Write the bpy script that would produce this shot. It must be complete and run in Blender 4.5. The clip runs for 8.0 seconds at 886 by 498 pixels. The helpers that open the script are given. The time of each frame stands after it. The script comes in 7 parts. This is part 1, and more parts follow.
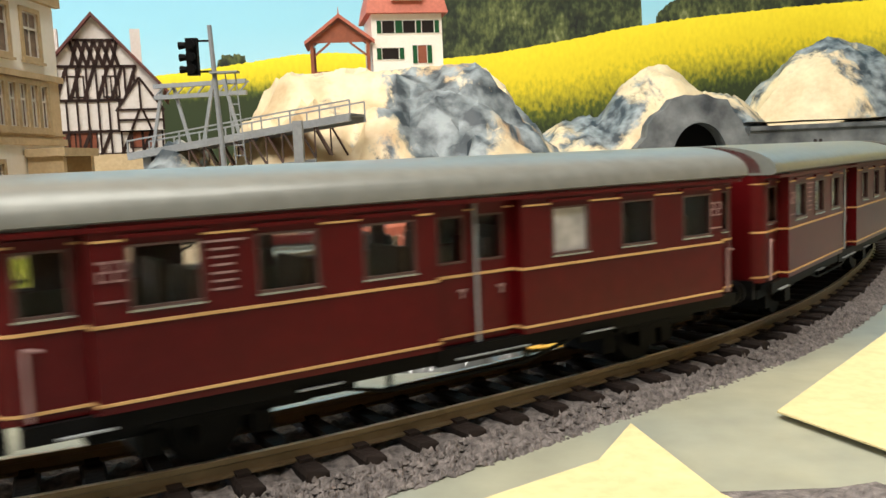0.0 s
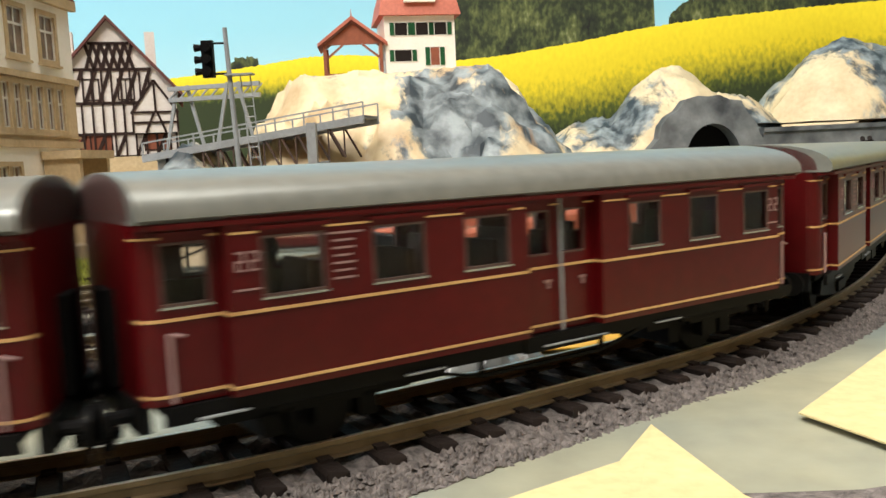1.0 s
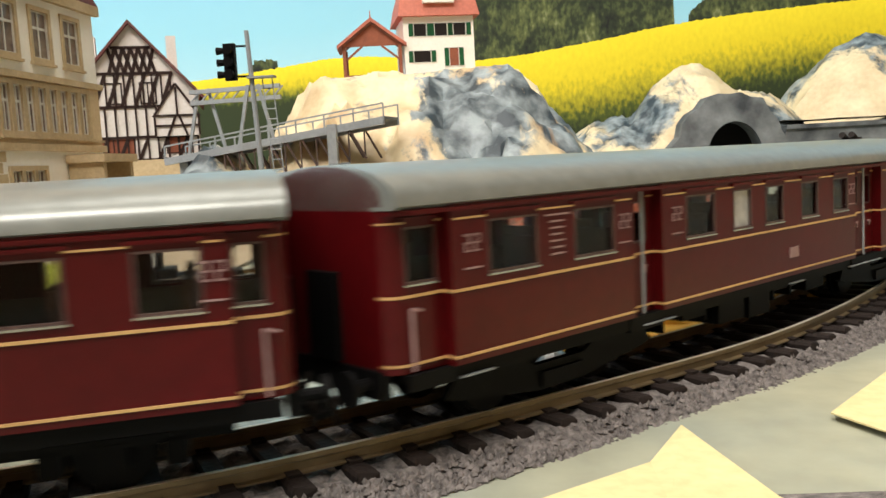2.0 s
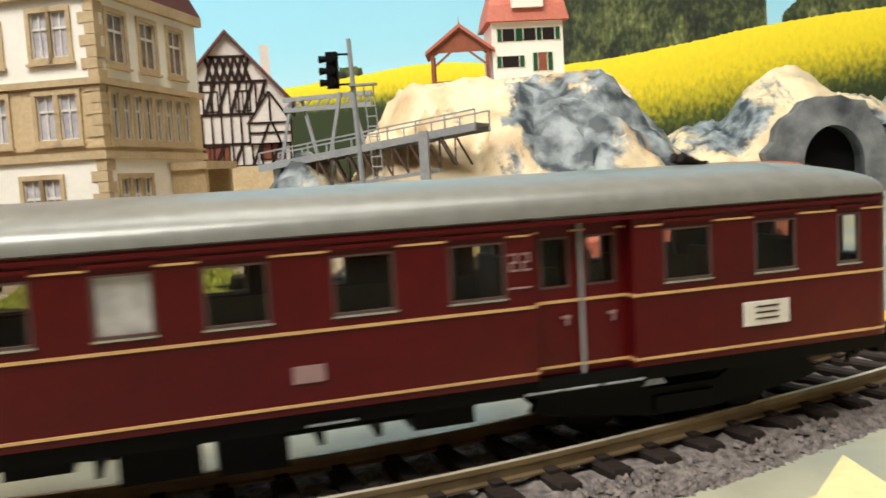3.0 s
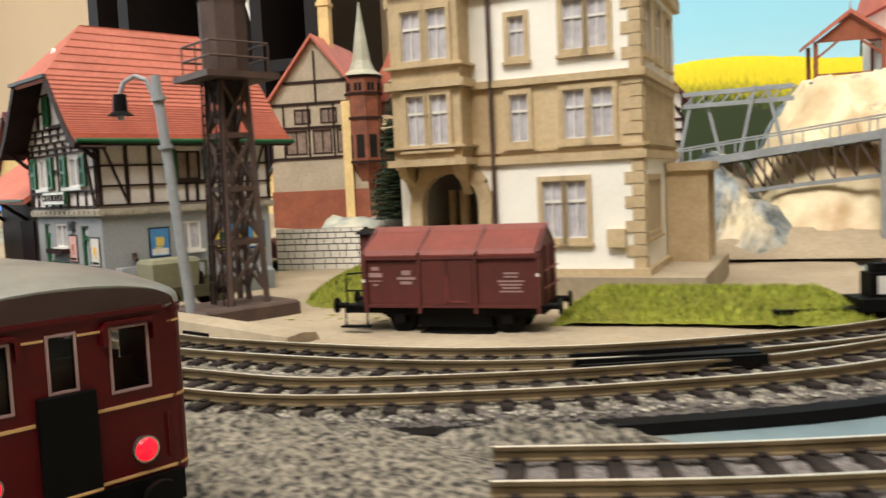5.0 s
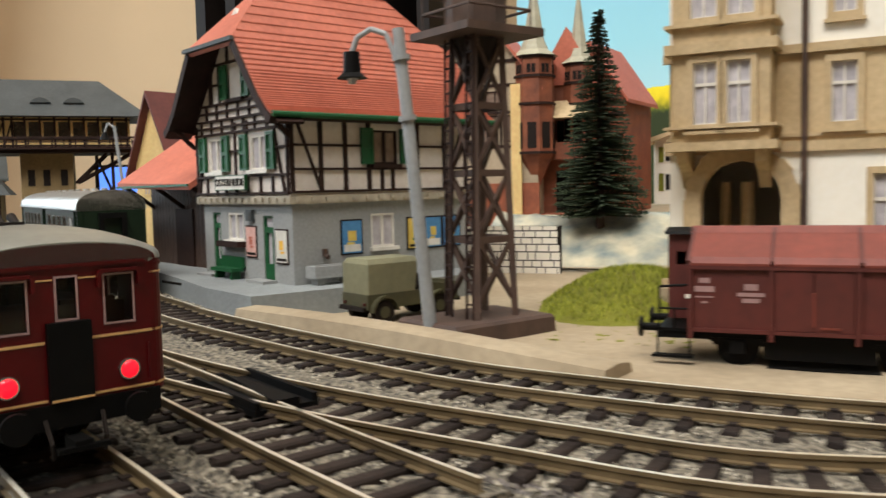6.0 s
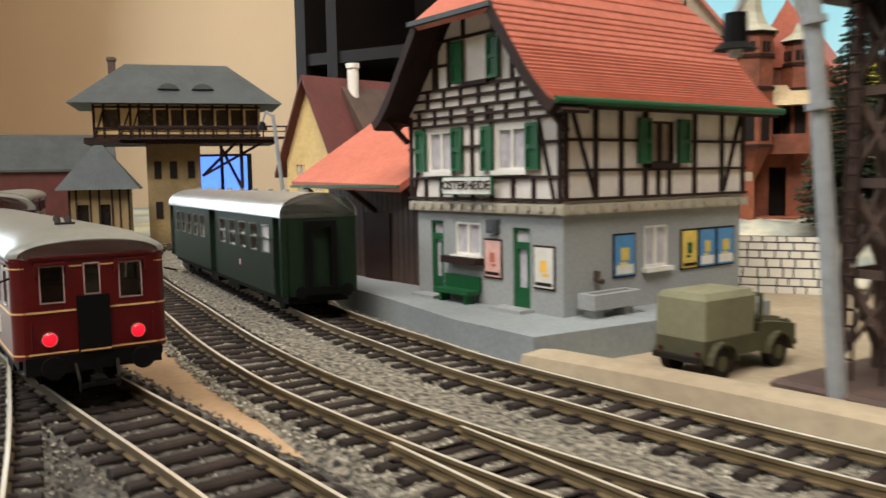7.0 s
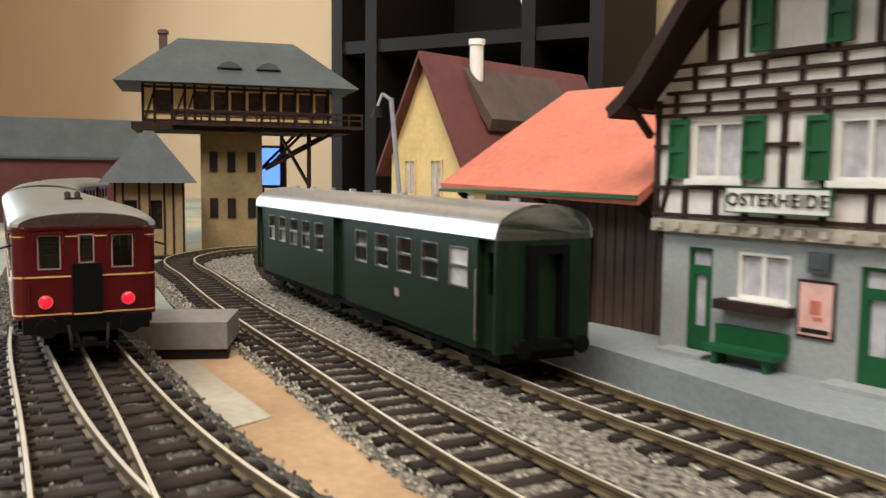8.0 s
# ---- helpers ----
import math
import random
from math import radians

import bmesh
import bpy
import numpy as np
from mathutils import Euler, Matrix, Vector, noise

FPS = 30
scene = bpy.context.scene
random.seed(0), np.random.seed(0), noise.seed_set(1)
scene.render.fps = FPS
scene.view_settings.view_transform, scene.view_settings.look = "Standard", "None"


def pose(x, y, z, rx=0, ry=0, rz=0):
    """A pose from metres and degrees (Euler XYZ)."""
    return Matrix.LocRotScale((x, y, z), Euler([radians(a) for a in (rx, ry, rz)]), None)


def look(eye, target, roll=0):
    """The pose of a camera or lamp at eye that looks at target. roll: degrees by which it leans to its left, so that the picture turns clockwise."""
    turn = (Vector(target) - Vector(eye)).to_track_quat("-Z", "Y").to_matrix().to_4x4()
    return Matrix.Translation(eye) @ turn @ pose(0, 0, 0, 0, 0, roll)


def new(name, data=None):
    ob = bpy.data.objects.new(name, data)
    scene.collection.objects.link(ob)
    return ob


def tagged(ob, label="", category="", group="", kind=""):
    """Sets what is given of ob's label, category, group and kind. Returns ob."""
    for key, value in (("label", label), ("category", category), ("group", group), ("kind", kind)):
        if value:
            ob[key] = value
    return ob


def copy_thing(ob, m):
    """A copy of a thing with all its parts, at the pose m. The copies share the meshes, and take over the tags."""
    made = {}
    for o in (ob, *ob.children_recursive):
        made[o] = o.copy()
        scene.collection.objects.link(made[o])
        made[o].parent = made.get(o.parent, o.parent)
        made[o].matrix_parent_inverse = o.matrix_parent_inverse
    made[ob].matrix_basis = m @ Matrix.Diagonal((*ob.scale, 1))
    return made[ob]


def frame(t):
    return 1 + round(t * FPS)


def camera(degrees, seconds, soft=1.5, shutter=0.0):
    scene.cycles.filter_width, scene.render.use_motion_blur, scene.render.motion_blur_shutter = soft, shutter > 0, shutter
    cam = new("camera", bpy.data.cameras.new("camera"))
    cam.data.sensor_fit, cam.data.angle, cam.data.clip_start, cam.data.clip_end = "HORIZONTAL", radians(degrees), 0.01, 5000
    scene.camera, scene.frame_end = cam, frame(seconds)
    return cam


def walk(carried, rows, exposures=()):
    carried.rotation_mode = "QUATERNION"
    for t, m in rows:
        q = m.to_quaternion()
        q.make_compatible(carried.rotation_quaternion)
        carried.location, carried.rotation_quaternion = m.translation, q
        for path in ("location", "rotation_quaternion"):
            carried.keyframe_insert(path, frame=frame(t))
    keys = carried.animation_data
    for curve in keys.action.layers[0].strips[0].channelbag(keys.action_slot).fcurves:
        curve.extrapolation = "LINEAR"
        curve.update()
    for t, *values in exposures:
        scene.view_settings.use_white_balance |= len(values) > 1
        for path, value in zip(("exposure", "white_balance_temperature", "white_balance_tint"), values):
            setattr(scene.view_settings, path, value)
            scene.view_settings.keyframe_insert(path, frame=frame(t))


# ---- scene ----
U = 0.01  # the scene is measured in centimetres: a model railway at 1:87
cam = camera(55.54, 8.0, 1.5, 0.35)
# seconds, x, y, z (cm), yaw, pitch, roll
PATH = [
    (0.0, 0.18, 0.27, 4.36, 0.86, -6.01, 2.52),
    (0.5, 0.14, 0.28, 4.35, 1.21, -5.89, 2.52),
    (1.0, 0.06, 0.28, 4.34, 1.64, -5.84, 2.64),
    (2.5, -0.32, 0.34, 4.35, 4.73, -5.56, 3.25),
    (3.0, -1.05, 0.64, 4.49, 8.09, -5.12, 3.19),
    (3.5, -2.08, 0.55, 4.60, 11.95, -4.64, 3.86),
    (4.0, -6.35, 0.83, 4.66, 15.47, -4.29, 3.88),
    (4.5, -11.27, 0.60, 5.36, 18.23, -4.70, 2.98),
    (4.7, -13.65, 0.62, 5.43, 18.98, -4.70, 2.93),
    (5.8, -24.72, 4.25, 5.03, 24.10, -4.07, 1.35),
    (6.0, -26.58, 4.92, 5.10, 24.94, -4.27, 1.33),
    (6.2, -28.37, 5.28, 5.07, 25.43, -4.29, 1.21),
    (6.5, -31.40, 6.33, 5.32, 26.93, -4.75, 1.20),
    (7.0, -37.00, 8.04, 5.86, 29.20, -5.00, 0.99),
    (7.4, -41.66, 9.91, 5.71, 29.70, -5.20, 0.34),
    (7.5, -42.77, 10.17, 6.04, 29.84, -5.60, 0.59),
    (8.0, -48.28, 12.97, 6.07, 29.25, -5.14, -0.66),
]
walk(cam, [(t, pose(x * U, y * U, z * U, 90 + p, r, a)) for t, x, y, z, a, p, r in PATH],
     [(0.0, 0.0), (3.0, -0.02), (4.0, 0.12), (4.7, 0.05), (5.8, -0.25), (6.5, -0.2), (7.5, -0.1), (8.0, -0.08)])

# ---- light ----
world = bpy.data.worlds.new("world")
scene.world = world
world.use_nodes = True
world.node_tree.nodes["Background"].inputs[0].default_value = (0.9, 0.95, 1.0, 1)
world.node_tree.nodes["Background"].inputs[1].default_value = 0.018


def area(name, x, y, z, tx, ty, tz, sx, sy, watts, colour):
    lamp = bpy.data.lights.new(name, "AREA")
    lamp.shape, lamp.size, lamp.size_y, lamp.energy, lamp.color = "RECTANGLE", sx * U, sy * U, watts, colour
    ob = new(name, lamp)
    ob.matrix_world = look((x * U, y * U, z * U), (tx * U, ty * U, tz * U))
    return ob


# No lamp is seen: both overhead area lights are added to light the layout.
area("overhead_fill_light", -32, -55, 152, -8, 60, 8, 150, 60, 54, (1.0, 0.95, 0.89))
area("overhead_fill_light", 0, 52, 158, 4, 62, 0, 110, 70, 13, (1.0, 0.96, 0.9))
# Cool light added for sheen on roofs and rails; no window is built.
area("west_cool_light", -255, 62, 52, -60, 40, 3, 90, 80, 22, (0.76, 0.9, 1.0))
# Unseen fill, added to brighten the station front and gravel.
area("southwest_fill_light", -150, -72, 90, -60, 40, 4, 50, 40, 8, (0.84, 0.93, 1.0))
# Warm fill added to brighten the beige wall; no fixture hangs here.
area("wall_fill_light", -120, 96, 150, -135, 176, 45, 60, 25, 8.5, (1.0, 0.83, 0.66))
scene.view_settings.exposure = 0.0


# ---- materials ----
def lin(r, g, b):
    return tuple(((c / 255) / 12.92 if c / 255 <= 0.04045 else ((c / 255 + 0.055) / 1.055) ** 2.4) for c in (r, g, b)) + (1,)


def mat(name, rgb, rough=0.6, metal=0.0, second=None, scale=60.0, mix=0.5, bump=0.0, bump_scale=400.0, emit=0.0, spec=0.5, vary=0.0, grime=0.12):
    m = bpy.data.materials.new(name)
    m.use_nodes = True
    nt = m.node_tree
    n, l = nt.nodes, nt.links
    b = n["Principled BSDF"]
    b.inputs["Roughness"].default_value = rough
    b.inputs["Metallic"].default_value = metal
    b.inputs["Specular IOR Level"].default_value = spec
    co = n.new("ShaderNodeTexCoord")
    no = n.new("ShaderNodeTexNoise")
    no.inputs["Scale"].default_value = scale
    no.inputs["Detail"].default_value = 6
    l.new(co.outputs["Object"], no.inputs["Vector"])
    ramp = n.new("ShaderNodeValToRGB")
    ramp.color_ramp.elements[0].position, ramp.color_ramp.elements[1].position = 0.5 - 0.5 * (1 - mix), 0.5 + 0.5 * (1 - mix)
    c1 = lin(*rgb)
    c2 = lin(*second) if second else tuple(v * (1 - grime * 2) for v in c1[:3]) + (1,)
    ramp.color_ramp.elements[0].color, ramp.color_ramp.elements[1].color = c2, c1
    l.new(no.outputs["Fac"], ramp.inputs["Fac"])
    fine = n.new("ShaderNodeTexNoise")
    fine.inputs["Scale"].default_value = bump_scale
    fine.inputs["Detail"].default_value = 4
    l.new(co.outputs["Object"], fine.inputs["Vector"])
    mul = n.new("ShaderNodeMixRGB")
    mul.blend_type, mul.inputs[0].default_value = "OVERLAY", 0.25
    l.new(ramp.outputs["Color"], mul.inputs[1])
    l.new(fine.outputs["Fac"], mul.inputs[2])
    out = mul.outputs["Color"]
    if vary:
        info = n.new("ShaderNodeObjectInfo")
        hsv = n.new("ShaderNodeHueSaturation")
        mr = n.new("ShaderNodeMapRange")
        mr.inputs["To Min"].default_value, mr.inputs["To Max"].default_value = 1 - vary, 1 + vary
        l.new(info.outputs["Random"], mr.inputs["Value"])
        l.new(mr.outputs[0], hsv.inputs["Value"])
        l.new(out, hsv.inputs["Color"])
        out = hsv.outputs["Color"]
    l.new(out, b.inputs["Base Color"])
    if bump:
        bp = n.new("ShaderNodeBump")
        bp.inputs["Strength"].default_value, bp.inputs["Distance"].default_value = bump, 0.0006
        l.new(fine.outputs["Fac"], bp.inputs["Height"])
        l.new(bp.outputs[0], b.inputs["Normal"])
    if emit:
        b.inputs["Emission Color"].default_value = c1
        b.inputs["Emission Strength"].default_value = emit
    return m


RED = mat("carmine_paint", (80, 7, 11), 0.34, spec=0.25, second=(70, 7, 10), scale=40, bump=0.02)
# Same red as the body, darkened by the shade of the door recesses.
REDDARK = mat("carmine_shade", (74, 8, 12), 0.4, spec=0.25)
CREAM = mat("cream_line", (214, 170, 112), 0.5)
ROOFGREY = mat("roof_grey", (126, 128, 122), 0.32, 0.25, spec=0.5, second=(128, 130, 124), scale=30, bump=0.05)
SILVER = mat("silver_roof", (204, 204, 200), 0.3, 0.75, scale=25)
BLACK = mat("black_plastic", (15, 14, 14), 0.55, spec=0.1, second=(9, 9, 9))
DARK = mat("dark_brown_black", (36, 30, 27), 0.7, spec=0.15)
GREEN = mat("coach_green", (25, 40, 27), 0.38, spec=0.2, second=(22, 36, 24))
GREY = mat("print_grey", (160, 128, 126), 0.6)
WHITE = mat("white_plastic", (226, 222, 212), 0.55)
CHROME = mat("bright_metal", (190, 190, 185), 0.25, 0.9)
LAMPRED = mat("tail_lamp_red", (255, 18, 38), 0.3, emit=1.7)
SMOKE = mat("window_pane", (46, 40, 36), 0.1, second=(30, 26, 24), scale=120, spec=0.6)
RIM = mat("dull_window_rim", (96, 74, 70), 0.4, 0.3)
SEATM = mat("dark_brown_seat", (100, 64, 44), 0.7, second=(64, 42, 30), scale=90)
FROST = mat("frosted_pane", (196, 194, 190), 0.4, second=(150, 148, 146), scale=300)
SLEEPER = mat("sleeper_brown", (52, 42, 37), 0.75, spec=0.2, second=(26, 21, 19), scale=90, bump=0.3, bump_scale=900, vary=0.15)
RAIL = mat("tarnished_rail_side", (142, 124, 94), 0.4, 0.5, second=(96, 82, 60), scale=60)
# The room's reflection on the rail tops is put into this pale nickel.
RAILTOP = mat("sheen_rail_head", (236, 232, 220), 0.36, 0.55, second=(214, 204, 180), scale=40)
BALLAST = mat("ballast_mauve_grey", (138, 130, 125), 0.9, second=(70, 65, 63), scale=700, mix=0.55, bump=1.0, bump_scale=1500)
BALLAST2 = mat("ballast_grey_tan", (140, 132, 116), 0.9, second=(30, 28, 26), scale=650, mix=0.7, bump=1.0, bump_scale=900)
BALLAST3 = mat("ballast_dark_grey", (92, 87, 78), 0.9, second=(22, 20, 19), scale=600, mix=0.65, bump=1.0, bump_scale=900)
LEDGEM = mat("grey_stone_ledge", (172, 164, 146), 0.8, second=(150, 142, 126), scale=60, bump=0.2)
PLASTER = mat("painted_plaster_ground", (176, 170, 138), 0.5, second=(104, 122, 126), scale=7, mix=0.72, bump=0.25, bump_scale=120)
SANDY = mat("sandy_ground", (168, 153, 128), 0.85, second=(142, 126, 102), scale=25, bump=0.4, bump_scale=300)
WOOD = mat("bare_board", (176, 146, 112), 0.6, second=(146, 116, 86), scale=30, bump=0.15)
PAPER = mat("yellow_paper", (212, 196, 144), 0.8, grime=0.03)
ORANGE = mat("orange_card", (240, 186, 70), 0.7, grime=0.05)
ROCKDARK = mat("grey_rock", (134, 138, 138), 0.6, second=(52, 56, 60), scale=28, mix=0.6, bump=0.6, bump_scale=150)
BRICK = mat("brick_red_plastic", (196, 112, 86), 0.7, second=(160, 82, 62), scale=120, mix=0.5, bump=0.5, bump_scale=500)
TILE = mat("red_roof_tile", (188, 106, 84), 0.6, second=(168, 90, 70), scale=50, bump=0.2, vary=0.05)
TILEDARK = mat("maroon_roof_tile", (104, 52, 46), 0.7, second=(84, 42, 38), scale=60)
SLATE = mat("slate_roof", (68, 73, 74), 0.7, second=(54, 59, 61), scale=60, bump=0.2)
PLASTERW = mat("white_infill", (220, 212, 204), 0.75, grime=0.05, bump=0.1)
TIMBER = mat("dark_timber", (52, 35, 30), 0.75, second=(37, 25, 21), scale=120, spec=0.2)
GREYWALL = mat("grey_render", (150, 152, 150), 0.8, second=(138, 140, 140), scale=40, bump=0.2, bump_scale=700)
PLATFORM = mat("grey_platform", (140, 146, 146), 0.8, second=(126, 130, 132), scale=25, bump=0.3, bump_scale=600)
SHUTTER = mat("green_shutter", (24, 82, 46), 0.5, spec=0.3)
STONE = mat("sandstone", (196, 174, 138), 0.75, second=(172, 150, 112), scale=70, bump=0.4, bump_scale=500)
STONEP = mat("tan_panel", (206, 184, 146), 0.75, second=(184, 160, 120), scale=50, bump=0.3, bump_scale=500)
RENDERW = mat("cream_white_render", (242, 238, 226), 0.75, grime=0.05, bump=0.1)
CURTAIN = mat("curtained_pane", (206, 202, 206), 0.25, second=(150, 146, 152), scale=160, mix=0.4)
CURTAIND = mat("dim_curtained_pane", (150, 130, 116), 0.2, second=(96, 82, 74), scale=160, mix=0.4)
WAGONRED = mat("oxide_red", (88, 33, 26), 0.6, second=(70, 26, 21), scale=70)
WAGONROOF = mat("oxide_roof", (124, 54, 40), 0.6, second=(102, 43, 33), scale=60)
OLIVE = mat("olive_drab", (74, 72, 46), 0.65, second=(60, 58, 38), scale=70)
CANVAS = mat("olive_canvas", (126, 124, 96), 0.85, second=(112, 110, 86), scale=60, bump=0.2)
RUST = mat("brown_steel", (86, 66, 56), 0.7, second=(60, 46, 40), scale=70)
LAMPGREY = mat("grey_pole", (150, 154, 156), 0.45)
MOSS = mat("grass_mat", (132, 138, 38), 0.95, second=(98, 94, 34), scale=60, mix=0.4, bump=1.0, bump_scale=900)
NEEDLE = mat("pine_needles", (66, 80, 54), 0.85, second=(36, 48, 34), scale=200)
HUTROOF = mat("brown_grey_roof", (98, 87, 80), 0.75, second=(80, 70, 64), scale=60, bump=0.2)
# Tan brick with the shade on tower and annex put into its tone.
TOWERM = mat("shaded_tan_brick", (150, 128, 88), 0.8, second=(116, 98, 68), scale=40, bump=0.3)
YELLOWH = mat("yellow_render", (232, 200, 136), 0.75, bump=0.1)
BEIGE = mat("beige_wall_paint", (214, 186, 150), 0.85, grime=0.03, scale=4)
SHELFB = mat("black_brown_shelf", (30, 24, 22), 0.5, spec=0.2)
CEIL = mat("ceiling_white", (224, 218, 206), 0.9, grime=0.02)
TABLEM = mat("plywood_edge", (150, 118, 84), 0.7)
FLOORM = mat("carpet_floor", (96, 88, 80), 0.95, scale=8)
TERRACOTTA = mat("timber_reddish", (150, 84, 56), 0.7, second=(120, 64, 44), scale=80)

def rock_mat(name, lo=0.455, hi=0.51, size=7.5):
    """Cream plaster washed with grey-blue paint that gathers in broad ragged patches."""
    m = mat(name, (228, 212, 174), 0.5, second=(204, 184, 146), scale=30, bump=0.7, bump_scale=160)
    nt = m.node_tree
    n, l = nt.nodes, nt.links
    b = n["Principled BSDF"]
    base = b.inputs["Base Color"].links[0].from_socket
    co = n.new("ShaderNodeTexCoord")
    wash = n.new("ShaderNodeTexNoise")
    wash.inputs["Scale"].default_value, wash.inputs["Detail"].default_value, wash.inputs["Roughness"].default_value, wash.inputs["Distortion"].default_value = size, 9.0, 0.66, 0.5
    l.new(co.outputs["Object"], wash.inputs["Vector"])
    cover = n.new("ShaderNodeValToRGB")
    cover.color_ramp.elements[0].position, cover.color_ramp.elements[1].position = lo, hi
    l.new(wash.outputs["Fac"], cover.inputs["Fac"])
    streak = n.new("ShaderNodeTexNoise")
    streak.inputs["Scale"].default_value, streak.inputs["Detail"].default_value = 55.0, 7.0
    l.new(co.outputs["Object"], streak.inputs["Vector"])
    grey = n.new("ShaderNodeValToRGB")
    grey.color_ramp.elements[0].position, grey.color_ramp.elements[1].position = 0.4, 0.66
    grey.color_ramp.elements[0].color, grey.color_ramp.elements[1].color = lin(48, 58, 64), lin(150, 160, 162)
    l.new(streak.outputs["Fac"], grey.inputs["Fac"])
    earth = n.new("ShaderNodeTexNoise")
    earth.inputs["Scale"].default_value, earth.inputs["Detail"].default_value = 9.0, 6.0
    mp = n.new("ShaderNodeMapping")
    mp.inputs["Location"].default_value = (3.1, 1.7, 0.4)
    l.new(co.outputs["Object"], mp.inputs[0])
    l.new(mp.outputs[0], earth.inputs["Vector"])
    er = n.new("ShaderNodeValToRGB")
    er.color_ramp.elements[0].position, er.color_ramp.elements[1].position = 0.56, 0.66
    l.new(earth.outputs["Fac"], er.inputs[0])
    brown = n.new("ShaderNodeMixRGB")
    brown.inputs[2].default_value = lin(168, 128, 84)
    l.new(er.outputs["Color"], brown.inputs[0])
    l.new(base, brown.inputs[1])
    base = brown.outputs["Color"]
    mx = n.new("ShaderNodeMixRGB")
    l.new(cover.outputs["Color"], mx.inputs[0])
    l.new(base, mx.inputs[1])
    l.new(grey.outputs["Color"], mx.inputs[2])
    l.new(mx.outputs["Color"], b.inputs["Base Color"])
    return m


ROCK = rock_mat("washed_plaster_rock", 0.45, 0.505)
HILLROCK = rock_mat("patchy_washed_plaster_rock", 0.488, 0.53, 7.9)
ROCKG = rock_mat("grey_washed_plaster_rock", 0.36, 0.44)
CLEAR = mat("creased_foil", (206, 198, 172), 0.2, second=(124, 138, 138), scale=60, mix=0.6, bump=1.0, bump_scale=90)
BAGM = mat("clear_plastic_bag", (150, 150, 146), 0.12, second=(84, 86, 84), scale=60, mix=0.6, bump=1.0, bump_scale=90)
BLUEP = mat("poster_blue", (70, 130, 180), 0.5, grime=0.02)
PINKP = mat("poster_pink", (222, 178, 168), 0.5, second=(200, 150, 140), scale=150)
YELP = mat("poster_yellow", (222, 196, 90), 0.5, second=(190, 160, 80), scale=150)
SCREEN = mat("screen_glow", (90, 140, 255), 0.3, emit=1.0)


def glass(name):
    m = bpy.data.materials.new(name)
    m.use_nodes = True
    b = m.node_tree.nodes["Principled BSDF"]
    b.inputs["Base Color"].default_value = (0.9, 0.9, 0.88, 1)
    b.inputs["Roughness"].default_value = 0.05
    b.inputs["Transmission Weight"].default_value = 1.0
    b.inputs["IOR"].default_value = 1.2
    return m


GLASS = glass("clear_glazing")


# ---- building in centimetres ----
class Shape:
    def __init__(self):
        self.v, self.f = [], []

    def add(self, verts, faces):
        k = len(self.v)
        self.v += [tuple(p) for p in verts]
        self.f += [tuple(k + i for i in face) for face in faces]
        return self

    def box(self, x0, x1, y0, y1, z0, z1):
        v = [(x, y, z) for z in (z0, z1) for x, y in ((x0, y0), (x1, y0), (x1, y1), (x0, y1))]
        return self.add(v, [(3, 2, 1, 0), (4, 5, 6, 7), (0, 1, 5, 4), (1, 2, 6, 5), (2, 3, 7, 6), (3, 0, 4, 7)])

    def prism(self, outline, axis, a, b):
        """An outline in the two other axes, pushed from a to b along the axis."""
        n = len(outline)
        place = {"x": lambda p, q, s: (s, p, q), "y": lambda p, q, s: (p, s, q), "z": lambda p, q, s: (p, q, s)}[axis]
        v = [place(p, q, a) for p, q in outline] + [place(p, q, b) for p, q in outline]
        return self.add(v, [tuple(range(n))[::-1], tuple(range(n, 2 * n))] + [(i, (i + 1) % n, n + (i + 1) % n, n + i) for i in range(n)])

    def tube(self, p, q, r, r2=None, n=10):
        p, q = Vector(p), Vector(q)
        r2 = r if r2 is None else r2
        w = (q - p).normalized()
        u = w.orthogonal().normalized()
        s = w.cross(u)
        v = [p + (u * math.cos(a) + s * math.sin(a)) * r for a in (6.28319 * i / n for i in range(n))]
        v += [q + (u * math.cos(a) + s * math.sin(a)) * r2 for a in (6.28319 * i / n for i in range(n))]
        return self.add(v, [tuple(range(n))[::-1], tuple(range(n, 2 * n))] + [(i, (i + 1) % n, n + (i + 1) % n, n + i) for i in range(n)])

    def beam(self, p, q, w, d):
        """A square bar from p to q, w wide and d deep."""
        p, q = Vector(p), Vector(q)
        a = (q - p).normalized()
        u = a.cross(Vector((0, 0, 1)))
        u = u.normalized() if u.length > 0.01 else Vector((1, 0, 0))
        s = a.cross(u)
        v = [e + u * (w / 2 * i) + s * (d / 2 * j) for e in (p, q) for i, j in ((-1, -1), (1, -1), (1, 1), (-1, 1))]
        return self.add(v, [(3, 2, 1, 0), (4, 5, 6, 7), (0, 1, 5, 4), (1, 2, 6, 5), (2, 3, 7, 6), (3, 0, 4, 7)])

    def rings(self, rows, closed=True, caps=True):
        n = len(rows[0])
        v = [p for r in rows for p in r]
        f = []
        for k in range(len(rows) - 1):
            for i in range(n if closed else n - 1):
                j = (i + 1) % n
                f.append((k * n + i, k * n + j, (k + 1) * n + j, (k + 1) * n + i))
        if caps and closed:
            f += [tuple(range(n))[::-1], tuple((len(rows) - 1) * n + i for i in range(n))]
        return self.add(v, f)

    def wall(self, u0, u1, z0, z1, holes, y0, y1):
        """A wall along x with openings (u0, u1, z0, z1) right through it."""
        us = sorted({u0, u1, *(h[0] for h in holes), *(h[1] for h in holes)})
        for a, b in zip(us, us[1:]):
            cuts = sorted((h[2], h[3]) for h in holes if h[0] <= a + 1e-6 and h[1] >= b - 1e-6)
            z = z0
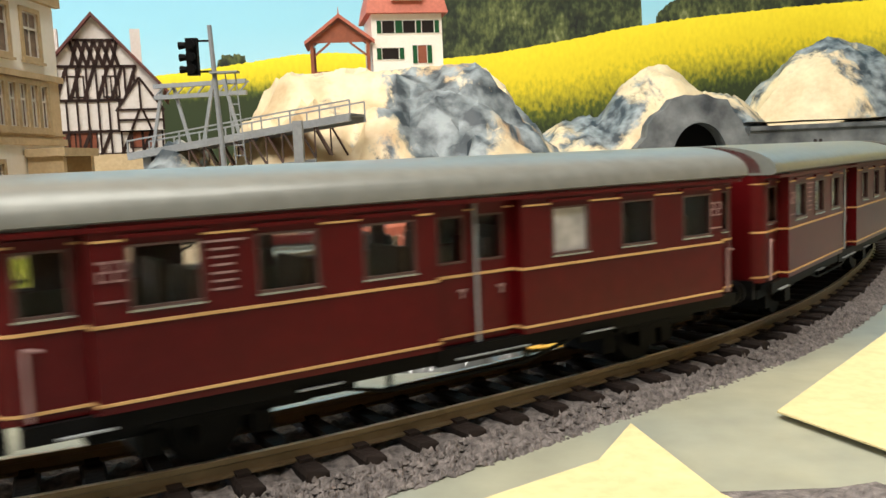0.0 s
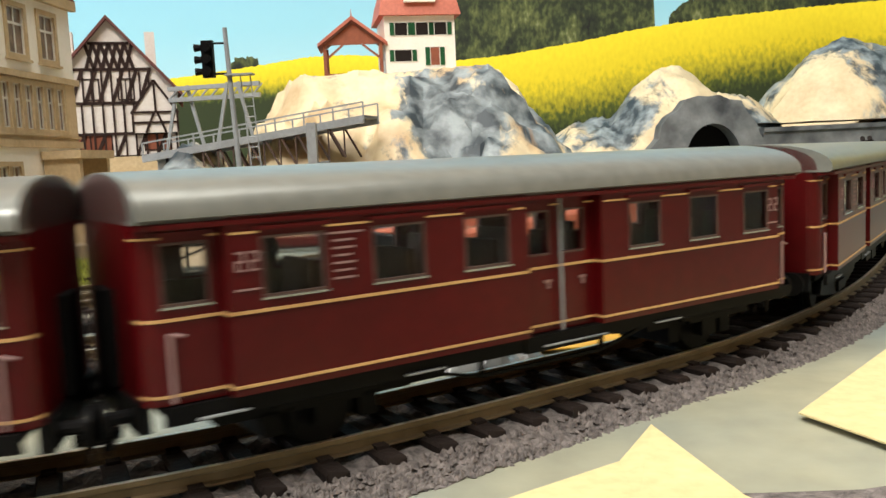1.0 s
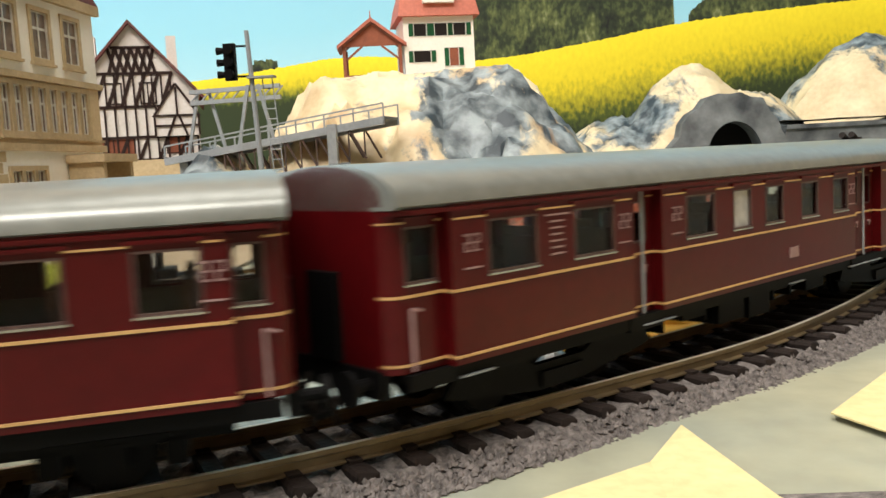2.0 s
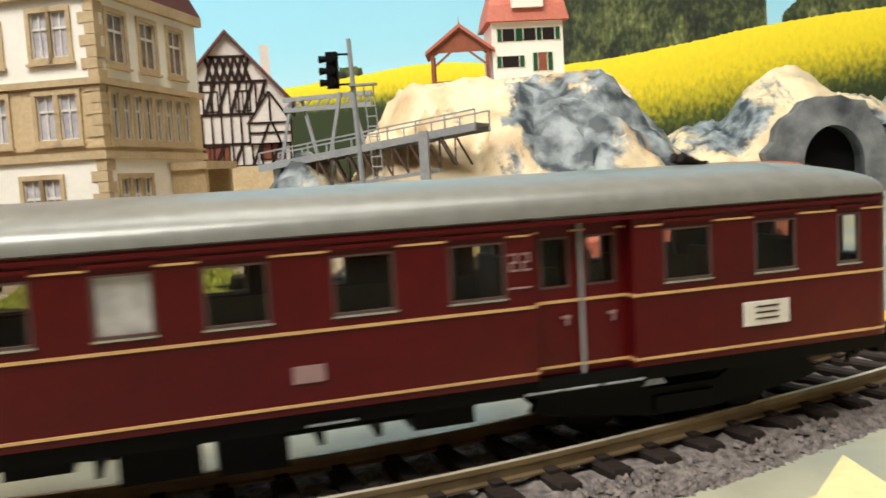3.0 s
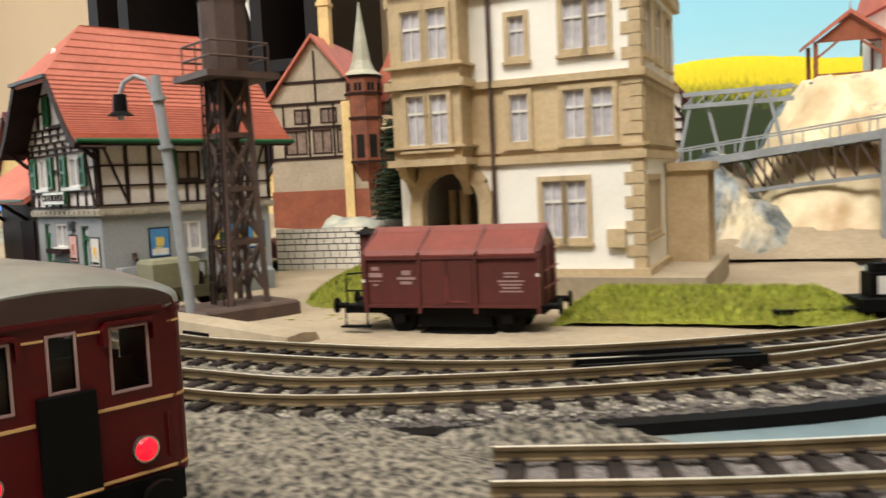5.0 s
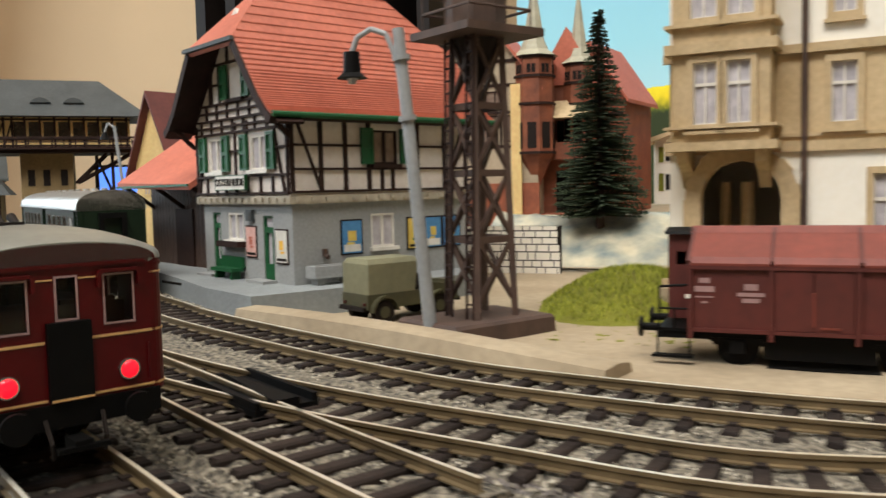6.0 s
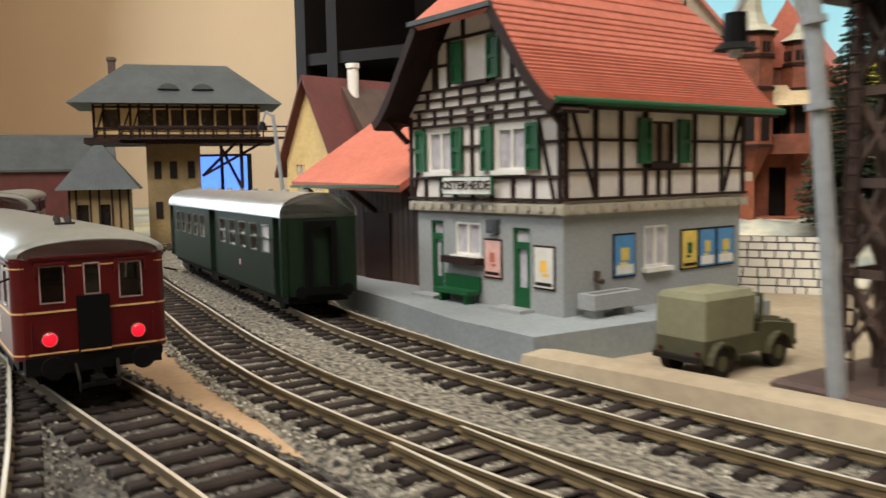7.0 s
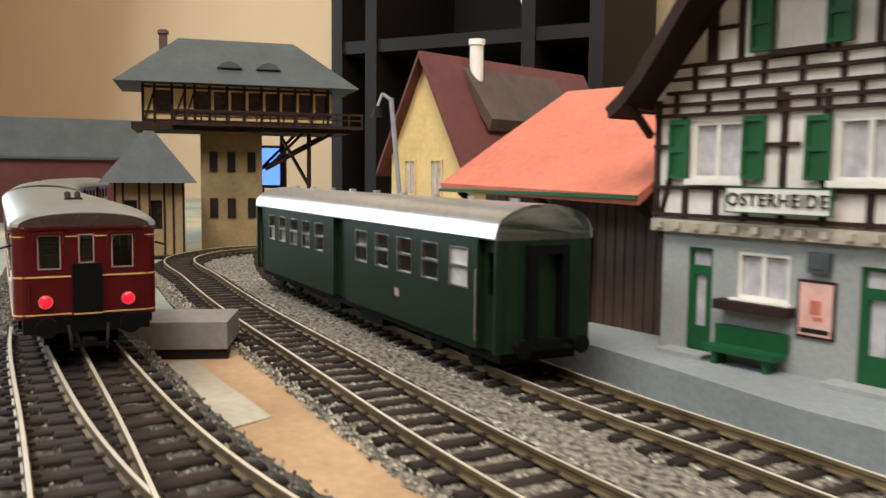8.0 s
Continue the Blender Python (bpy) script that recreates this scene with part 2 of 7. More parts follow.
            for lo, hi in cuts:
                if lo > z + 1e-6:
                    self.box(a, b, y0, y1, z, lo)
                z = max(z, hi)
            if z1 > z + 1e-6:
                self.box(a, b, y0, y1, z, z1)
        return self

    def moved(self, m):
        self.v = [tuple(m @ Vector(p)) for p in self.v]
        return self


def mesh(name, shape, material, smooth=False):
    me = bpy.data.meshes.new(name)
    me.from_pydata([(x * U, y * U, z * U) for x, y, z in shape.v], [], shape.f)
    bm = bmesh.new()
    bm.from_mesh(me)
    bmesh.ops.recalc_face_normals(bm, faces=bm.faces[:])
    bm.to_mesh(me)
    bm.free()
    me.materials.append(material)
    if smooth:
        for p in me.polygons:
            p.use_smooth = True
        me.set_sharp_from_angle(angle=radians(40))
    return me


def part(name, shape, material, parent=None, label="", smooth=False, at=None):
    ob = new(name, mesh(name, shape, material, smooth))
    if parent:
        ob.parent = parent
    if at is not None:
        ob.matrix_basis = at
    if label:
        ob["label"] = label
    return ob


def thing(name, label, category, m=None, group="", kind=""):
    ob = new(name)
    ob.empty_display_size = 0.01
    if m is not None:
        ob.matrix_basis = m
    return tagged(ob, label, category, group, kind)


def structure(name, shape, material, label, smooth=False):
    return tagged(part(name, shape, material, smooth=smooth), label, name.split("_")[0], kind="structure")


def at(x, y, z, a=0):
    return pose(x * U, y * U, z * U, 0, 0, a)


def spline(pts, n=12):
    p = [np.array(q, float) for q in pts]
    p = [2 * p[0] - p[1]] + p + [2 * p[-1] - p[-2]]
    out = []
    for i in range(1, len(p) - 2):
        a, b, c, d = p[i - 1:i + 3]
        for k in range(n):
            t = k / n
            out.append(0.5 * (2 * b + (c - a) * t + (2 * a - 5 * b + 4 * c - d) * t * t + (3 * b - a - 3 * c + d) * t ** 3))
    out.append(p[-2])
    return np.array(out)


class Line:
    """A track's centre line at the top of its rails, by the way along it."""

    def __init__(self, pts):
        self.p = spline(pts)
        self.s = np.r_[0, np.cumsum(np.linalg.norm(np.diff(self.p, axis=0), axis=1))]
        self.length = self.s[-1]

    def on(self, s):
        return np.array([np.interp(s, self.s, self.p[:, k]) for k in range(3)])

    def side(self, s):
        d = (self.on(min(s + 0.3, self.length)) - self.on(max(s - 0.3, 0)))[:2]
        d = d / np.hypot(*d)
        return d, np.array([-d[1], d[0]])


# ---- the room and the table ----
structure("floor", Shape().box(-330, 260, -200, 200, -82, -76), FLOORM, "grey-brown carpet floor of the hobby room")
structure("ceiling", Shape().box(-330, 260, -200, 200, 165, 171), CEIL, "white painted ceiling of the hobby room")
structure("wall_north", Shape().box(-330, 260, 176, 182, -76, 165), BEIGE, "beige painted wall behind the layout")
structure("wall_south", Shape().box(-330, 260, -200, -194, -76, 165), BEIGE, "beige painted wall of the hobby room")
structure("wall_west", Shape().box(-330, -324, -194, 176, -76, 165), BEIGE, "beige painted wall of the hobby room")
structure("wall_east", Shape().box(254, 260, -194, 176, -76, 165), BEIGE, "beige painted wall of the hobby room")


def rough(x, y, k, seed=0.0):
    return noise.noise(Vector((x * k + seed, y * k - seed, seed)))


def field(x0, x1, y0, y1, step, height, skirt=-0.6):
    """A sheet of ground over a rectangle, with a thick rim."""
    nx, ny = int((x1 - x0) / step) + 1, int((y1 - y0) / step) + 1
    s = Shape()
    v = [(x0 + (x1 - x0) * i / (nx - 1), y0 + (y1 - y0) * j / (ny - 1)) for j in range(ny) for i in range(nx)]
    s.add([(x, y, height(x, y)) for x, y in v], [(j * nx + i, j * nx + i + 1, (j + 1) * nx + i + 1, (j + 1) * nx + i) for j in range(ny - 1) for i in range(nx - 1)])
    return s


structure("ground", field(-190, 120, -14, 150, 2.0, lambda x, y: 0.12 * rough(x, y, 0.08) - 0.1), PLASTER, "painted plaster ground of the layout in cream and grey-blue", True)
table = thing("layout_table", "large plywood table that carries the model railway", "table")
part("tabletop", Shape().box(-190, 120, -14, 150, -3, -0.4), TABLEM, table)
for x in (-185, 112):
    for y in (-10, 144):
        part("leg", Shape().box(x, x + 5, y, y + 5, -76, -3), TABLEM, table)


# ---- tracks ----
GAUGE = 0.86


def strip(line, s0, s1, step, outline):
    """A bar with the given outline (across, height) swept along a line."""
    rows = []
    n = max(2, int((s1 - s0) / step) + 1)
    for k in range(n):
        s = s0 + (s1 - s0) * k / (n - 1)
        c = line.on(s)
        _, side = line.side(s)
        rows.append([(c[0] + side[0] * a, c[1] + side[1] * a, c[2] + h) for a, h in outline])
    return Shape().rings(rows)


def ballast(line, s0, s1, step, half=1.6, deep=0.62, jitter=0.055, seed=1):
    rng = random.Random(seed)
    rows = []
    n = int((s1 - s0) / step) + 1
    for k in range(n):
        s = s0 + (s1 - s0) * k / (n - 1)
        c = line.on(s)
        _, side = line.side(s)
        ring = []
        for a in np.linspace(-half - 0.45, half + 0.45, 21):
            h = -0.37 if abs(a) < half - 0.2 else -0.37 - (abs(a) - half + 0.2) / 0.65 * (deep - 0.37)
            a2 = a + rng.uniform(-jitter, jitter)
            h += rng.uniform(-jitter, jitter)
            ring.append((c[0] + side[0] * a2, c[1] + side[1] * a2, c[2] + h))
        for a in (half + 0.45, -half - 0.45):
            ring.append((c[0] + side[0] * a, c[1] + side[1] * a, c[2] - deep - 0.25))
        rows.append(ring)
    return Shape().rings(rows)


SLEEP = None


def track(line, label, s0=0.0, s1=None, pitch=0.86, near=None, stone=BALLAST, bed=True, seed=1, length=2.9):
    global SLEEP
    s1 = line.length if s1 is None else s1
    t = thing("railway_track", label, "track", kind="structure")
    if bed:
        part("ballast", ballast(line, s0, s1, 0.16, seed=seed), stone, t)
    head = [(-0.05, 0), (-0.05, -0.07), (-0.02, -0.09), (-0.02, -0.2), (-0.09, -0.22), (-0.09, -0.25), (0.09, -0.25), (0.09, -0.22), (0.02, -0.2), (0.02, -0.09), (0.05, -0.07), (0.05, 0)]
    for side in (-GAUGE, GAUGE):
        part("rail", strip(line, s0, s1, 0.8, [(a + side, h) for a, h in head]), RAIL, t)
        part("rail_head", strip(line, s0, s1, 0.8, [(side - 0.042, -0.01), (side - 0.036, 0.006), (side + 0.036, 0.006), (side + 0.042, -0.01)]), RAILTOP, t)
    if SLEEP is None:
        w, b = 0.17, 0.04
        SLEEP = mesh("sleeper", Shape().rings([[(-w, -1.45, -0.42), (w, -1.45, -0.42), (w, -1.45, -0.29), (w - b, -1.41, -0.24), (b - w, -1.41, -0.24), (-w, -1.45, -0.29)], [(-w, 1.45, -0.42), (w, 1.45, -0.42), (w, 1.45, -0.29), (w - b, 1.41, -0.24), (b - w, 1.41, -0.24), (-w, 1.45, -0.29)]])
                     .box(-0.1, 0.1, -1.06, -0.66, -0.25, -0.19).box(-0.1, 0.1, 0.66, 1.06, -0.25, -0.19), SLEEPER)
    s = s0 + 0.4
    while s < s1 - 0.2:
        c = line.on(s)
        d, _ = line.side(s)
        o = bpy.data.objects.new("sleeper", SLEEP)
        scene.collection.objects.link(o)
        o.parent = t
        o.matrix_basis = at(c[0], c[1], c[2], math.degrees(math.atan2(d[1], d[0])))
        s += pitch
    return t


MAIN = Line([(20, 66, .5), (20.5, 56, .5), (19.3, 45, .5), (16.2, 35, .5), (11.1, 25.9, .5), (6.0, 19.3, .5), (1.2, 15.2, .5), (-4.9, 11.2, .5), (-12, 8.6, .55), (-20.8, 8.2, .6), (-30, 10.8, .64),
             (-38, 14.5, .68), (-45.8, 18.1, .76), (-53.7, 21.1, .9), (-59.3, 23.2, 1.1), (-65.5, 26.5, 1.3), (-76, 33.0, 1.4), (-88, 41.3, 1.4), (-100, 50.5, 1.4), (-111, 61, 1.4), (-119, 73, 1.4), (-123, 88, 1.4)])
track(MAIN, "curved main track with brown sleepers on mauve-grey ballast", 18, 78, seed=2)
track(MAIN, "main track beside the station with dark sleepers", 78, 165, stone=BALLAST3, seed=12)
SIDING = Line([(-21.2, 14.2, .65), (-17.6, 15.2, .65), (-14.2, 16.45, .65), (-11, 17.75, .65), (-8, 19.2, .65), (-4.8, 20.9, .65), (-0.5, 23.4, .65), (3, 25.8, .65)])
track(SIDING, "siding track that ends at a black buffer stop", 0, SIDING.length - 1.5, seed=3)
LOOP = Line([(-86, 66, .65), (-90, 58, .65), (-88, 50.6, .65), (-80, 44.4, .65), (-72, 38.6, .65), (-63.3, 32.8, .65), (-57, 28.6, .65), (-53.2, 26.3, .65), (-50, 24.6, .65), (-45.6, 22.7, .65), (-41, 21.0, .65), (-36.3, 19.7, .65),
             (-31.5, 18.9, .65), (-27.4, 18.5, .65), (-22.7, 19.8, .65), (-19.4, 21.2, .65), (-15.9, 23.1, .65), (-12.5, 26, .65), (-10, 28.2, .65), (-5, 33.2, .65), (0, 39, .65)])
track(LOOP, "station loop track with nickel rails in grey ballast", stone=BALLAST2, seed=4)
YARD = Line([(-82, 69, .65), (-87, 60, .65), (-84.4, 55.4, .65), (-77, 48, .65), (-69, 42.2, .65), (-60.4, 36.4, .65), (-54.8, 32.7, .65), (-50.7, 30.3, .65), (-47.2, 28.3, .65), (-40.8, 25.5, .65), (-36.5, 23.9, .65), (-33.3, 23.05, .65),
             (-28, 22.5, .65), (-24, 22.7, .65), (-20, 23.9, .65), (-15.5, 26.4, .65), (-12, 29.4, .65), (-7, 35, .65), (-2, 41.5, .65)])
track(YARD, "platform track with nickel rails in grey ballast", stone=BALLAST2, seed=5)
SPUR = Line([(-50, 24.5, .65), (-43, 21.2, .65), (-38.6, 19.0, .65), (-35.2, 17.3, .65), (-31.8, 15.7, .65)])
track(SPUR, "short spur track branching from the station points", 5, stone=BALLAST2, bed=True, seed=6)
BRANCH = Line([(-76, 32.5, 1.39), (-69, 27.6, 1.34), (-62, 23.2, 1.16), (-57.5, 20.3, 1.02), (-52, 16.6, .86), (-46, 12.2, .78), (-40, 7.4, .78), (-34, 2.4, .78), (-29, -3, .78)])
track(BRANCH, "branch track with dark sleepers beside the main line", 6, stone=BALLAST3, seed=7)


def gravel():
    s = Shape()
    rng = random.Random(8)
    rows = []
    for k in range(0, int((LOOP.length - 32) / 0.42)):
        q = 14 + k * 0.42
        a = LOOP.on(q)
        lo = a[:2]
        j = int(np.argmin(np.hypot(YARD.p[:, 0] - a[0], YARD.p[:, 1] - a[1])))
        hi = YARD.p[j][:2]
        row = []
        for f in np.linspace(-0.15, 1.1, 16):
            p = lo + (hi - lo) * f
            row.append((p[0] + rng.uniform(-.06, .06), p[1] + rng.uniform(-.06, .06), 0.3 + rng.uniform(-.07, .07)))
        rows.append(row)
    return Shape().rings(rows, closed=False, caps=False)


def stone_mat(name, lo, mid, hi):
    """Gravel whose stones each have a tone of their own."""
    m = mat(name, mid, 0.9, scale=900)
    n, l = m.node_tree.nodes, m.node_tree.links
    g = n.new("ShaderNodeNewGeometry")
    r = n.new("ShaderNodeValToRGB")
    e = r.color_ramp.elements
    e[0].color, e[1].color = lin(*lo), lin(*hi)
    e.new(0.45).color = lin(*mid)
    l.new(g.outputs["Random Per Island"], r.inputs[0])
    l.new(r.outputs[0], n["Principled BSDF"].inputs["Base Color"])
    return m


STONES = stone_mat("mixed_grey_gravel", (44, 40, 35), (128, 121, 107), (196, 189, 172))
STONESD = stone_mat("mixed_dark_gravel", (28, 25, 23), (82, 76, 68), (150, 142, 128))


def bed_stones(line, s0, s1, count, seed, wide):
    """Loose stones strewn over a track bed, between and beside its sleepers."""
    rng = random.Random(seed)
    sh = Shape()
    for _ in range(count):
        s = rng.uniform(s0, s1)
        c = line.on(s)
        _, side = line.side(s)
        a = rng.uniform(-wide, wide)
        h = c[2] - 0.37 + rng.uniform(0.0, 0.035) - max(0.0, abs(a) - 1.5) * 0.1
        x, y = c[0] + side[0] * a, c[1] + side[1] * a
        r = [rng.uniform(0.025, 0.07) for _ in range(6)]
        t = rng.uniform(0, 1.5)
        u, w = math.cos(t), math.sin(t)
        sh.add([(x + u * r[0], y + w * r[0], h), (x - w * r[1], y + u * r[1], h + 0.01), (x - u * r[2], y - w * r[2], h), (x + w * r[3], y - u * r[3], h - 0.01), (x + 0.01, y, h + r[4] * 0.8), (x, y, h - r[5])],
               [(0, 1, 4), (1, 2, 4), (2, 3, 4), (3, 0, 4), (1, 0, 5), (2, 1, 5), (3, 2, 5), (0, 3, 5)])
    return sh


def shoulder_stones(line, s0, s1, count, seed, lo=1.42, hi=2.02):
    """Loose stones on the shoulder of a track bed that faces the table edge."""
    rng = random.Random(seed)
    sh = Shape()
    for _ in range(count):
        s = rng.uniform(s0, s1)
        c = line.on(s)
        _, side = line.side(s)
        sg = -1 if side[1] > 0 else 1
        a = rng.uniform(lo, hi)
        h = c[2] - 0.37 - max(0.0, a - 1.4) / 0.65 * 0.25 + 0.02
        x, y = c[0] + side[0] * sg * a, c[1] + side[1] * sg * a
        r = [rng.uniform(0.035, 0.085) for _ in range(6)]
        t = rng.uniform(0, 1.5)
        u, w = math.cos(t), math.sin(t)
        sh.add([(x + u * r[0], y + w * r[0], h), (x - w * r[1], y + u * r[1], h + 0.01), (x - u * r[2], y - w * r[2], h), (x + w * r[3], y - u * r[3], h - 0.01), (x + 0.01, y, h + r[4]), (x, y, h - r[5])],
               [(0, 1, 4), (1, 2, 4), (2, 3, 4), (3, 0, 4), (1, 0, 5), (2, 1, 5), (3, 2, 5), (0, 3, 5)])
    return sh


# Black strips paint the shadow in the gap under the raised tracks.
for line, s0, s1 in ((SIDING, 6, SIDING.length - 1.5), (LOOP, LOOP.length - 34, LOOP.length - 2)):
    structure("roadbed", strip(line, s0, s1, 1.0, [(-2.45, -0.75), (-2.4, -0.5), (2.4, -0.5), (2.45, -0.75)]), BLACK, "black strip for the shadow under the raised track")
tagged(part("loose_ballast", shoulder_stones(MAIN, 18, 80, 7000, 21), BALLAST), "mauve-grey loose ballast stones on the main track's shoulder", "ballast", kind="stuff")
tagged(part("loose_ballast", shoulder_stones(SIDING, 0, SIDING.length - 1.5, 3000, 22), BALLAST), "mauve-grey loose ballast stones on the siding's shoulder", "ballast", kind="stuff")
tagged(part("loose_ballast", shoulder_stones(LOOP, LOOP.length - 45, LOOP.length, 4000, 23), BALLAST), "grey loose ballast stones on the loop's shoulder", "ballast", kind="stuff")
for line, s0, s1, count, seed, stone, wide in ((LOOP, 26, 104, 14000, 31, STONES, 1.85), (YARD, 22, 100, 14000, 32, STONES, 2.0), (MAIN, 76, 150, 7000, 33, STONESD, 1.9), (BRANCH, 6, BRANCH.length - 1, 5000, 34, STONESD, 1.9), (SPUR, 5, SPUR.length, 1200, 35, STONES, 1.9)):
    tagged(part("loose_ballast", bed_stones(line, s0, min(s1, line.length - 1), count, seed, wide), stone), "mixed grey loose ballast stones round the sleepers", "ballast", kind="stuff")
tagged(part("gravel_bed", gravel(), BALLAST2), "loose grey and tan gravel between the station tracks", "gravel", kind="stuff")


# ---- the red railcar train ----
def coach_shell(L, half, holes, recess, z0=0.78, z1=3.4, r=0.0):
    """Both side walls of a coach along x, tail at 0, with window openings; recess: stretches whose wall stands further in; r: the radius of its corners."""
    sides = []
    cuts = sorted({r, L - r, *(u for q in recess for u in q if r < u < L - r)})
    for a, b in zip(cuts, cuts[1:]):
        inn = any(q[0] <= a + 1e-6 and q[1] >= b - (0.3 if b > L - 0.5 else 1e-6) for q in recess)
        h = half - (0.22 if inn else 0)
        hs = [q for q in holes if q[0] >= a - 1e-6 and q[1] <= b + 1e-6]
        sides.append((a, b, h, hs, z0))
    s = Shape()
    for a, b, h, hs, zz in sides:
        w = Shape().wall(a, b, zz, z1, hs, -h, -h + 0.1)
        w2 = Shape().wall(a, b, zz, z1, hs, h - 0.1, h)
        s.add(w.v, w.f).add(w2.v, w2.f)
    for q in recess:
        for u in q:
            if 0.01 < u < L - 0.31:
                for sg in (-1, 1):
                    y0, y1 = sorted((sg * (half - 0.001), sg * (half - 0.31)))
                    s.box(u - 0.05, u + 0.05, y0, y1, z0, z1)
    return s, sides


def corner_arc(e, out, h, r, sg, thick, n=6):
    """The plan outline of a rounded corner at the end e of a coach."""
    ring = []
    for rad, order in ((r, range(n + 1)), (r - thick, range(n, -1, -1))):
        for i in order:
            a = math.pi / 2 * i / n
            ring.append((e - out * (r - rad * math.sin(a)), sg * (h - r + rad * math.cos(a))))
    return ring


def roof_rings(L, half, ze, zt, round_ends=0.0, n=18, over=0.05):
    """A barrel roof along x; at a rounded end it droops and narrows."""
    rows = []
    us = [round_ends * q / 2.0 for q in (0, 0.06, 0.15, 0.28, 0.45, 0.7, 1.0, 1.4, 2.0)] + [L * 0.5, L] if round_ends else [0, L]
    for u in us:
        k = max(0.0, 1 - u / round_ends) if round_ends else 0.0
        drop = 0.4 * (zt - ze) * k * k
        hw = half + over - 0.24 * max(0.0, 1 - u / 0.3) ** 2 * (1 if round_ends else 0)
        ring = []
        for i in range(n + 1):
            a = math.pi * i / n
            y = -math.cos(a) * hw
            z = ze + (zt - drop - ze) * (math.sin(a) ** 0.8 if 0 < i < n else 0)
            ring.append((u, y, z))
        ring += [(u, hw - 0.1, ze - 0.05), (u, -hw + 0.1, ze - 0.05)]
        rows.append(ring)
    return Shape().rings(rows)


def coach(L, wins, doors, recess, label, tail=False, plates=()):
    """A red coach from its tail (x = 0) to its front. wins: (start, end, frosted); doors: (start, end)."""
    half, ze, zt, z0, r = 1.66, 3.33, 3.92, 1.07, 0.28
    car = thing("railcar", label, "train car", group="red railcar train")
    wz0, wz1 = 2.27, 3.04
    holes = [(a, b, wz0, wz1) for a, b, _ in wins] + [(a, b, 2.3, 3.02) for a, b in doors]
    shell, sides = coach_shell(L, half, holes, recess, z0, ze, r)
    ends = ((0.0, -1, sides[0][2]), (L, 1, sides[-1][2]))
    for e, out, h in ends:
        for sg in (-1, 1):
            shell.prism(corner_arc(e, out, h, r, sg, 0.1), "z", z0, ze)
        x0, x1 = sorted((e, e - out * 0.1))
        if tail and e == 0:
            sw = Shape().wall(-h + r, h - r, z0, ze, [(-1.09, -0.59, 2.3, 3.12), (-0.17, 0.17, 2.44, 3.14), (0.59, 1.09, 2.3, 3.12)], -0.1, 0.0).moved(Matrix.Rotation(radians(90), 4, "Z"))
            shell.add(sw.v, sw.f)
        else:
            shell.box(x0, x1, -h + r, h - r, z0, ze)
        top = zt - ze - (0.4 * (zt - ze) + 0.03 if tail and e == 0 else 0.02)
        hw = h - (0.16 if tail and e == 0 else 0.05)
        shell.prism([(-hw * math.cos(math.pi * i / 16), ze + top * math.sin(math.pi * i / 16) ** 0.8) for i in range(17)], "x", x0, x1)
    part("body", shell, RED, car, "dark carmine red sides")
    roof = part("roof", roof_rings(L, half, ze, zt, 1.9 if tail else 0.0), ROOFGREY, car, "satin grey rounded roof", True)
    if tail:
        for u in (1.75, 4.6):
            part("seam", Shape().rings([[(u + q, -math.cos(math.pi * i / 18) * (half + 0.055), ze + (zt - ze + 0.006) * (math.sin(math.pi * i / 18) ** 0.8 if 0 < i < 18 else 0)) for i in range(19)] for q in (-0.02, 0.02)], closed=False, caps=False), ROOFGREY, roof)
    gut = Shape()
    for sg in (-1, 1):
        y0, y1 = sorted((sg * half, sg * (half + 0.045)))
        gut.box(r, L - r, y0, y1, ze - 0.12, ze - 0.06)
        for q in (-1, 1):
            gut.prism(corner_arc(0.0 if q < 0 else L, q, half + 0.045, r + 0.045, sg, 0.045), "z", ze - 0.12, ze - 0.06)
    part("gutter", gut, RED, car)
    lines = Shape()
    for a, b, h, hs, zz in sides:
        for sg in (-1, 1):
            y0, y1 = sorted((sg * h, sg * (h + 0.022)))
            lines.box(a, b, y0, y1, 2.09, 2.13).box(a, b, y0, y1, 1.165, 1.2)
            x = a
            for q in sorted(hs) + [(b, b, 0, 0)]:
                if q[0] - x > 0.08:
                    lines.box(x + 0.02, q[0] - 0.02, y0, y1, 3.085, 3.113)
                x = q[1]
    for e, out, h in ends:
        for sg in (-1, 1):
            ring = corner_arc(e, out, h + 0.022, r + 0.022, sg, 0.022)
            for za, zb in ((2.09, 2.13), (1.165, 1.2), (3.085, 3.113)):
                lines.prism(ring, "z", za, zb)
    part("lining", lines, CREAM, car, "thin cream lining")
    for q in recess:
        for u in q:
            if 0.01 < u < L - 0.31:
                for sg in (-1, 1):
                    y0, y1 = sorted((sg * (half - 0.22), sg * (half + 0.022)))
                    part("lining_return", Shape().box(u - 0.055, u + 0.055, y0, y1, 2.09, 2.13).box(u - 0.055, u + 0.055, y0, y1, 1.165, 1.2), CREAM, car)
    for a, b, frosted in wins:
        for sg in (-1, 1):
            h = half - (0.22 if any(q[0] <= a and q[1] >= b for q in recess) else 0)
            y0, y1 = sorted((sg * h, sg * (h + 0.05)))
            part("rain_strip", Shape().box(a - 0.06, b + 0.06, y0, y1, 3.12, 3.17), RED, car)
            w = part("window", Shape().wall(a, b, wz0, wz1, [(a + 0.035, b - 0.035, wz0 + 0.035, wz1 - 0.03)], sg * h - 0.04, sg * h + 0.012), RIM, car, "thin dull metal window frame")
            y = sg * (h - 0.06)
            part("pane", Shape().box(a, b, y - 0.01, y + 0.01, wz0, wz1), FROST if frosted else GLASS, w)
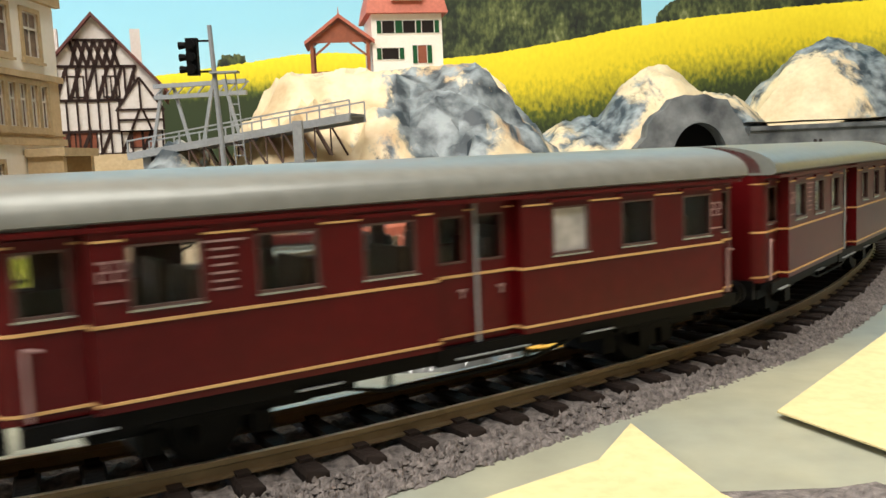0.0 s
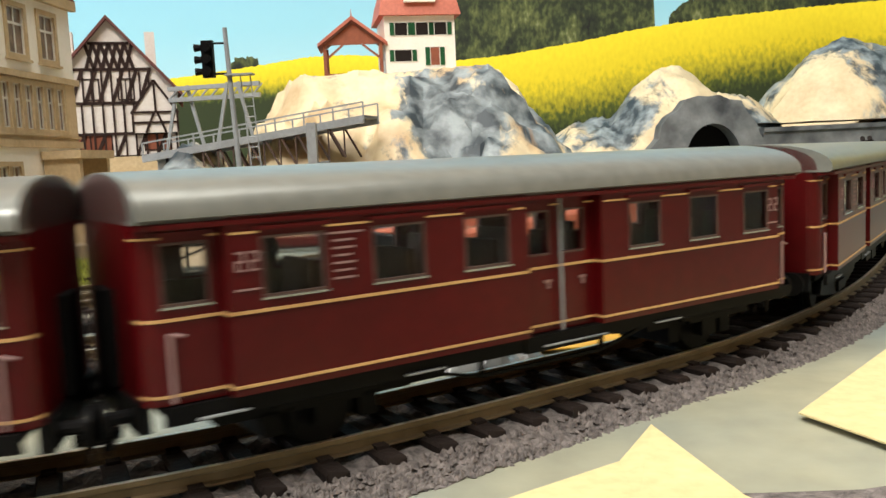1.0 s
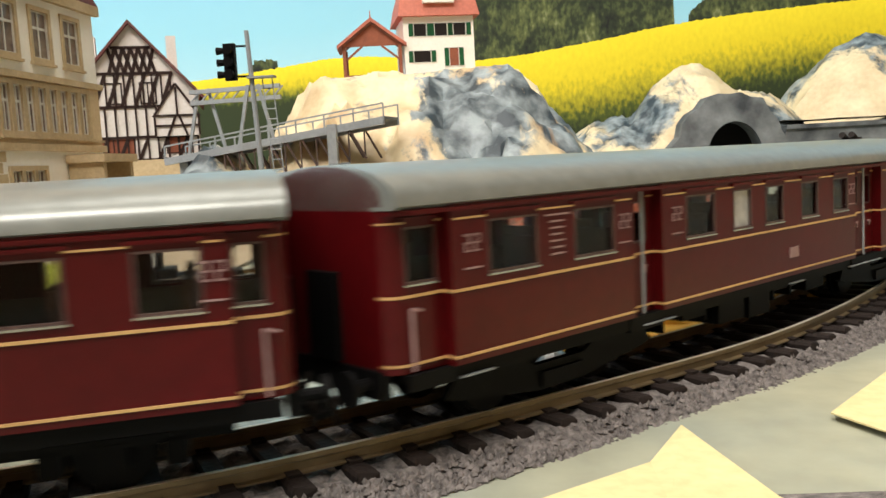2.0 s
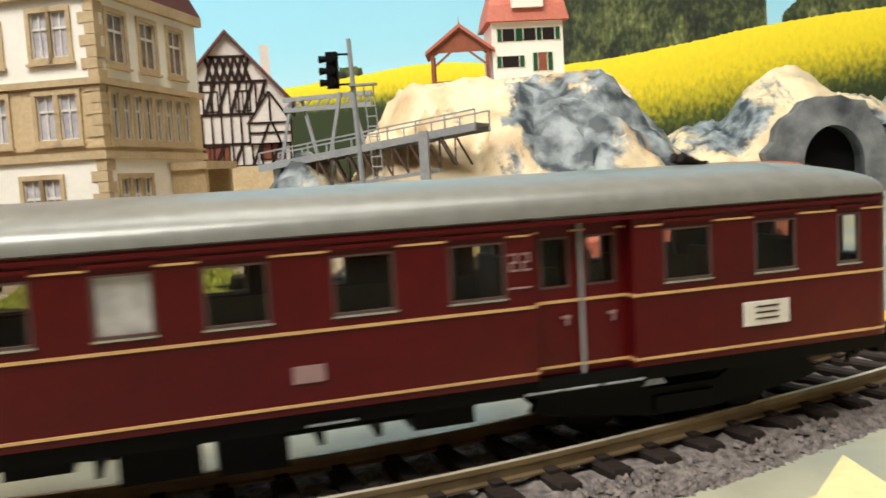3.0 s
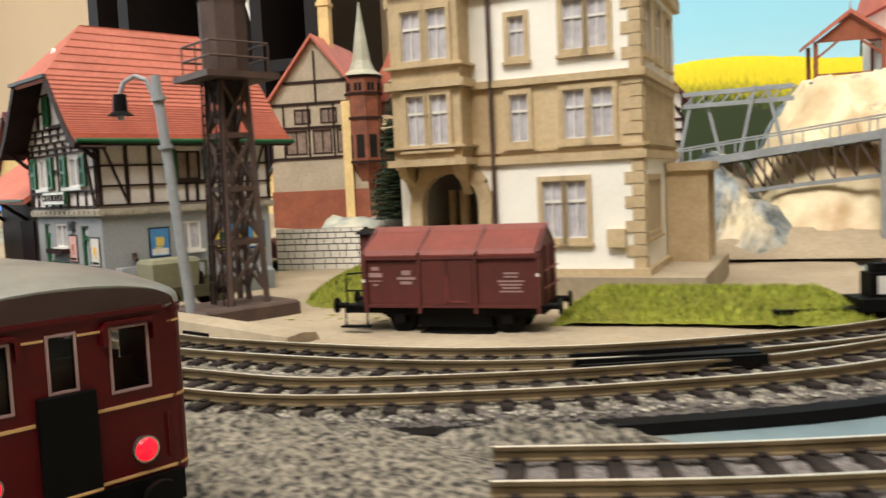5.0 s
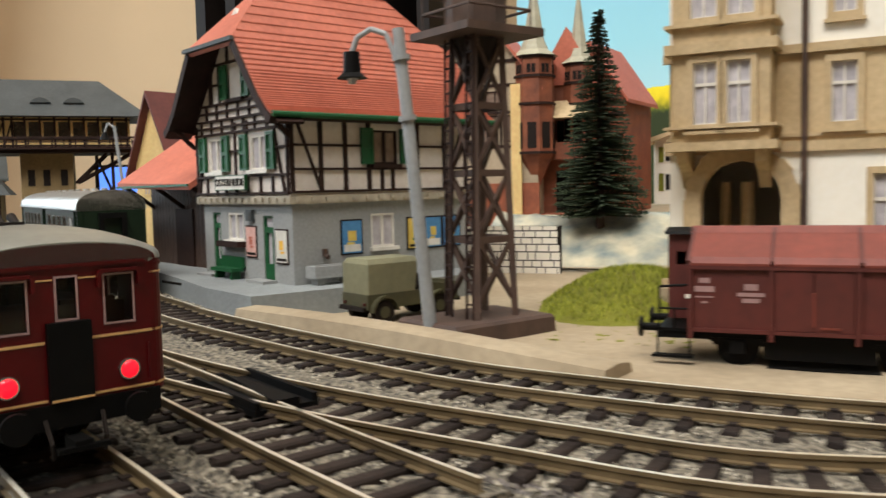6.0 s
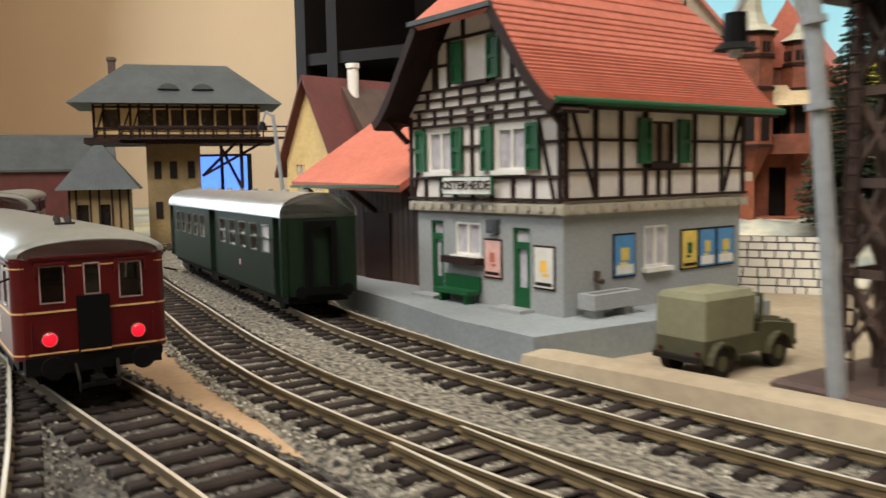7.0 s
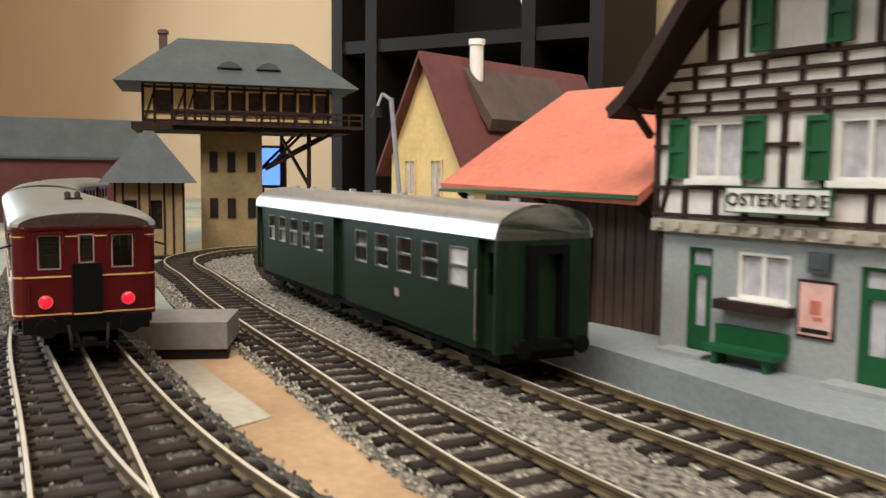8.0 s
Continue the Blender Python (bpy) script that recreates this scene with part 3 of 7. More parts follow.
            part("sill", Shape().box(a - 0.02, b + 0.02, sg * h - 0.03, sg * h + 0.03, wz0 - 0.03, wz0), CHROME, w)
    for a, b in doors:
        for sg in (-1, 1):
            y = sg * (half - 0.27)
            d = part("door", Shape().wall(a - 0.08, b + 0.08, z0 + 0.02, 3.25, [(a + 0.03, b - 0.03, 2.33, 2.99)], y - 0.045, y + 0.045), REDDARK, car)
            part("pane", Shape().box(a, b, y - 0.06, y - 0.05, 2.3, 3.02), GLASS, d)
            part("rim", Shape().wall(a, b, 2.3, 3.02, [(a + 0.03, b - 0.03, 2.33, 2.99)], sg * (half - 0.22) - 0.02, sg * (half - 0.22) + 0.012), RIM, d)
            part("handle", Shape().box(a + 0.02, a + 0.14, sg * (half - 0.2) - 0.02, sg * (half - 0.2) + 0.02, 1.86, 1.9).box(a + 0.05, a + 0.08, sg * (half - 0.2) - 0.02, sg * (half - 0.2) + 0.02, 1.76, 1.86), GREY, d)
    for q in recess:
        if 0.5 < q[0] and q[1] < L - 0.5:
            for sg in (-1, 1):
                u = (q[0] + q[1]) / 2
                part("handrail", Shape().tube((u, sg * (half - 0.13), 0.92), (u, sg * (half - 0.13), 3.2), 0.028, n=6), LAMPGREY, car)
                part("step_well", Shape().box(q[0], q[1], sg * (half - 0.2) - 0.12, sg * (half - 0.2) + 0.12, 0.8, 1.05), BLACK, car)
        else:
            for sg in (-1, 1):
                u = q[1] - 0.4 if q[0] > 0.5 else 0.3
                part("handrail", Shape().tube((u + 0.06, sg * (half - 0.17), 1.1), (u + 0.06, sg * (half - 0.17), 1.95), 0.03, n=6).tube((u - 0.12, sg * (half - 0.17), 1.9), (u + 0.06, sg * (half - 0.17), 1.95), 0.02, n=6), GREY, car)
    # seats and partitions glimpsed through the windows
    part("interior_floor", Shape().box(0.3, L - 0.3, -half + 0.4, half - 0.4, 1.09, 1.2), SEATM, car)
    part("inner_lining", Shape().box(0.3, L - 0.3, -half + 0.36, -half + 0.4, 1.2, 2.25).box(0.3, L - 0.3, half - 0.4, half - 0.36, 1.2, 2.25), SEATM, car)
    x = 1.2
    while x < L - 1:
        for y0, y1 in ((-half + 0.42, -0.3), (0.3, half - 0.42)):
            part("seat", Shape().prism([(x, 1.2), (x + 0.5, 1.2), (x + 0.5, 1.6), (x + 0.14, 1.65), (x + 0.1, 2.62), (x, 2.62)], "y", y0, y1), SEATM, car)
        x += 1.55
    # running gear
    under = Shape().box(0.25, L - 0.25, -1.3, 1.3, 0.9, 1.07)
    under.box(0.2, L - 0.2, -1.56, -1.48, 0.84, 1.065).box(0.2, L - 0.2, 1.48, 1.56, 0.84, 1.065)
    if tail:
        for u0, u1, zb in ((7.0, 7.9, 0.5), (9.6, 10.5, 0.28), (10.7, 11.7, 0.34), (12.2, 13.0, 0.62)):
            under.box(u0, u1, -1.25, 1.25, zb, 0.9)
        for u in (8.3, 9.1, 11.9, 13.4):
            under.box(u, u + 0.08, -1.1, 1.1, 0.45, 0.9)
        under.tube((7.9, 1.0, 0.66), (9.6, 1.0, 0.66), 0.05).tube((7.9, -1.0, 0.66), (9.6, -1.0, 0.66), 0.05)
    else:
        for sg in (-1, 1):
            y = sg * 1.2
            under.beam((L * 0.27, y, 0.88), (L * 0.4, y, 0.5), 0.05, 0.05).beam((L * 0.4, y, 0.5), (L * 0.6, y, 0.5), 0.05, 0.05).beam((L * 0.6, y, 0.5), (L * 0.73, y, 0.88), 0.05, 0.05)
            under.beam((L * 0.4, y, 0.5), (L * 0.4, y, 0.9), 0.07, 0.07).beam((L * 0.6, y, 0.5), (L * 0.6, y, 0.9), 0.07, 0.07)
        for u in (2.3, L - 2.5):
            under.box(u - 1.5, u + 1.5, -1.0, 1.0, 0.55, 0.9).box(u - 0.9, u - 0.6, -1.0, 1.0, 0.25, 0.6).box(u + 0.6, u + 0.9, -1.0, 1.0, 0.25, 0.6)
        under.box(L * 0.62, L * 0.7, -0.6, 0.6, 0.45, 0.9).box(L * 0.3, L * 0.35, -0.9, 0.9, 0.62, 0.9)
    part("underframe", under, BLACK, car, "black underframe with equipment boxes")
    for u in [q[0] for q in doors] + [L * 0.3, L * 0.45, L * 0.7, L * 0.93]:
        for sg in (-1, 1):
            part("step", Shape().box(u - 0.32, u + 0.32, sg * 1.58 - 0.05, sg * 1.58 + 0.05, 0.87, 0.89), LAMPGREY, car)
    axles = (2.3, L - 2.5) if not tail else (2.3, 5.0, L - 4.9, L - 2.2)
    for u in axles:
        for sg in (-1, 1):
            w = part("wheel", Shape().tube((u, sg * 0.74, 0.5), (u, sg * 0.92, 0.5), 0.5, n=20).tube((u, sg * 0.68, 0.5), (u, sg * 0.76, 0.5), 0.57, n=20), BLACK, car)
            part("hub", Shape().tube((u, sg * 0.92, 0.5), (u, sg * 0.95, 0.5), 0.2, n=14), DARK, w)
            part("axle_box", Shape().box(u - 0.2, u + 0.2, sg * 1.1 - 0.12, sg * 1.1 + 0.12, 0.32, 0.66).box(u - 0.75, u + 0.75, sg * 1.16 - 0.05, sg * 1.16 + 0.05, 0.66, 0.73).box(u - 0.55, u + 0.55, sg * 1.16 - 0.05, sg * 1.16 + 0.05, 0.6, 0.66).beam((u - 0.75, sg * 1.16, 0.7), (u - 0.8, sg * 1.16, 0.92), 0.06, 0.06).beam((u + 0.75, sg * 1.16, 0.7), (u + 0.8, sg * 1.16, 0.92), 0.06, 0.06), BLACK, w)
    if tail:
        for u in (3.65, L - 3.55):
            for sg in (-1, 1):
                y = sg * 1.2
                part("bogie_frame", Shape().prism([(u - 2.5, 0.5), (u - 2.3, 0.78), (u - 0.9, 0.8), (u - 0.6, 0.62), (u + 0.6, 0.62), (u + 0.9, 0.8), (u + 2.3, 0.78), (u + 2.5, 0.5), (u + 2.2, 0.42), (u + 0.5, 0.2), (u - 0.5, 0.2), (u - 2.2, 0.42)], "y", y - 0.07, y + 0.07).box(u - 0.5, u + 0.5, y - 0.14, y + 0.14, 0.26, 0.5), BLACK, car)
    for e, out, h in ends:
        x0, x1 = sorted((e - out * 0.12, e + out * 0.06))
        part("buffer_beam", Shape().box(x0, x1, -h + 0.2, h - 0.2, 0.72, 1.12), BLACK, car)
        for sg in (-1, 1):
            part("buffer", Shape().tube((e, sg * 0.95, 0.92), (e + out * 0.42, sg * 0.95, 0.92), 0.09).tube((e + out * 0.36, sg * 0.95, 0.92), (e + out * 0.45, sg * 0.95, 0.92), 0.25, n=18), BLACK, car)
            part("hose", Shape().tube((e + out * 0.1, sg * 0.45, 0.9), (e + out * 0.3, sg * 0.42, 0.55), 0.04, n=6).tube((e + out * 0.3, sg * 0.42, 0.55), (e + out * 0.25, sg * 0.4, 0.3), 0.04, n=6), DARK, car)
        part("coupling", Shape().box(*sorted((e, e + out * 0.5)), -0.14, 0.14, 0.42, 0.58).box(*sorted((e + out * 0.4, e + out * 0.52)), -0.4, 0.4, 0.42, 0.5), BLACK, car)
        x0, x1 = sorted((e, e + out * 0.12))
        part("end_door", Shape().box(x0, x1, -0.34, 0.34, 1.16, 2.42), BLACK, car, "black folding gangway panel")
    if tail:
        h = ends[0][2]
        ln = Shape()
        for y0, y1 in ((-h + r, -0.36), (0.36, h - r)):
            ln.box(-0.022, 0, y0, y1, 2.09, 2.13).box(-0.022, 0, y0, y1, 1.165, 1.2)
        ln.box(-0.022, 0, -0.5, -0.2, 3.085, 3.113).box(-0.022, 0, 0.2, 0.5, 3.085, 3.113).box(-0.14, -0.12, -0.33, 0.33, 1.165, 1.195)
        part("end_lining", ln, CREAM, car)
        turned = Matrix.Rotation(radians(90), 4, "Z")
        for y, hw, za, zb in ((-0.84, 0.25, 2.3, 3.12), (0.0, 0.17, 2.44, 3.14), (0.84, 0.25, 2.3, 3.12)):
            w = part("end_window", Shape().wall(y - hw - 0.012, y + hw + 0.012, za - 0.012, zb + 0.012, [(y - hw + 0.02, y + hw - 0.02, za + 0.02, zb - 0.02)], 0.0, 0.03).moved(turned), GREY, car, "thin pale rim round a dark pane")
            part("pane", Shape().box(0.03, 0.05, y - hw, y + hw, za, zb), GLASS, w)
            if y:
                part("hood", Shape().prism([(y - 0.36, 2.92), (y - 0.36, 3.14), (y - 0.31, 3.21), (y + 0.31, 3.21), (y + 0.36, 3.14), (y + 0.36, 2.92), (y + 0.3, 2.92), (y + 0.3, 3.12), (y + 0.27, 3.16), (y - 0.27, 3.16), (y - 0.3, 3.12), (y - 0.3, 2.92)], "x", -0.11, 0.0), RED, w)
        part("partition", Shape().box(0.7, 0.75, -1.2, 1.2, 1.2, 2.6), SEATM, car)
        part("waist_bead", Shape().box(-0.05, 0, -1.3, 1.3, ze - 0.05, ze + 0.01), RED, car)
        for y in (-0.95, 0.95):
            lamp = part("tail_lamp", Shape().tube((-0.07, y, 1.5), (0, y, 1.5), 0.175, n=20), CHROME, car)
            part("lens", Shape().rings([[(-0.07 - 0.06 * math.sin(b), y + 0.15 * math.cos(b) * math.cos(6.2832 * i / 18), 1.5 + 0.15 * math.cos(b) * math.sin(6.2832 * i / 18)) for i in range(18)] for b in (0, 0.5, 1.0, 1.45)]), LAMPRED, lamp, "glowing red lens", True)
        for y in (-1.3, 1.3):
            part("handrail", Shape().tube((-0.05, y, 1.3), (-0.05, y, 1.9), 0.02, n=6), REDDARK, car)
        part("lamp_iron", Shape().tube((0.1, -h, 2.9), (-0.2, -h - 0.2, 2.85), 0.025, n=6).tube((0.1, h, 2.9), (-0.1, h + 0.25, 2.85), 0.025, n=6), BLACK, car)
        part("horn", Shape().tube((2.5, 0.2, zt), (2.85, 0.2, zt + 0.13), 0.06, 0.09).tube((2.5, -0.05, zt), (2.85, -0.05, zt + 0.13), 0.06, 0.09).box(2.4, 2.62, -0.15, 0.3, zt - 0.1, zt + 0.05), DARK, car)
    bars = Shape()
    for u, kind in plates:
        for sg in (-1, 1):
            y = sg * (half + 0.012)
            if kind == "lines":
                for k, (w, z) in enumerate(((0.34, 2.98), (0.2, 2.88), (0.2, 2.78), (0.16, 2.68), (0.2, 2.58), (0.18, 2.48), (0.2, 2.38))):
                    bars.box(u - w, u + w * 0.6, y - 0.01, y + 0.01, z, z + 0.028)
            elif kind == "class":
                for k in (-0.16, 0.02):
                    for p0, p1, q0, q1 in ((0, 0.12, 2.84, 2.87), (0, 0.12, 2.73, 2.755), (0, 0.12, 2.62, 2.645), (0, 0.03, 2.74, 2.87), (0.09, 0.12, 2.62, 2.74)):
                        bars.box(u + k + p0, u + k + p1, y - 0.01, y + 0.01, q0, q1)
                bars.box(u - 0.16, u + 0.16, y - 0.01, y + 0.01, 2.38, 2.405)
            elif kind == "crest":
                bars.box(u - 0.2, u + 0.2, y - 0.01, y + 0.01, 1.46, 1.68)
    if bars.v:
        part("lettering", bars, GREY, car, "small pale lettering")
    for u, kind in plates:
        if kind == "board":
            for sg in (-1, 1):
                y = sg * (half + 0.02)
                b = part("destination_board", Shape().box(u - 0.4, u + 0.4, y - 0.02, y + 0.02, 1.47, 1.83), WHITE, car, "white destination board with dark bars")
                bb = Shape()
                for z in (1.56, 1.65, 1.74):
                    bb.box(u - 0.2, u + 0.2, y - 0.03, y + 0.03, z, z + 0.025)
                part("lettering", bb, DARK, b)
    return car


def short_coach(frosted):
    wins = [(0.3, 0.7, False), (1.05, 1.83, False), (2.57, 3.37, False), (4.12, 4.92, frosted), (7.49, 8.34, False), (9.01, 9.87, False), (10.58, 11.46, False), (12.07, 12.67, False)]
    return coach(12.95, wins, [(5.75, 6.3), (6.5, 6.98)], [(0.0, 0.78), (5.5, 7.18), (11.87, 12.95)], "dark red two-axle trailer coach with cream lining and grey roof",
                 plates=[(0.93, "class"), (10.35, "lines"), (11.66, "class")])


def long_coach():
    wins = [(0.64, 1.08, False), (1.85, 2.6, False), (3.35, 4.15, False), (6.6, 7.4, False), (8.14, 8.96, False), (9.75, 10.54, False), (11.1, 11.8, True), (12.45, 13.45, False), (15.57, 16.6, False), (17.45, 18.5, False), (19.3, 19.86, False)]
    return coach(20.15, wins, [(4.82, 5.28), (5.55, 6.0), (14.4, 14.95)], [(4.6, 6.22), (14.15, 15.1), (19.15, 20.15)], "dark red four-axle railcar with cream lining and lit tail lamps", tail=True,
                 plates=((2.42, "board"), (6.4, "class"), (9.33, "crest"), (13.75, "class"), (15.3, "class"), (17.05, "lines"), (18.82, "class")))


RAILCAR = long_coach()
TRAILERS = [short_coach(False), short_coach(True)]
TRAILERS.append(copy_thing(TRAILERS[0], Matrix.Identity(4)))
TAIL = [(0.0, 18.0), (0.5, 24.1), (1.0, 30.2), (1.7, 37.6), (2.3, 44.88), (2.7, 50.42), (3.1, 55.7), (3.3, 58.4), (3.5, 61.15), (3.7, 64.6), (4.0, 69.2), (4.2, 72.4), (4.5, 77.2), (4.7, 80.4), (5.2, 87.2), (5.8, 95.2), (6.5, 107.0), (7.0, 115.3), (7.5, 123.3), (8.0, 129.6)]


def car_pose(s, L):
    a, b = MAIN.on(s + 0.1 * L), MAIN.on(s + 0.9 * L)
    d = (b - a) / np.linalg.norm(b - a)
    e = (a + b) / 2 - d * L / 2
    return at(e[0], e[1], e[2], math.degrees(math.atan2(d[1], d[0])))


def train_rows(ahead, L):
    return [(t, car_pose(float(np.interp(t, [q[0] for q in TAIL], [q[1] for q in TAIL])) + ahead, L)) for t in (k * 0.1 for k in range(81))]


def motions():
    walk(RAILCAR, train_rows(0.0, 20.15))
    for k, trailer in enumerate(TRAILERS):
        walk(trailer, train_rows((20.77, 34.25, 47.6)[k], 12.95))


# ---- printed backdrop behind the layout ----
def backdrop_material():
    m = bpy.data.materials.new("printed_landscape")
    m.use_nodes = True
    nt = m.node_tree
    n, l = nt.nodes, nt.links
    b = n["Principled BSDF"]
    b.inputs["Roughness"].default_value = 0.8
    co = n.new("ShaderNodeTexCoord")
    sep = n.new("ShaderNodeSeparateXYZ")
    l.new(co.outputs["Object"], sep.inputs[0])

    def m2(op, a, c):
        k = n.new("ShaderNodeMath")
        k.operation = op
        for i, q in enumerate((a, c)):
            if isinstance(q, (int, float)):
                k.inputs[i].default_value = q
            else:
                l.new(q, k.inputs[i])
        return k.outputs[0]

    def tex(scale, detail, stretch):
        mp = n.new("ShaderNodeMapping")
        mp.inputs["Scale"].default_value = stretch
        l.new(co.outputs["Object"], mp.inputs[0])
        t = n.new("ShaderNodeTexNoise")
        t.inputs["Scale"].default_value, t.inputs["Detail"].default_value = scale, detail
        l.new(mp.outputs[0], t.inputs["Vector"])
        return t.outputs["Fac"]

    def ramp(f, stops):
        r = n.new("ShaderNodeValToRGB")
        e = r.color_ramp.elements
        e[0].position, e[0].color = stops[0][0], lin(*stops[0][1])
        e[1].position, e[1].color = stops[-1][0], lin(*stops[-1][1])
        for p, c in stops[1:-1]:
            e.new(p).color = lin(*c)
        l.new(f, r.inputs[0])
        return r.outputs[0]

    def over(f, a, c):
        k = n.new("ShaderNodeMixRGB")
        l.new(f, k.inputs[0])
        l.new(a, k.inputs[1])
        l.new(c, k.inputs[2])
        return k.outputs[0]

    x, z = sep.outputs["X"], sep.outputs["Z"]
    fine = tex(160, 8, (1, 1, 0.6))
    broad = tex(12, 4, (1, 1, 1))
    sky = ramp(m2("DIVIDE", z, 0.6), [(0.0, (206, 232, 236)), (0.45, (150, 208, 226)), (1.0, (110, 178, 214))])
    # the field's upper edge climbs to the right
    def curve(points):
        c = n.new("ShaderNodeFloatCurve")
        cu = c.mapping.curves[0]
        cu.points[0].location, cu.points[1].location = points[0], points[-1]
        for p in points[1:-1]:
            cu.points.new(*p)
        c.mapping.update()
        l.new(m2("ADD", m2("DIVIDE", x, 2.0), 0.5), c.inputs["Value"])
        return c.outputs[0]

    edge = curve([(0.0, 0.17), (0.2, 0.189), (0.27, 0.20), (0.333, 0.212), (0.39, 0.223), (0.5, 0.206), (0.59, 0.224), (0.65, 0.242), (0.745, 0.257), (0.84, 0.265), (1.0, 0.27)])
    foot = curve([(0.0, 0.13), (0.27, 0.155), (0.4, 0.15), (0.5, 0.105), (0.53, 0.093), (0.59, 0.092), (0.7, 0.134), (0.84, 0.15), (1.0, 0.15)])
    down = m2("DIVIDE", m2("SUBTRACT", edge, z), m2("SUBTRACT", edge, foot))
    rag = m2("ADD", down, m2("MULTIPLY", m2("SUBTRACT", fine, 0.5), 0.55))
    crop = ramp(rag, [(0.0, (244, 222, 40)), (0.42, (226, 204, 30)), (0.66, (170, 160, 30)), (0.85, (82, 92, 24)), (1.0, (40, 52, 18))])
    mid = tex(34, 3, (1, 1, 0.7))
    leaf = ramp(m2("ADD", m2("MULTIPLY", fine, 0.45), m2("MULTIPLY", mid, 0.6)), [(0.38, (14, 18, 12)), (0.52, (44, 54, 28)), (0.66, (92, 100, 54)), (0.78, (150, 154, 110))])
    # wood on the skyline
    top = m2("ADD", m2("MULTIPLY", m2("SUBTRACT", broad, 0.42), 0.35), 0.0)
    wood = curve([(0.0, 0.0), (0.3, 0.0), (0.315, 0.222), (0.335, 0.224), (0.345, 0.0), (0.48, 0.0), (0.492, 0.33), (0.56, 0.36), (0.61, 0.33), (0.652, 0.30), (0.656, 0.0), (0.662, 0.25), (0.69, 0.29), (0.76, 0.33), (1.0, 0.36)])
    isw = m2("GREATER_THAN", m2("ADD", wood, m2("MULTIPLY", m2("SUBTRACT", fine, 0.5), 0.02)), z)
    isf = m2("GREATER_THAN", m2("ADD", edge, m2("MULTIPLY", m2("SUBTRACT", fine, 0.5), 0.006)), z)
    col = over(isf, over(isw, sky, leaf), crop)
    l.new(col, b.inputs["Base Color"])
    return m


LANDSCAPE = backdrop_material()
bd = Shape()
rows = []
for x in np.linspace(-74, 118, 60):
    y = 137 + (0 if x < 60 else -0.012 * (x - 60) ** 2)
    rows.append([(x, y, -2), (x, y, 80), (x, y + 0.4, 80), (x, y + 0.4, -2)])
structure("backdrop", bd.rings(rows), LANDSCAPE, "printed backdrop of a yellow rape field, wood and blue sky")


# ---- rock and plaster ground forms ----
def bump_of(x, y, cx, cy, rx, ry, h, p=2.0):
    d = math.sqrt(((x - cx) / rx) ** 2 + ((y - cy) / ry) ** 2)
    return h * max(0.0, 1 - d ** p)


def hill(x, y):
    """A flat-topped crag that falls away to the east, with a folded cliff towards the tracks."""
    x += 0.7 * rough(x, y, 0.35, 4)
    y += 2.4 * abs(rough(x, y, 0.3, 11)) + 1.5 * rough(x, y, 0.16, 8)
    across = float(np.interp(x, (-18.5, -16.4, -14.7, -12.8, 2.0, 5.2, 8.2, 10.2, 12.5), (0, 6, 9.6, 12.2, 12.2, 8.0, 4.4, 1.6, 0)))
    deep = float(np.interp(y, (55, 58, 61, 65, 70, 92, 99), (0, 0.3, 0.55, 0.84, 1, 1, 0)))
    h = across * deep
    k = min(1, h / 3)
    h += 1.1 * rough(x, y, 0.16, 3) * k + 2.6 * (0.36 - abs(rough(x + 0.5 * y, y * 0.6, 0.3, 5))) * k + 1.2 * (0.4 - abs(rough(x, y, 0.9, 2))) * min(1, h / 2) + 0.22 * rough(x, y, 2.2, 2)
    return min(h, 12.25 + 0.1 * rough(x, y, 0.5)) - 0.4


def solid(name, x0, x1, y0, y1, step, f, material, label, category="rock"):
    return tagged(part(name, field(x0, x1, y0, y1, step, f), material, smooth=True), label, category)


solid("rocky_hill", -26, 13, 50, 100, 0.5, hill, HILLROCK, "cream and grey-blue plaster rock hill under a white house", "rock hill")


def crag(x, y):
    h = max(bump_of(x, y, -19.6, 61, 4.6, 7, 6.4, 2), bump_of(x, y, -17.2, 57, 3.4, 5, 3.2, 2))
    return h + (1.4 * (0.4 - abs(rough(x, y, 0.3, 7))) + 0.9 * (0.3 - abs(rough(x, y, 0.8, 1))) + 0.2 * rough(x, y, 2, 1)) * min(1, h / 1.5) - 0.4


solid("rock_outcrop", -27, -12, 50, 70, 0.4, crag, ROCKG, "grey-washed plaster rock outcrop beside the town hall")


def tunnel_hill(x, y):
    h = max(bump_of(x, y, 27, 113, 13, 14, 15.4, 1.6), bump_of(x, y, 34, 114, 11, 14, 11.5, 2), bump_of(x, y, 17, 114, 11, 14, 9, 1.8))
    h += (1.8 * (0.4 - abs(rough(x, y, 0.22, 9))) + 1.0 * (0.4 - abs(rough(x, y, 0.6, 4))) + 0.3 * rough(x, y, 1.6, 4)) * min(1, h / 3)
    return h - 0.4


def cut(f, cx, half, y_to, deep):
    return lambda x, y: deep if abs(x - cx) < half and y < y_to else f(x, y)


solid("tunnel_hill", 8, 47, 98, 136, 0.6, cut(lambda x, y: tunnel_hill(x, y) if y > 101.5 else -0.4, 28.75, 3.9, 104.6, -0.4), ROCK, "pale plaster rock over a dark tunnel mouth")
solid("rock_ridge", 33, 80, 106, 136, 0.8, lambda x, y: max(bump_of(x, y, 55, 124, 20, 15, 19.5, 1.7), bump_of(x, y, 70, 126, 16, 14, 15, 2)) + 1.8 * (0.4 - abs(rough(x, y, 0.2, 6))) + 1.0 * (0.4 - abs(rough(x, y, 0.55, 2))) + 0.3 * rough(x, y, 1.5, 2) - 0.9, ROCK, "pale blue-grey plaster rock ridge")
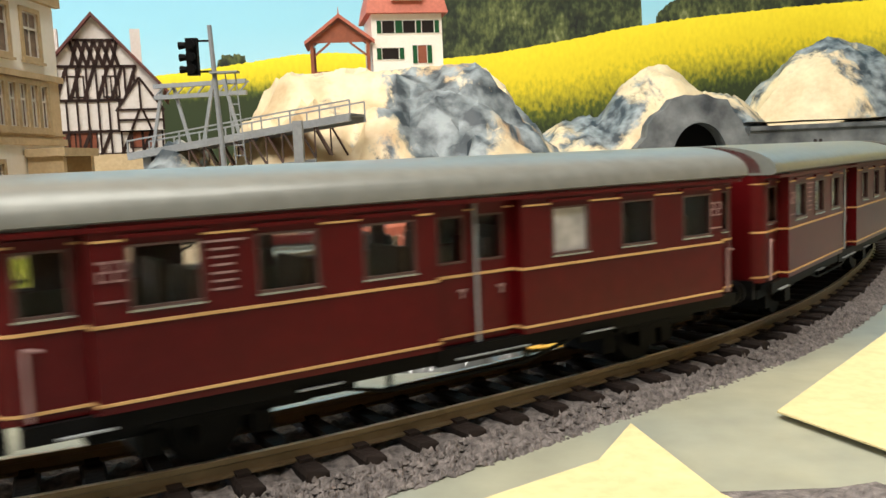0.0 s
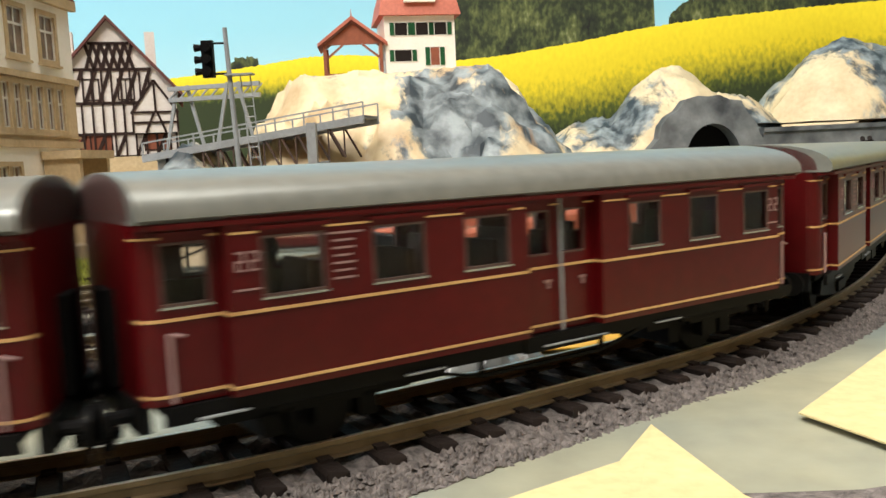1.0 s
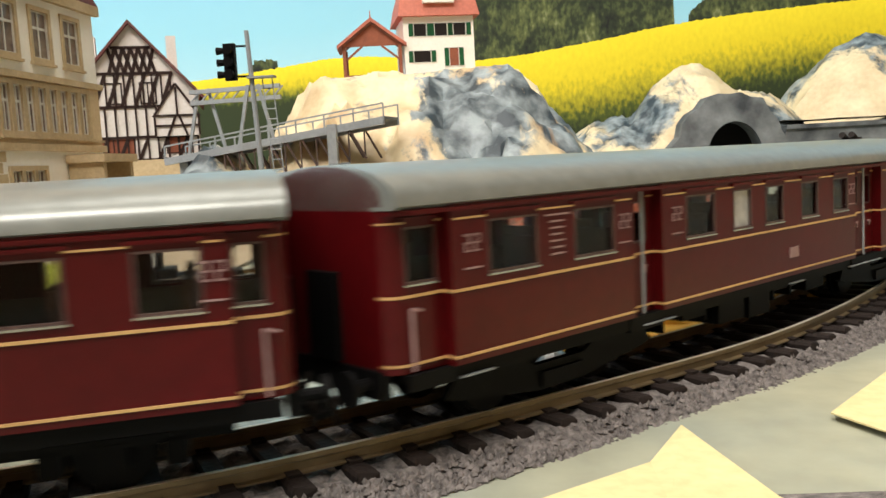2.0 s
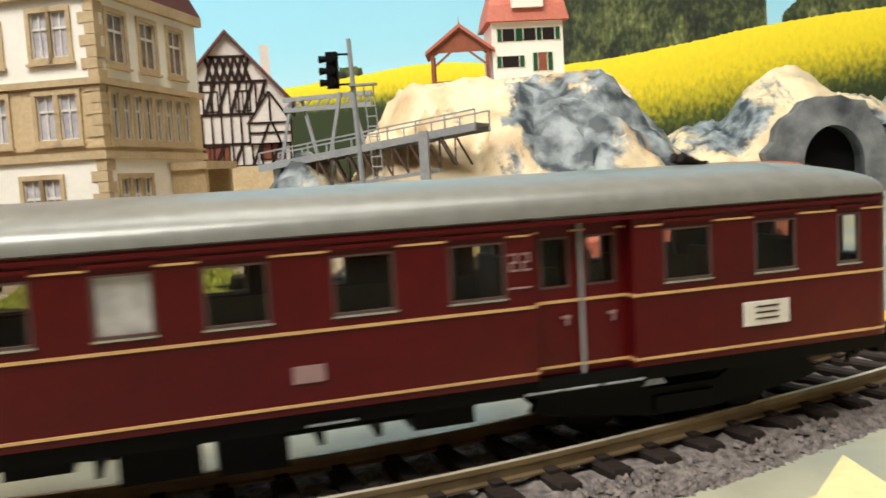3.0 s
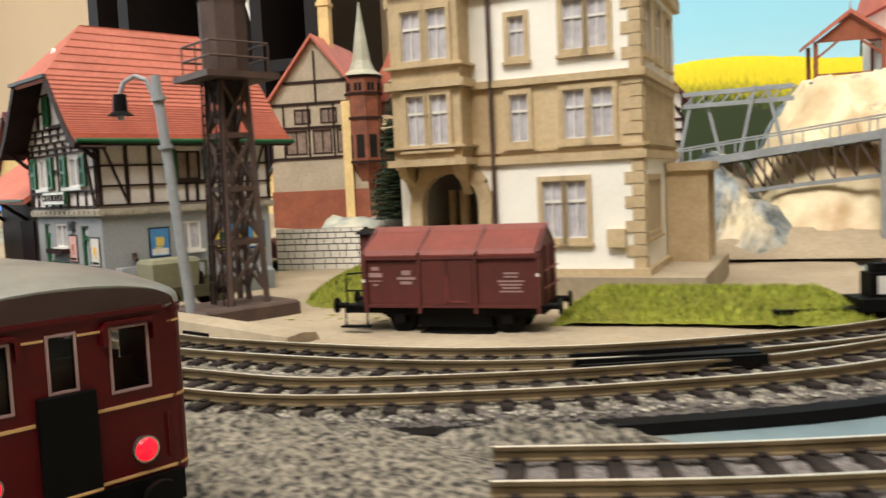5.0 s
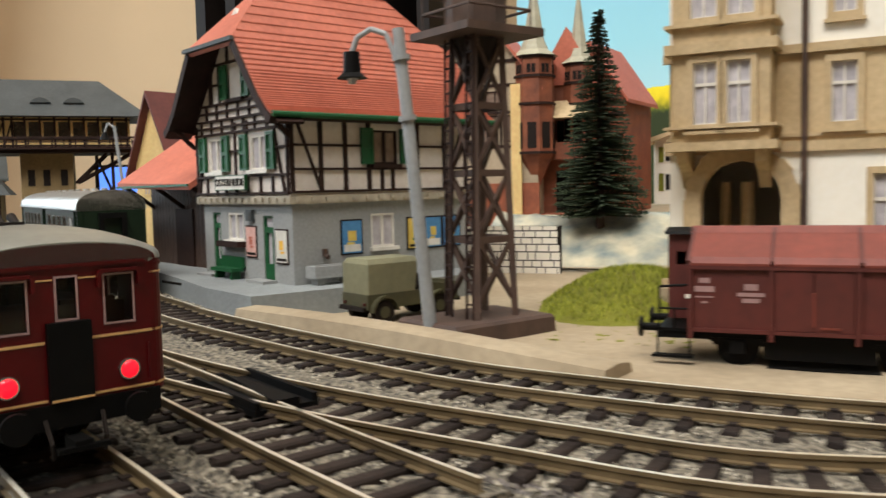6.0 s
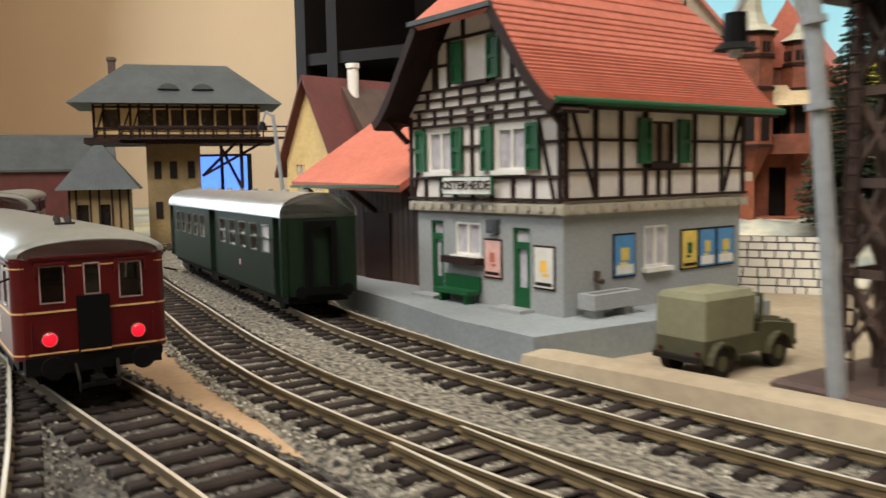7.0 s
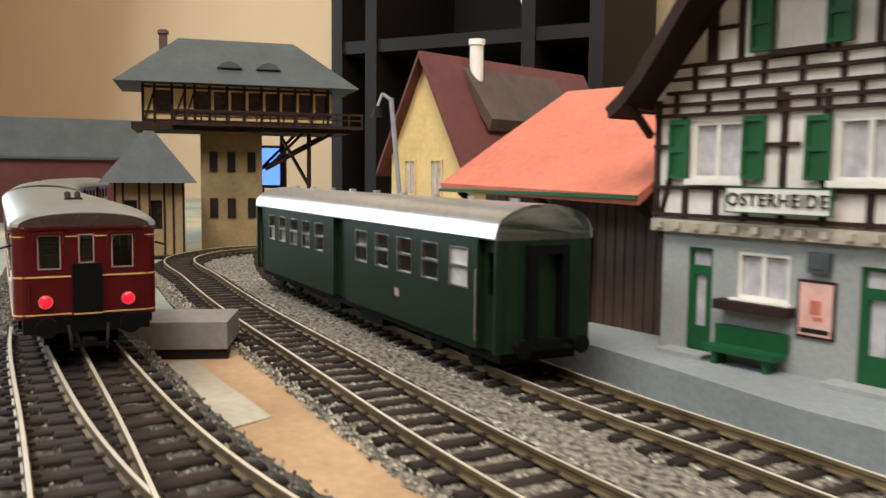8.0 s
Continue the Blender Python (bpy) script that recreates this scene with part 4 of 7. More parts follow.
portal = thing("tunnel_portal", "grey stone tunnel portal with a black mouth", "tunnel")
ring_o, ring_i = [], []
for i in range(17):
    a = math.pi * i / 16
    k = 1 + 0.16 * rough(i, 3.0, 0.7, 5)
    ring_o.append((28.2 - 6.4 * k * math.cos(a), 3.2 + 7.6 * k * math.sin(a)))
    ring_i.append((28.75 - 3.2 * math.cos(a), 3.2 + 4.25 * math.sin(a)))
ps = Shape()
for i in range(16):
    ps.prism([ring_o[i], ring_o[i + 1], ring_i[i + 1], ring_i[i]], "y", 99.6, 103)
ps.box(21.8, 25.55, 99.6, 103, -0.4, 3.2).box(31.95, 34.6, 99.6, 103, -0.4, 3.2)
part("arch", ps, ROCKDARK, portal, "grey painted plaster arch")
# A flat black slab closes the mouth; the tunnel's darkness is its colour.
part("mouth_shade_slab", Shape().prism([(p, q) for p, q in ring_i] + [(31.95, -0.4), (25.55, -0.4)], "y", 103.0, 103.8), BLACK, portal, "flat black slab for the tunnel's inner shade")
part("wing_wall", Shape().box(34.6, 70, 100, 104, -0.4, 6.2).box(34.6, 70, 99.6, 104.4, 6.2, 6.7), ROCKDARK, portal)
tagged(part("plaster_terrace", field(36, 75, 104, 113, 1.0, lambda x, y: 7.3 + 0.2 * rough(x, y, .3)), SANDY, smooth=True), "sandy plaster terrace above the grey wall", "terrace")

# ---- curved brick viaduct ----
VIA = Line([(-3.6, 39.6, 0.75), (-1, 40.8, 0.95), (3, 43, 1.4), (7, 47.5, 1.9), (10.6, 56, 2.4), (14, 68, 3.0), (17, 85, 3.4), (15, 99, 3.6), (6, 106, 3.7), (-4, 108, 3.7)])
via = thing("viaduct", "brick-red plastic viaduct with arches carrying a curved track", "viaduct")
part("deck", strip(VIA, 0, VIA.length, 1.0, [(-2.9, -0.35), (-2.9, -0.9), (2.9, -0.9), (2.9, -0.35)]), BRICK, via)
for sg in (-1, 1):
    part("parapet", strip(VIA, 0, VIA.length, 0.8, [(sg * 3.3, -1.0), (sg * 3.3, 0.25), (sg * 3.15, 0.4), (sg * 2.7, 0.4), (sg * 2.55, 0.25), (sg * 2.55, -1.0)]), BRICK, via)
for sg in (-1, 1):
    s = 3.0
    k = 0
    while s < 60:
        span = 3.4 if k % 2 == 0 else 2.2
        c0, c1 = VIA.on(s), VIA.on(s + span)
        _, n0 = VIA.side(s)
        _, n1 = VIA.side(s + span)
        p0, p1 = c0[:2] + n0 * sg * 3.05, c1[:2] + n1 * sg * 3.05
        u = p1 - p0
        L = float(np.hypot(*u))
        zt = (c0[2] + c1[2]) / 2 - 0.85
        rise = min(L / 2 - 0.35, zt - 0.15)
        if rise > 0.2:
            sh = Shape()
            out = [(0.35 + (L - 0.7) * (1 - math.cos(math.pi * i / 10)) / 2, zt - 0.2 - rise + rise * math.sin(math.pi * i / 10)) for i in range(11)]
            sh.prism([(0, -0.4), (0.35, -0.4)] + out + [(L - 0.35, -0.4), (L, -0.4), (L, zt + 0.2), (0, zt + 0.2)], "y", -0.28, 0.28)
            ang = math.atan2(u[1], u[0])
            sh.moved(Matrix.Translation((p0[0], p0[1], 0)) @ Matrix.Rotation(ang, 4, "Z"))
            part("arch", sh, BRICK, via)
            edge = Shape()
            for i in range(10):
                (a0, z0), (a1, z1) = out[i], out[i + 1]
                edge.prism([(a0, z0), (a1, z1), (a1 + (a1 - L / 2) * 0.12, z1 + 0.16), (a0 + (a0 - L / 2) * 0.12, z0 + 0.16)], "y", -0.36, 0.36)
            edge.moved(Matrix.Translation((p0[0], p0[1], 0)) @ Matrix.Rotation(ang, 4, "Z"))
            part("voussoir_ring", edge, TILE, via)
        s += span
        k += 1
track(VIA, "dark curved track on the viaduct", 0.5, VIA.length - 1, pitch=1.0, stone=BALLAST2, bed=False, seed=9)
part("ballast", strip(VIA, 0, VIA.length, 1.0, [(-2.2, -0.25), (-2.2, -0.5), (2.2, -0.5), (2.2, -0.25)]), ROCKDARK, via, "dark ballast")


# ---- houses ----
def house(name, label, w, d, h, peak, wall_m, roof_m, m, gable_x=False, over=0.5, wins=(), frame_m=TIMBER, pane=CURTAIND, beams=()):
    """A gabled house, gable towards -y. wins: (x, z, width, height) on the gable front."""
    t = thing(name, label, "house", m)
    part("wall", Shape().wall(-w / 2, w / 2, 0, h, [(x - a / 2, x + a / 2, z, z + b) for x, z, a, b in wins if z + b < h], 0, 0.2).box(-w / 2, w / 2, d - 0.2, d, 0, h).box(-w / 2, -w / 2 + 0.2, 0.2, d - 0.2, 0, h).box(w / 2 - 0.2, w / 2, 0.2, d - 0.2, 0, h)
         .prism([(-w / 2, h), (w / 2, h), (0, peak)], "y", 0, 0.2).prism([(-w / 2, h), (w / 2, h), (0, peak)], "y", d - 0.2, d), wall_m, t)
    k = (peak - h) / (w / 2)
    r = Shape()
    for sg in (-1, 1):
        e = (sg * (w / 2 + over), h - over * k)
        r.prism([(0, peak), e, (e[0], e[1] + 0.3), (0, peak + 0.3)], "y", -over, d + over)
    part("roof", r, roof_m, t)
    for x, z, a, b in wins:
        wi = part("window", Shape().wall(x - a / 2 - 0.1, x + a / 2 + 0.1, z - 0.1, z + b + 0.1, [(x - a / 2, x - 0.04, z, z + b), (x + 0.04, x + a / 2, z, z + b)], -0.06, 0.1), frame_m, t)
        part("pane", Shape().box(x - a / 2, x + a / 2, 0.02, 0.05, z, z + b), pane, wi)
    for b in beams:
        part("beam", Shape().beam((b[0], -0.03, b[1]), (b[2], -0.03, b[3]), 0.12, 0.22), TIMBER, t)
    return t


# half-timbered house at the back
bm_ = [(-4, 3.6, 4, 3.6), (-4, 6.0, 4, 6.0), (-4, 1.8, 4, 1.8), (-2.6, 8.6, 2.6, 8.6), (-1.3, 10.6, 1.3, 10.6)]
for k in range(-6, 7):
    bm_.append((k * 0.66, 1.8, k * 0.66, 6.0))
    if abs(k) < 5:
        bm_.append((k * 0.6, 6.0, k * 0.6, 8.6))
for k in range(-3, 3):
    bm_ += [(k * 0.86, 6.0, k * 0.86 + 0.8, 8.6), (k * 0.5, 8.6, k * 0.5 + 0.5, 10.6), (k * 0.5 + 0.5, 8.6, k * 0.5, 10.6), (k * 1.3, 1.8, k * 1.3 + 0.7, 3.6)]
fw = house("half_timbered_house", "white half-timbered gabled house with dark beams and stone base", 8.2, 9, 7.0, 12.4, PLASTERW, TILEDARK, at(-26.1, 63.0, 4.2, 19) @ Matrix.Diagonal((1.1, 1.1, 0.95, 1)), wins=((-1.6, 2.3, 2.6, 1.2), (2.7, 2.3, 1.6, 1.2), (-1.3, 6.3, 0.9, 1.5), (0.9, 6.3, 0.9, 1.5)), beams=bm_, pane=TERRACOTTA)
part("stone_base", Shape().box(-4.2, 4.2, -0.1, 9.1, -4, 1.8), STONEP, fw, "orange-tan stone base")
part("chimney", Shape().box(-3.4, -2.6, 4, 4.8, 8, 12.2), PLASTERW, fw)
part("chimney", Shape().box(2.2, 2.9, 5, 5.7, 9, 12.4), PLASTERW, fw)
part("side_gable", Shape().prism([(1.2, 3.6), (4.15, 3.6), (4.15, 5.2), (2.7, 7.6), (1.2, 5.2)], "y", -0.35, 0.0), PLASTERW, fw)
for b in ((1.2, 3.6, 1.2, 5.3), (4.1, 3.6, 4.1, 5.3), (1.1, 5.1, 2.7, 7.7), (4.2, 5.1, 2.7, 7.7), (1.2, 4.4, 4.1, 4.4), (1.2, 5.2, 4.1, 5.2), (2.0, 3.6, 2.6, 5.2), (3.3, 3.6, 2.8, 5.2), (2.7, 5.2, 2.7, 7.4)):
    part("beam", Shape().beam((b[0], -0.38, b[1]), (b[2], -0.38, b[3]), 0.14, 0.16), TIMBER, fw)

# white house on the hill
hh = thing("hill_house", "white plaster house with green shutters and orange-red roof on the hill", "house", at(-3.7, 77.6, 11.7, 12))
hw = [(-1.6, 1.9, 1.5, 1.0), (1.3, 1.5, 0.8, 1.6), (-1.7, 4.2, 1.1, 1.1), (0.2, 4.2, 1.1, 1.1), (1.9, 4.2, 1.1, 1.1)]
part("wall", Shape().wall(-3.2, 3.2, 0, 6, [(x - a / 2, x + a / 2, z, z + b) for x, z, a, b in hw], 0, 0.2).box(-3.2, 3.2, 5.8, 6, 0, 6).box(-3.2, -3.0, 0.2, 5.8, 0, 6).box(3.0, 3.2, 0.2, 5.8, 0, 6), RENDERW, hh)
part("roof", Shape().rings([[(-3.7, -0.6, 5.9), (3.7, -0.6, 5.9), (3.7, 6.6, 5.9), (-3.7, 6.6, 5.9)], [(-3.4, -0.2, 7.4), (3.4, -0.2, 7.4), (3.4, 6.2, 7.4), (-3.4, 6.2, 7.4)], [(-2.6, 2.4, 10.4), (2.6, 2.4, 10.4), (2.6, 3.6, 10.4), (-2.6, 3.6, 10.4)]]), TILE, hh)
part("dormer", Shape().box(-1.4, 1.4, -0.8, 1.5, 7.0, 8.6).box(-1.7, 1.7, -1.0, 1.7, 8.6, 8.9), RENDERW, hh)
for x, z, a, b in hw:
    w = part("window", Shape().wall(x - a / 2 - 0.06, x + a / 2 + 0.06, z - 0.06, z + b + 0.06, [(x - a / 2, x + a / 2, z, z + b)], -0.05, 0.12), WHITE, hh)
    part("pane", Shape().box(x - a / 2, x + a / 2, 0.03, 0.06, z, z + b), DARK if a != 0.8 else TERRACOTTA, w)
    for sg in (-1, 1):
        part("shutter", Shape().box(x + sg * (a / 2 + 0.28) - 0.2, x + sg * (a / 2 + 0.28) + 0.2, -0.1, -0.02, z, z + b), SHUTTER, w)

# open timber pavilion beside it
pv = thing("pavilion", "open reddish timber pavilion with a gabled red roof", "pavilion", at(-9.7, 76.6, 11.7, 6))
for x in (-2.5, 2.5):
    for y in (0, 3.5):
        part("post", Shape().box(x - 0.15, x + 0.15, y - 0.15, y + 0.15, 0, 3.6), TERRACOTTA, pv)
part("roof", Shape().prism([(-3.1, 3.3), (0, 5.6), (3.1, 3.3), (3.1, 3.6), (0, 5.95), (-3.1, 3.6)], "y", -0.6, 4.1), TILE, pv)
part("gable_board", Shape().prism([(-2.6, 3.5), (2.6, 3.5), (0, 5.4)], "y", -0.1, 0.1), TERRACOTTA, pv)
part("railing", Shape().box(-2.5, 2.5, -0.08, 0.08, 0.85, 1.0).box(-2.5, 2.5, -0.06, 0.06, 0.1, 0.7), TERRACOTTA, pv)
for x in (-2.5, 2.5):
    part("brace", Shape().beam((x, 0, 2.2), (x * 0.35, 0, 3.5), 0.18, 0.18), TERRACOTTA, pv)
part("finial", Shape().tube((0, -0.5, 5.8), (0, -0.5, 6.5), 0.08, 0.02), TILE, pv)


# ---- town hall ----
th = thing("town_hall", "white and tan sandstone town hall with oriel and arched entrance", "building", at(-21.2, 35.9, 0, -3.2))
W, D = 10.9, 9.3
front = [(-4.25, -2.35, 2.8, 5.2), (-5.55, -4.75, 6.95, 8.95), (-3.2, -2.3, 6.95, 8.95), (-2.05, -1.15, 6.95, 8.95), (-5.5, -4.8, 10.55, 12.2), (-3.15, -2.3, 10.6, 12.6), (-2.1, -1.3, 10.6, 12.6)]
arch_hole = [(-9.75, -7.05, 1.2, 5.75)]
side_ = [(1.0, 1.7, 2.9, 5.1), (1.95, 2.65, 2.9, 5.1), (2.9, 3.6, 2.9, 5.1)] + [(0.7 + 0.95 * k, 1.35 + 0.95 * k, 6.9, 9.0) for k in range(8)] + [(0.9 + 2.7 * k, 2.3 + 2.7 * k, 10.4, 12.6) for k in range(3)]
turn = Matrix.Rotation(radians(90), 4, "Z")
for name, z0, z1, m_ in (("ground_storey", 1.2, 6.2, RENDERW), ("stone_storey", 6.2, 9.4, STONEP), ("upper_storey", 9.4, 13.4, RENDERW)):
    hf = [h for h in front + arch_hole if z0 <= h[2] < z1]
    hs = [h for h in side_ if z0 <= h[2] < z1]
    part(name, Shape().wall(-W, 0, z0, z1, hf, 0, 0.25), m_, th)
    part(name, Shape().wall(0.25, D, z0, z1, hs, -0.25, 0).moved(turn @ Matrix.Translation((0, 0, 0))).moved(Matrix.Translation((-0.25, 0, 0))), m_ if name != "upper_storey" else RENDERW, th)
    part(name, Shape().box(-W, -W + 0.25, 0.25, D, z0, z1).box(-W + 0.25, -0.25, D - 0.25, D, z0, z1), m_, th)
for z, hgt, out in ((6.0, 0.35, 0.16), (6.5, 0.12, 0.1), (9.3, 0.3, 0.2), (1.0, 0.5, 0.25), (13.2, 0.5, 0.3)):
    part("cornice", Shape().box(-W - out, out, -out, -0.004, z, z + hgt).box(0.004, out, -0.004, D + out, z, z + hgt), STONE, th)
for k in range(24):
    z = 1.5 + k * 0.5
    if 5.6 < z < 9.6 and z < 6.6 or z > 13:
        continue
    lx = 0.75 if k % 2 else 0.45
    part("quoin", Shape().box(-lx, 0.06, -0.06, 0.0, z, z + 0.46).box(0.0, 0.06, 0.0, 1.1 - lx, z, z + 0.46), STONE, th)


def stone_window(x0, x1, z0, z1, m=None, pane=CURTAIN, bars=1, rows_=2):
    m = m or Matrix.Identity(4)
    f = Shape().wall(x0 - 0.2, x1 + 0.2, z0 - 0.22, z1 + 0.22, [(x0, x1, z0, z1)], -0.1, 0.02)
    w = part("window", f.moved(m), STONE, th)
    part("pane", Shape().box(x0, x1, 0.1, 0.13, z0, z1).moved(m), pane, w)
    g = Shape()
    g.wall(x0, x1, z0, z1, [(x0 + 0.06, (x0 + x1) / 2 - 0.03, z0 + 0.05, z0 + (z1 - z0) * 0.62), ((x0 + x1) / 2 + 0.03, x1 - 0.06, z0 + 0.05, z0 + (z1 - z0) * 0.62), (x0 + 0.06, (x0 + x1) / 2 - 0.03, z0 + (z1 - z0) * 0.67, z1 - 0.05), ((x0 + x1) / 2 + 0.03, x1 - 0.06, z0 + (z1 - z0) * 0.67, z1 - 0.05)], 0.03, 0.09)
    part("window_frame", g.moved(m), WHITE, w)
    part("window_sill", Shape().box(x0 - 0.28, x1 + 0.28, -0.2, 0.0, z0 - 0.34, z0 - 0.22).moved(m), STONE, w)


for x0, x1, z0, z1 in front:
    if z0 == 2.8:
        stone_window(x0, (x0 + x1) / 2 - 0.1, z0, z1)
        stone_window((x0 + x1) / 2 + 0.1, x1, z0, z1)
    else:
        stone_window(x0, x1, z0, z1)
for x0, x1, z0, z1 in side_:
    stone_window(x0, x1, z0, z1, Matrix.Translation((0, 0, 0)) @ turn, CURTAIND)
# oriel on its arch
part("oriel", Shape().wall(-10.5, -7.3, 6.3, 13.6, [(-9.8, -9.0, 7.0, 9.1), (-8.7, -7.9, 7.0, 9.1), (-9.9, -9.0, 10.6, 12.7), (-8.7, -7.8, 10.6, 12.7)], -1.3, -1.1).box(-10.5, -10.3, -1.1, 0, 6.3, 13.6).box(-7.5, -7.3, -1.1, 0, 6.3, 13.6), STONE, th)
for z, h_ in ((6.1, 0.3), (6.85, 0.1), (9.4, 0.35), (10.3, 0.12), (13.5, 0.35)):
    part("oriel_cornice", Shape().box(-10.75, -7.05, -1.55, -0.004 if z > 6.2 else 0.0, z, z + h_), STONE, th)
for x0, x1, z0, z1 in ((-9.8, -9.0, 7.0, 9.1), (-8.7, -7.9, 7.0, 9.1), (-9.9, -9.0, 10.6, 12.7), (-8.7, -7.8, 10.6, 12.7)):
    stone_window(x0, x1, z0, z1, Matrix.Translation((0, -1.3, 0)))
part("oriel_gable", Shape().prism([(-10.4, 13.85), (-7.4, 13.85), (-7.7, 14.5), (-8.4, 14.8), (-8.9, 15.4), (-9.4, 14.8), (-10.1, 14.5)], "y", -1.35, -1.05), STONE, th)
for x in (-10.2, -7.6):
    part("corbel", Shape().prism([(0, 6.1), (-1.3, 6.1), (-1.1, 5.7), (-0.5, 5.4), (0, 4.8)], "x", x - 0.2, x + 0.2), STONE, th)
vo = Shape()
for i in range(12):
    a0, a1 = math.pi * i / 12, math.pi * (i + 1) / 12
    q = 1.98 if i % 2 else 1.9
    vo.prism([(-8.4 - 1.34 * math.cos(a0), 4.4 + 1.34 * math.sin(a0)), (-8.4 - 1.34 * math.cos(a1), 4.4 + 1.34 * math.sin(a1)), (-8.4 - q * math.cos(a1), 4.4 + q * math.sin(a1)), (-8.4 - q * math.cos(a0), 4.4 + q * math.sin(a0))], "y", -0.35, 0.1)
vo.box(-10.35, -9.74, -0.35, 0.1, 1.2, 4.4).box(-7.06, -6.45, -0.35, 0.1, 1.2, 4.4)
part("arch", vo, STONE, th)
part("column", Shape().tube((-8.4, 1.5, 1.2), (-8.4, 1.5, 5), 0.25).tube((-9.3, 2.2, 1.2), (-9.3, 2.2, 5), 0.2), STONE, th)
part("downpipe", Shape().tube((-6.35, -0.14, 1.4), (-6.35, -0.14, 13.6), 0.1), RUST, th, "brown downpipe")
part("letter_box", Shape().box(-1.5, -0.75, -0.28, -0.004, 2.4, 3.15), STONEP, th)
part("porch", Shape().box(0.06, 1.9, 5.6, 5.9, 1.2, 5.4).box(0.06, 1.9, 8.4, 8.7, 1.2, 5.4).box(0.06, 2.1, 5.4, 8.9, 5.4, 5.8).box(0.06, 1.7, 5.9, 8.4, 1.2, 1.6), STONE, th)
part("plinth", Shape().box(-W - 0.3, 2.4, -0.6, D + 0.6, -0.4, 1.2), SANDY, th)
part("roof", Shape().rings([[(-W - 0.3, -0.3, 13.7), (0.3, -0.3, 13.7), (0.3, D + 0.3, 13.7), (-W - 0.3, D + 0.3, 13.7)], [(-W + 1, 4.2, 19), (-1, 4.2, 19), (-1, 5.2, 19), (-W + 1, 5.2, 19)]]), TILEDARK, th)
part("volute_gable", Shape().prism([(0.2, 13.7), (9.1, 13.7), (8.6, 15), (7.6, 15.6), (7.2, 17), (6, 17.6), (4.65, 19.6), (3.3, 17.6), (2.1, 17), (1.7, 15.6), (0.7, 15)], "x", -0.35, 0.0), RENDERW, th)


# ---- station building ----
def text(name, words, size, m, material, parent):
    cu = bpy.data.curves.new(name, "FONT")
    cu.body, cu.size, cu.extrude, cu.align_x, cu.align_y = words, size * U, 0.0002, "CENTER", "CENTER"
    cu.space_character = 1.05
    tmp = bpy.data.objects.new(name, cu)
    scene.collection.objects.link(tmp)
    bpy.context.view_layer.update()
    me = bpy.data.meshes.new_from_object(tmp.evaluated_get(bpy.context.evaluated_depsgraph_get()))
    bpy.data.objects.remove(tmp)
    me.materials.clear()
    me.materials.append(material)
    ob = new(name, me)
    ob.parent = parent
    ob.matrix_basis = m
    return ob


st = thing("station_building", "half-timbered station with red tiled roof and green shutters", "building", at(-47.0, 33.93, 0, 65.7))
FB, SB = 8.3, 9.7


def fac(s):
    """From facade coordinates (u to the left, y inwards, z up) to the building."""
    s.v = [(y, u, z) for u, y, z in s.v]
    return s


lower_f = [(1.6, 2.5, 1.1, 4.0), (6.6, 7.4, 1.1, 4.1), (4.3, 5.8, 2.85, 4.1)]
lower_s = [(4.0, 5.3, 2.45, 3.95)]
part("lower_wall", fac(Shape().wall(0, FB, 0.9, 4.5, lower_f, 0, 0.2)), GREYWALL, st, "grey rendered ground floor")
part("lower_wall", Shape().wall(0.2, SB, 0.9, 4.5, lower_s, 0, 0.2), GREYWALL, st)
part("lower_wall", Shape().box(0.2, SB, FB - 0.2, FB, 0.9, 4.5).box(SB - 0.2, SB, 0.2, FB - 0.2, 0.9, 4.5), GREYWALL, st)
part("ledge", Shape().box(-0.22, SB + 0.2, -0.22, FB + 0.3, 4.5, 4.85), LEDGEM, st, "stone ledge with moulded brackets")
for k in range(14):
    part("bracket", Shape().box(-0.34, -0.22, 0.1 + k * 0.62, 0.3 + k * 0.62, 4.6, 4.78), LEDGEM, st)
    part("bracket", Shape().box(0.1 + k * 0.7, 0.3 + k * 0.7, -0.34, -0.22, 4.6, 4.78), LEDGEM, st)
up_f = [(1.6, 3.2, 6.0, 7.5), (5.75, 7.3, 6.0, 7.55)]
up_s = [(4.15, 5.5, 6.15, 7.65)]
part("upper_wall", fac(Shape().wall(-0.1, FB + 0.3, 4.85, 8.3, up_f, -0.1, 0.1)), PLASTERW, st, "white plaster infill")
part("upper_wall", Shape().wall(0.1, SB + 0.1, 4.85, 8.3, up_s, -0.1, 0.1), PLASTERW, st)
part("upper_wall", Shape().box(0.1, SB + 0.1, FB + 0.1, FB + 0.3, 4.85, 8.3).box(SB - 0.1, SB + 0.1, 0.1, FB + 0.1, 4.85, 8.3), PLASTERW, st)
MID = 4.15
part("gable_wall", fac(Shape().prism([(-0.1, 8.3), (FB + 0.3, 8.3), (6.35, 10.8), (6.0, 11.3), (MID, 13.2), (2.3, 11.3), (1.95, 10.8)], "y", -0.1, 0.1)), PLASTERW, st)


def fbeam(u0, z0, u1, z1, w=0.17):
    part("beam", fac(Shape().beam((u0, -0.13, z0), (u1, -0.13, z1), w, 0.1)), TIMBER, st)


def sbeam(x0, z0, x1, z1, w=0.17):
    part("beam", Shape().beam((x0, -0.13, z0), (x1, -0.13, z1), w, 0.1), TIMBER, st)


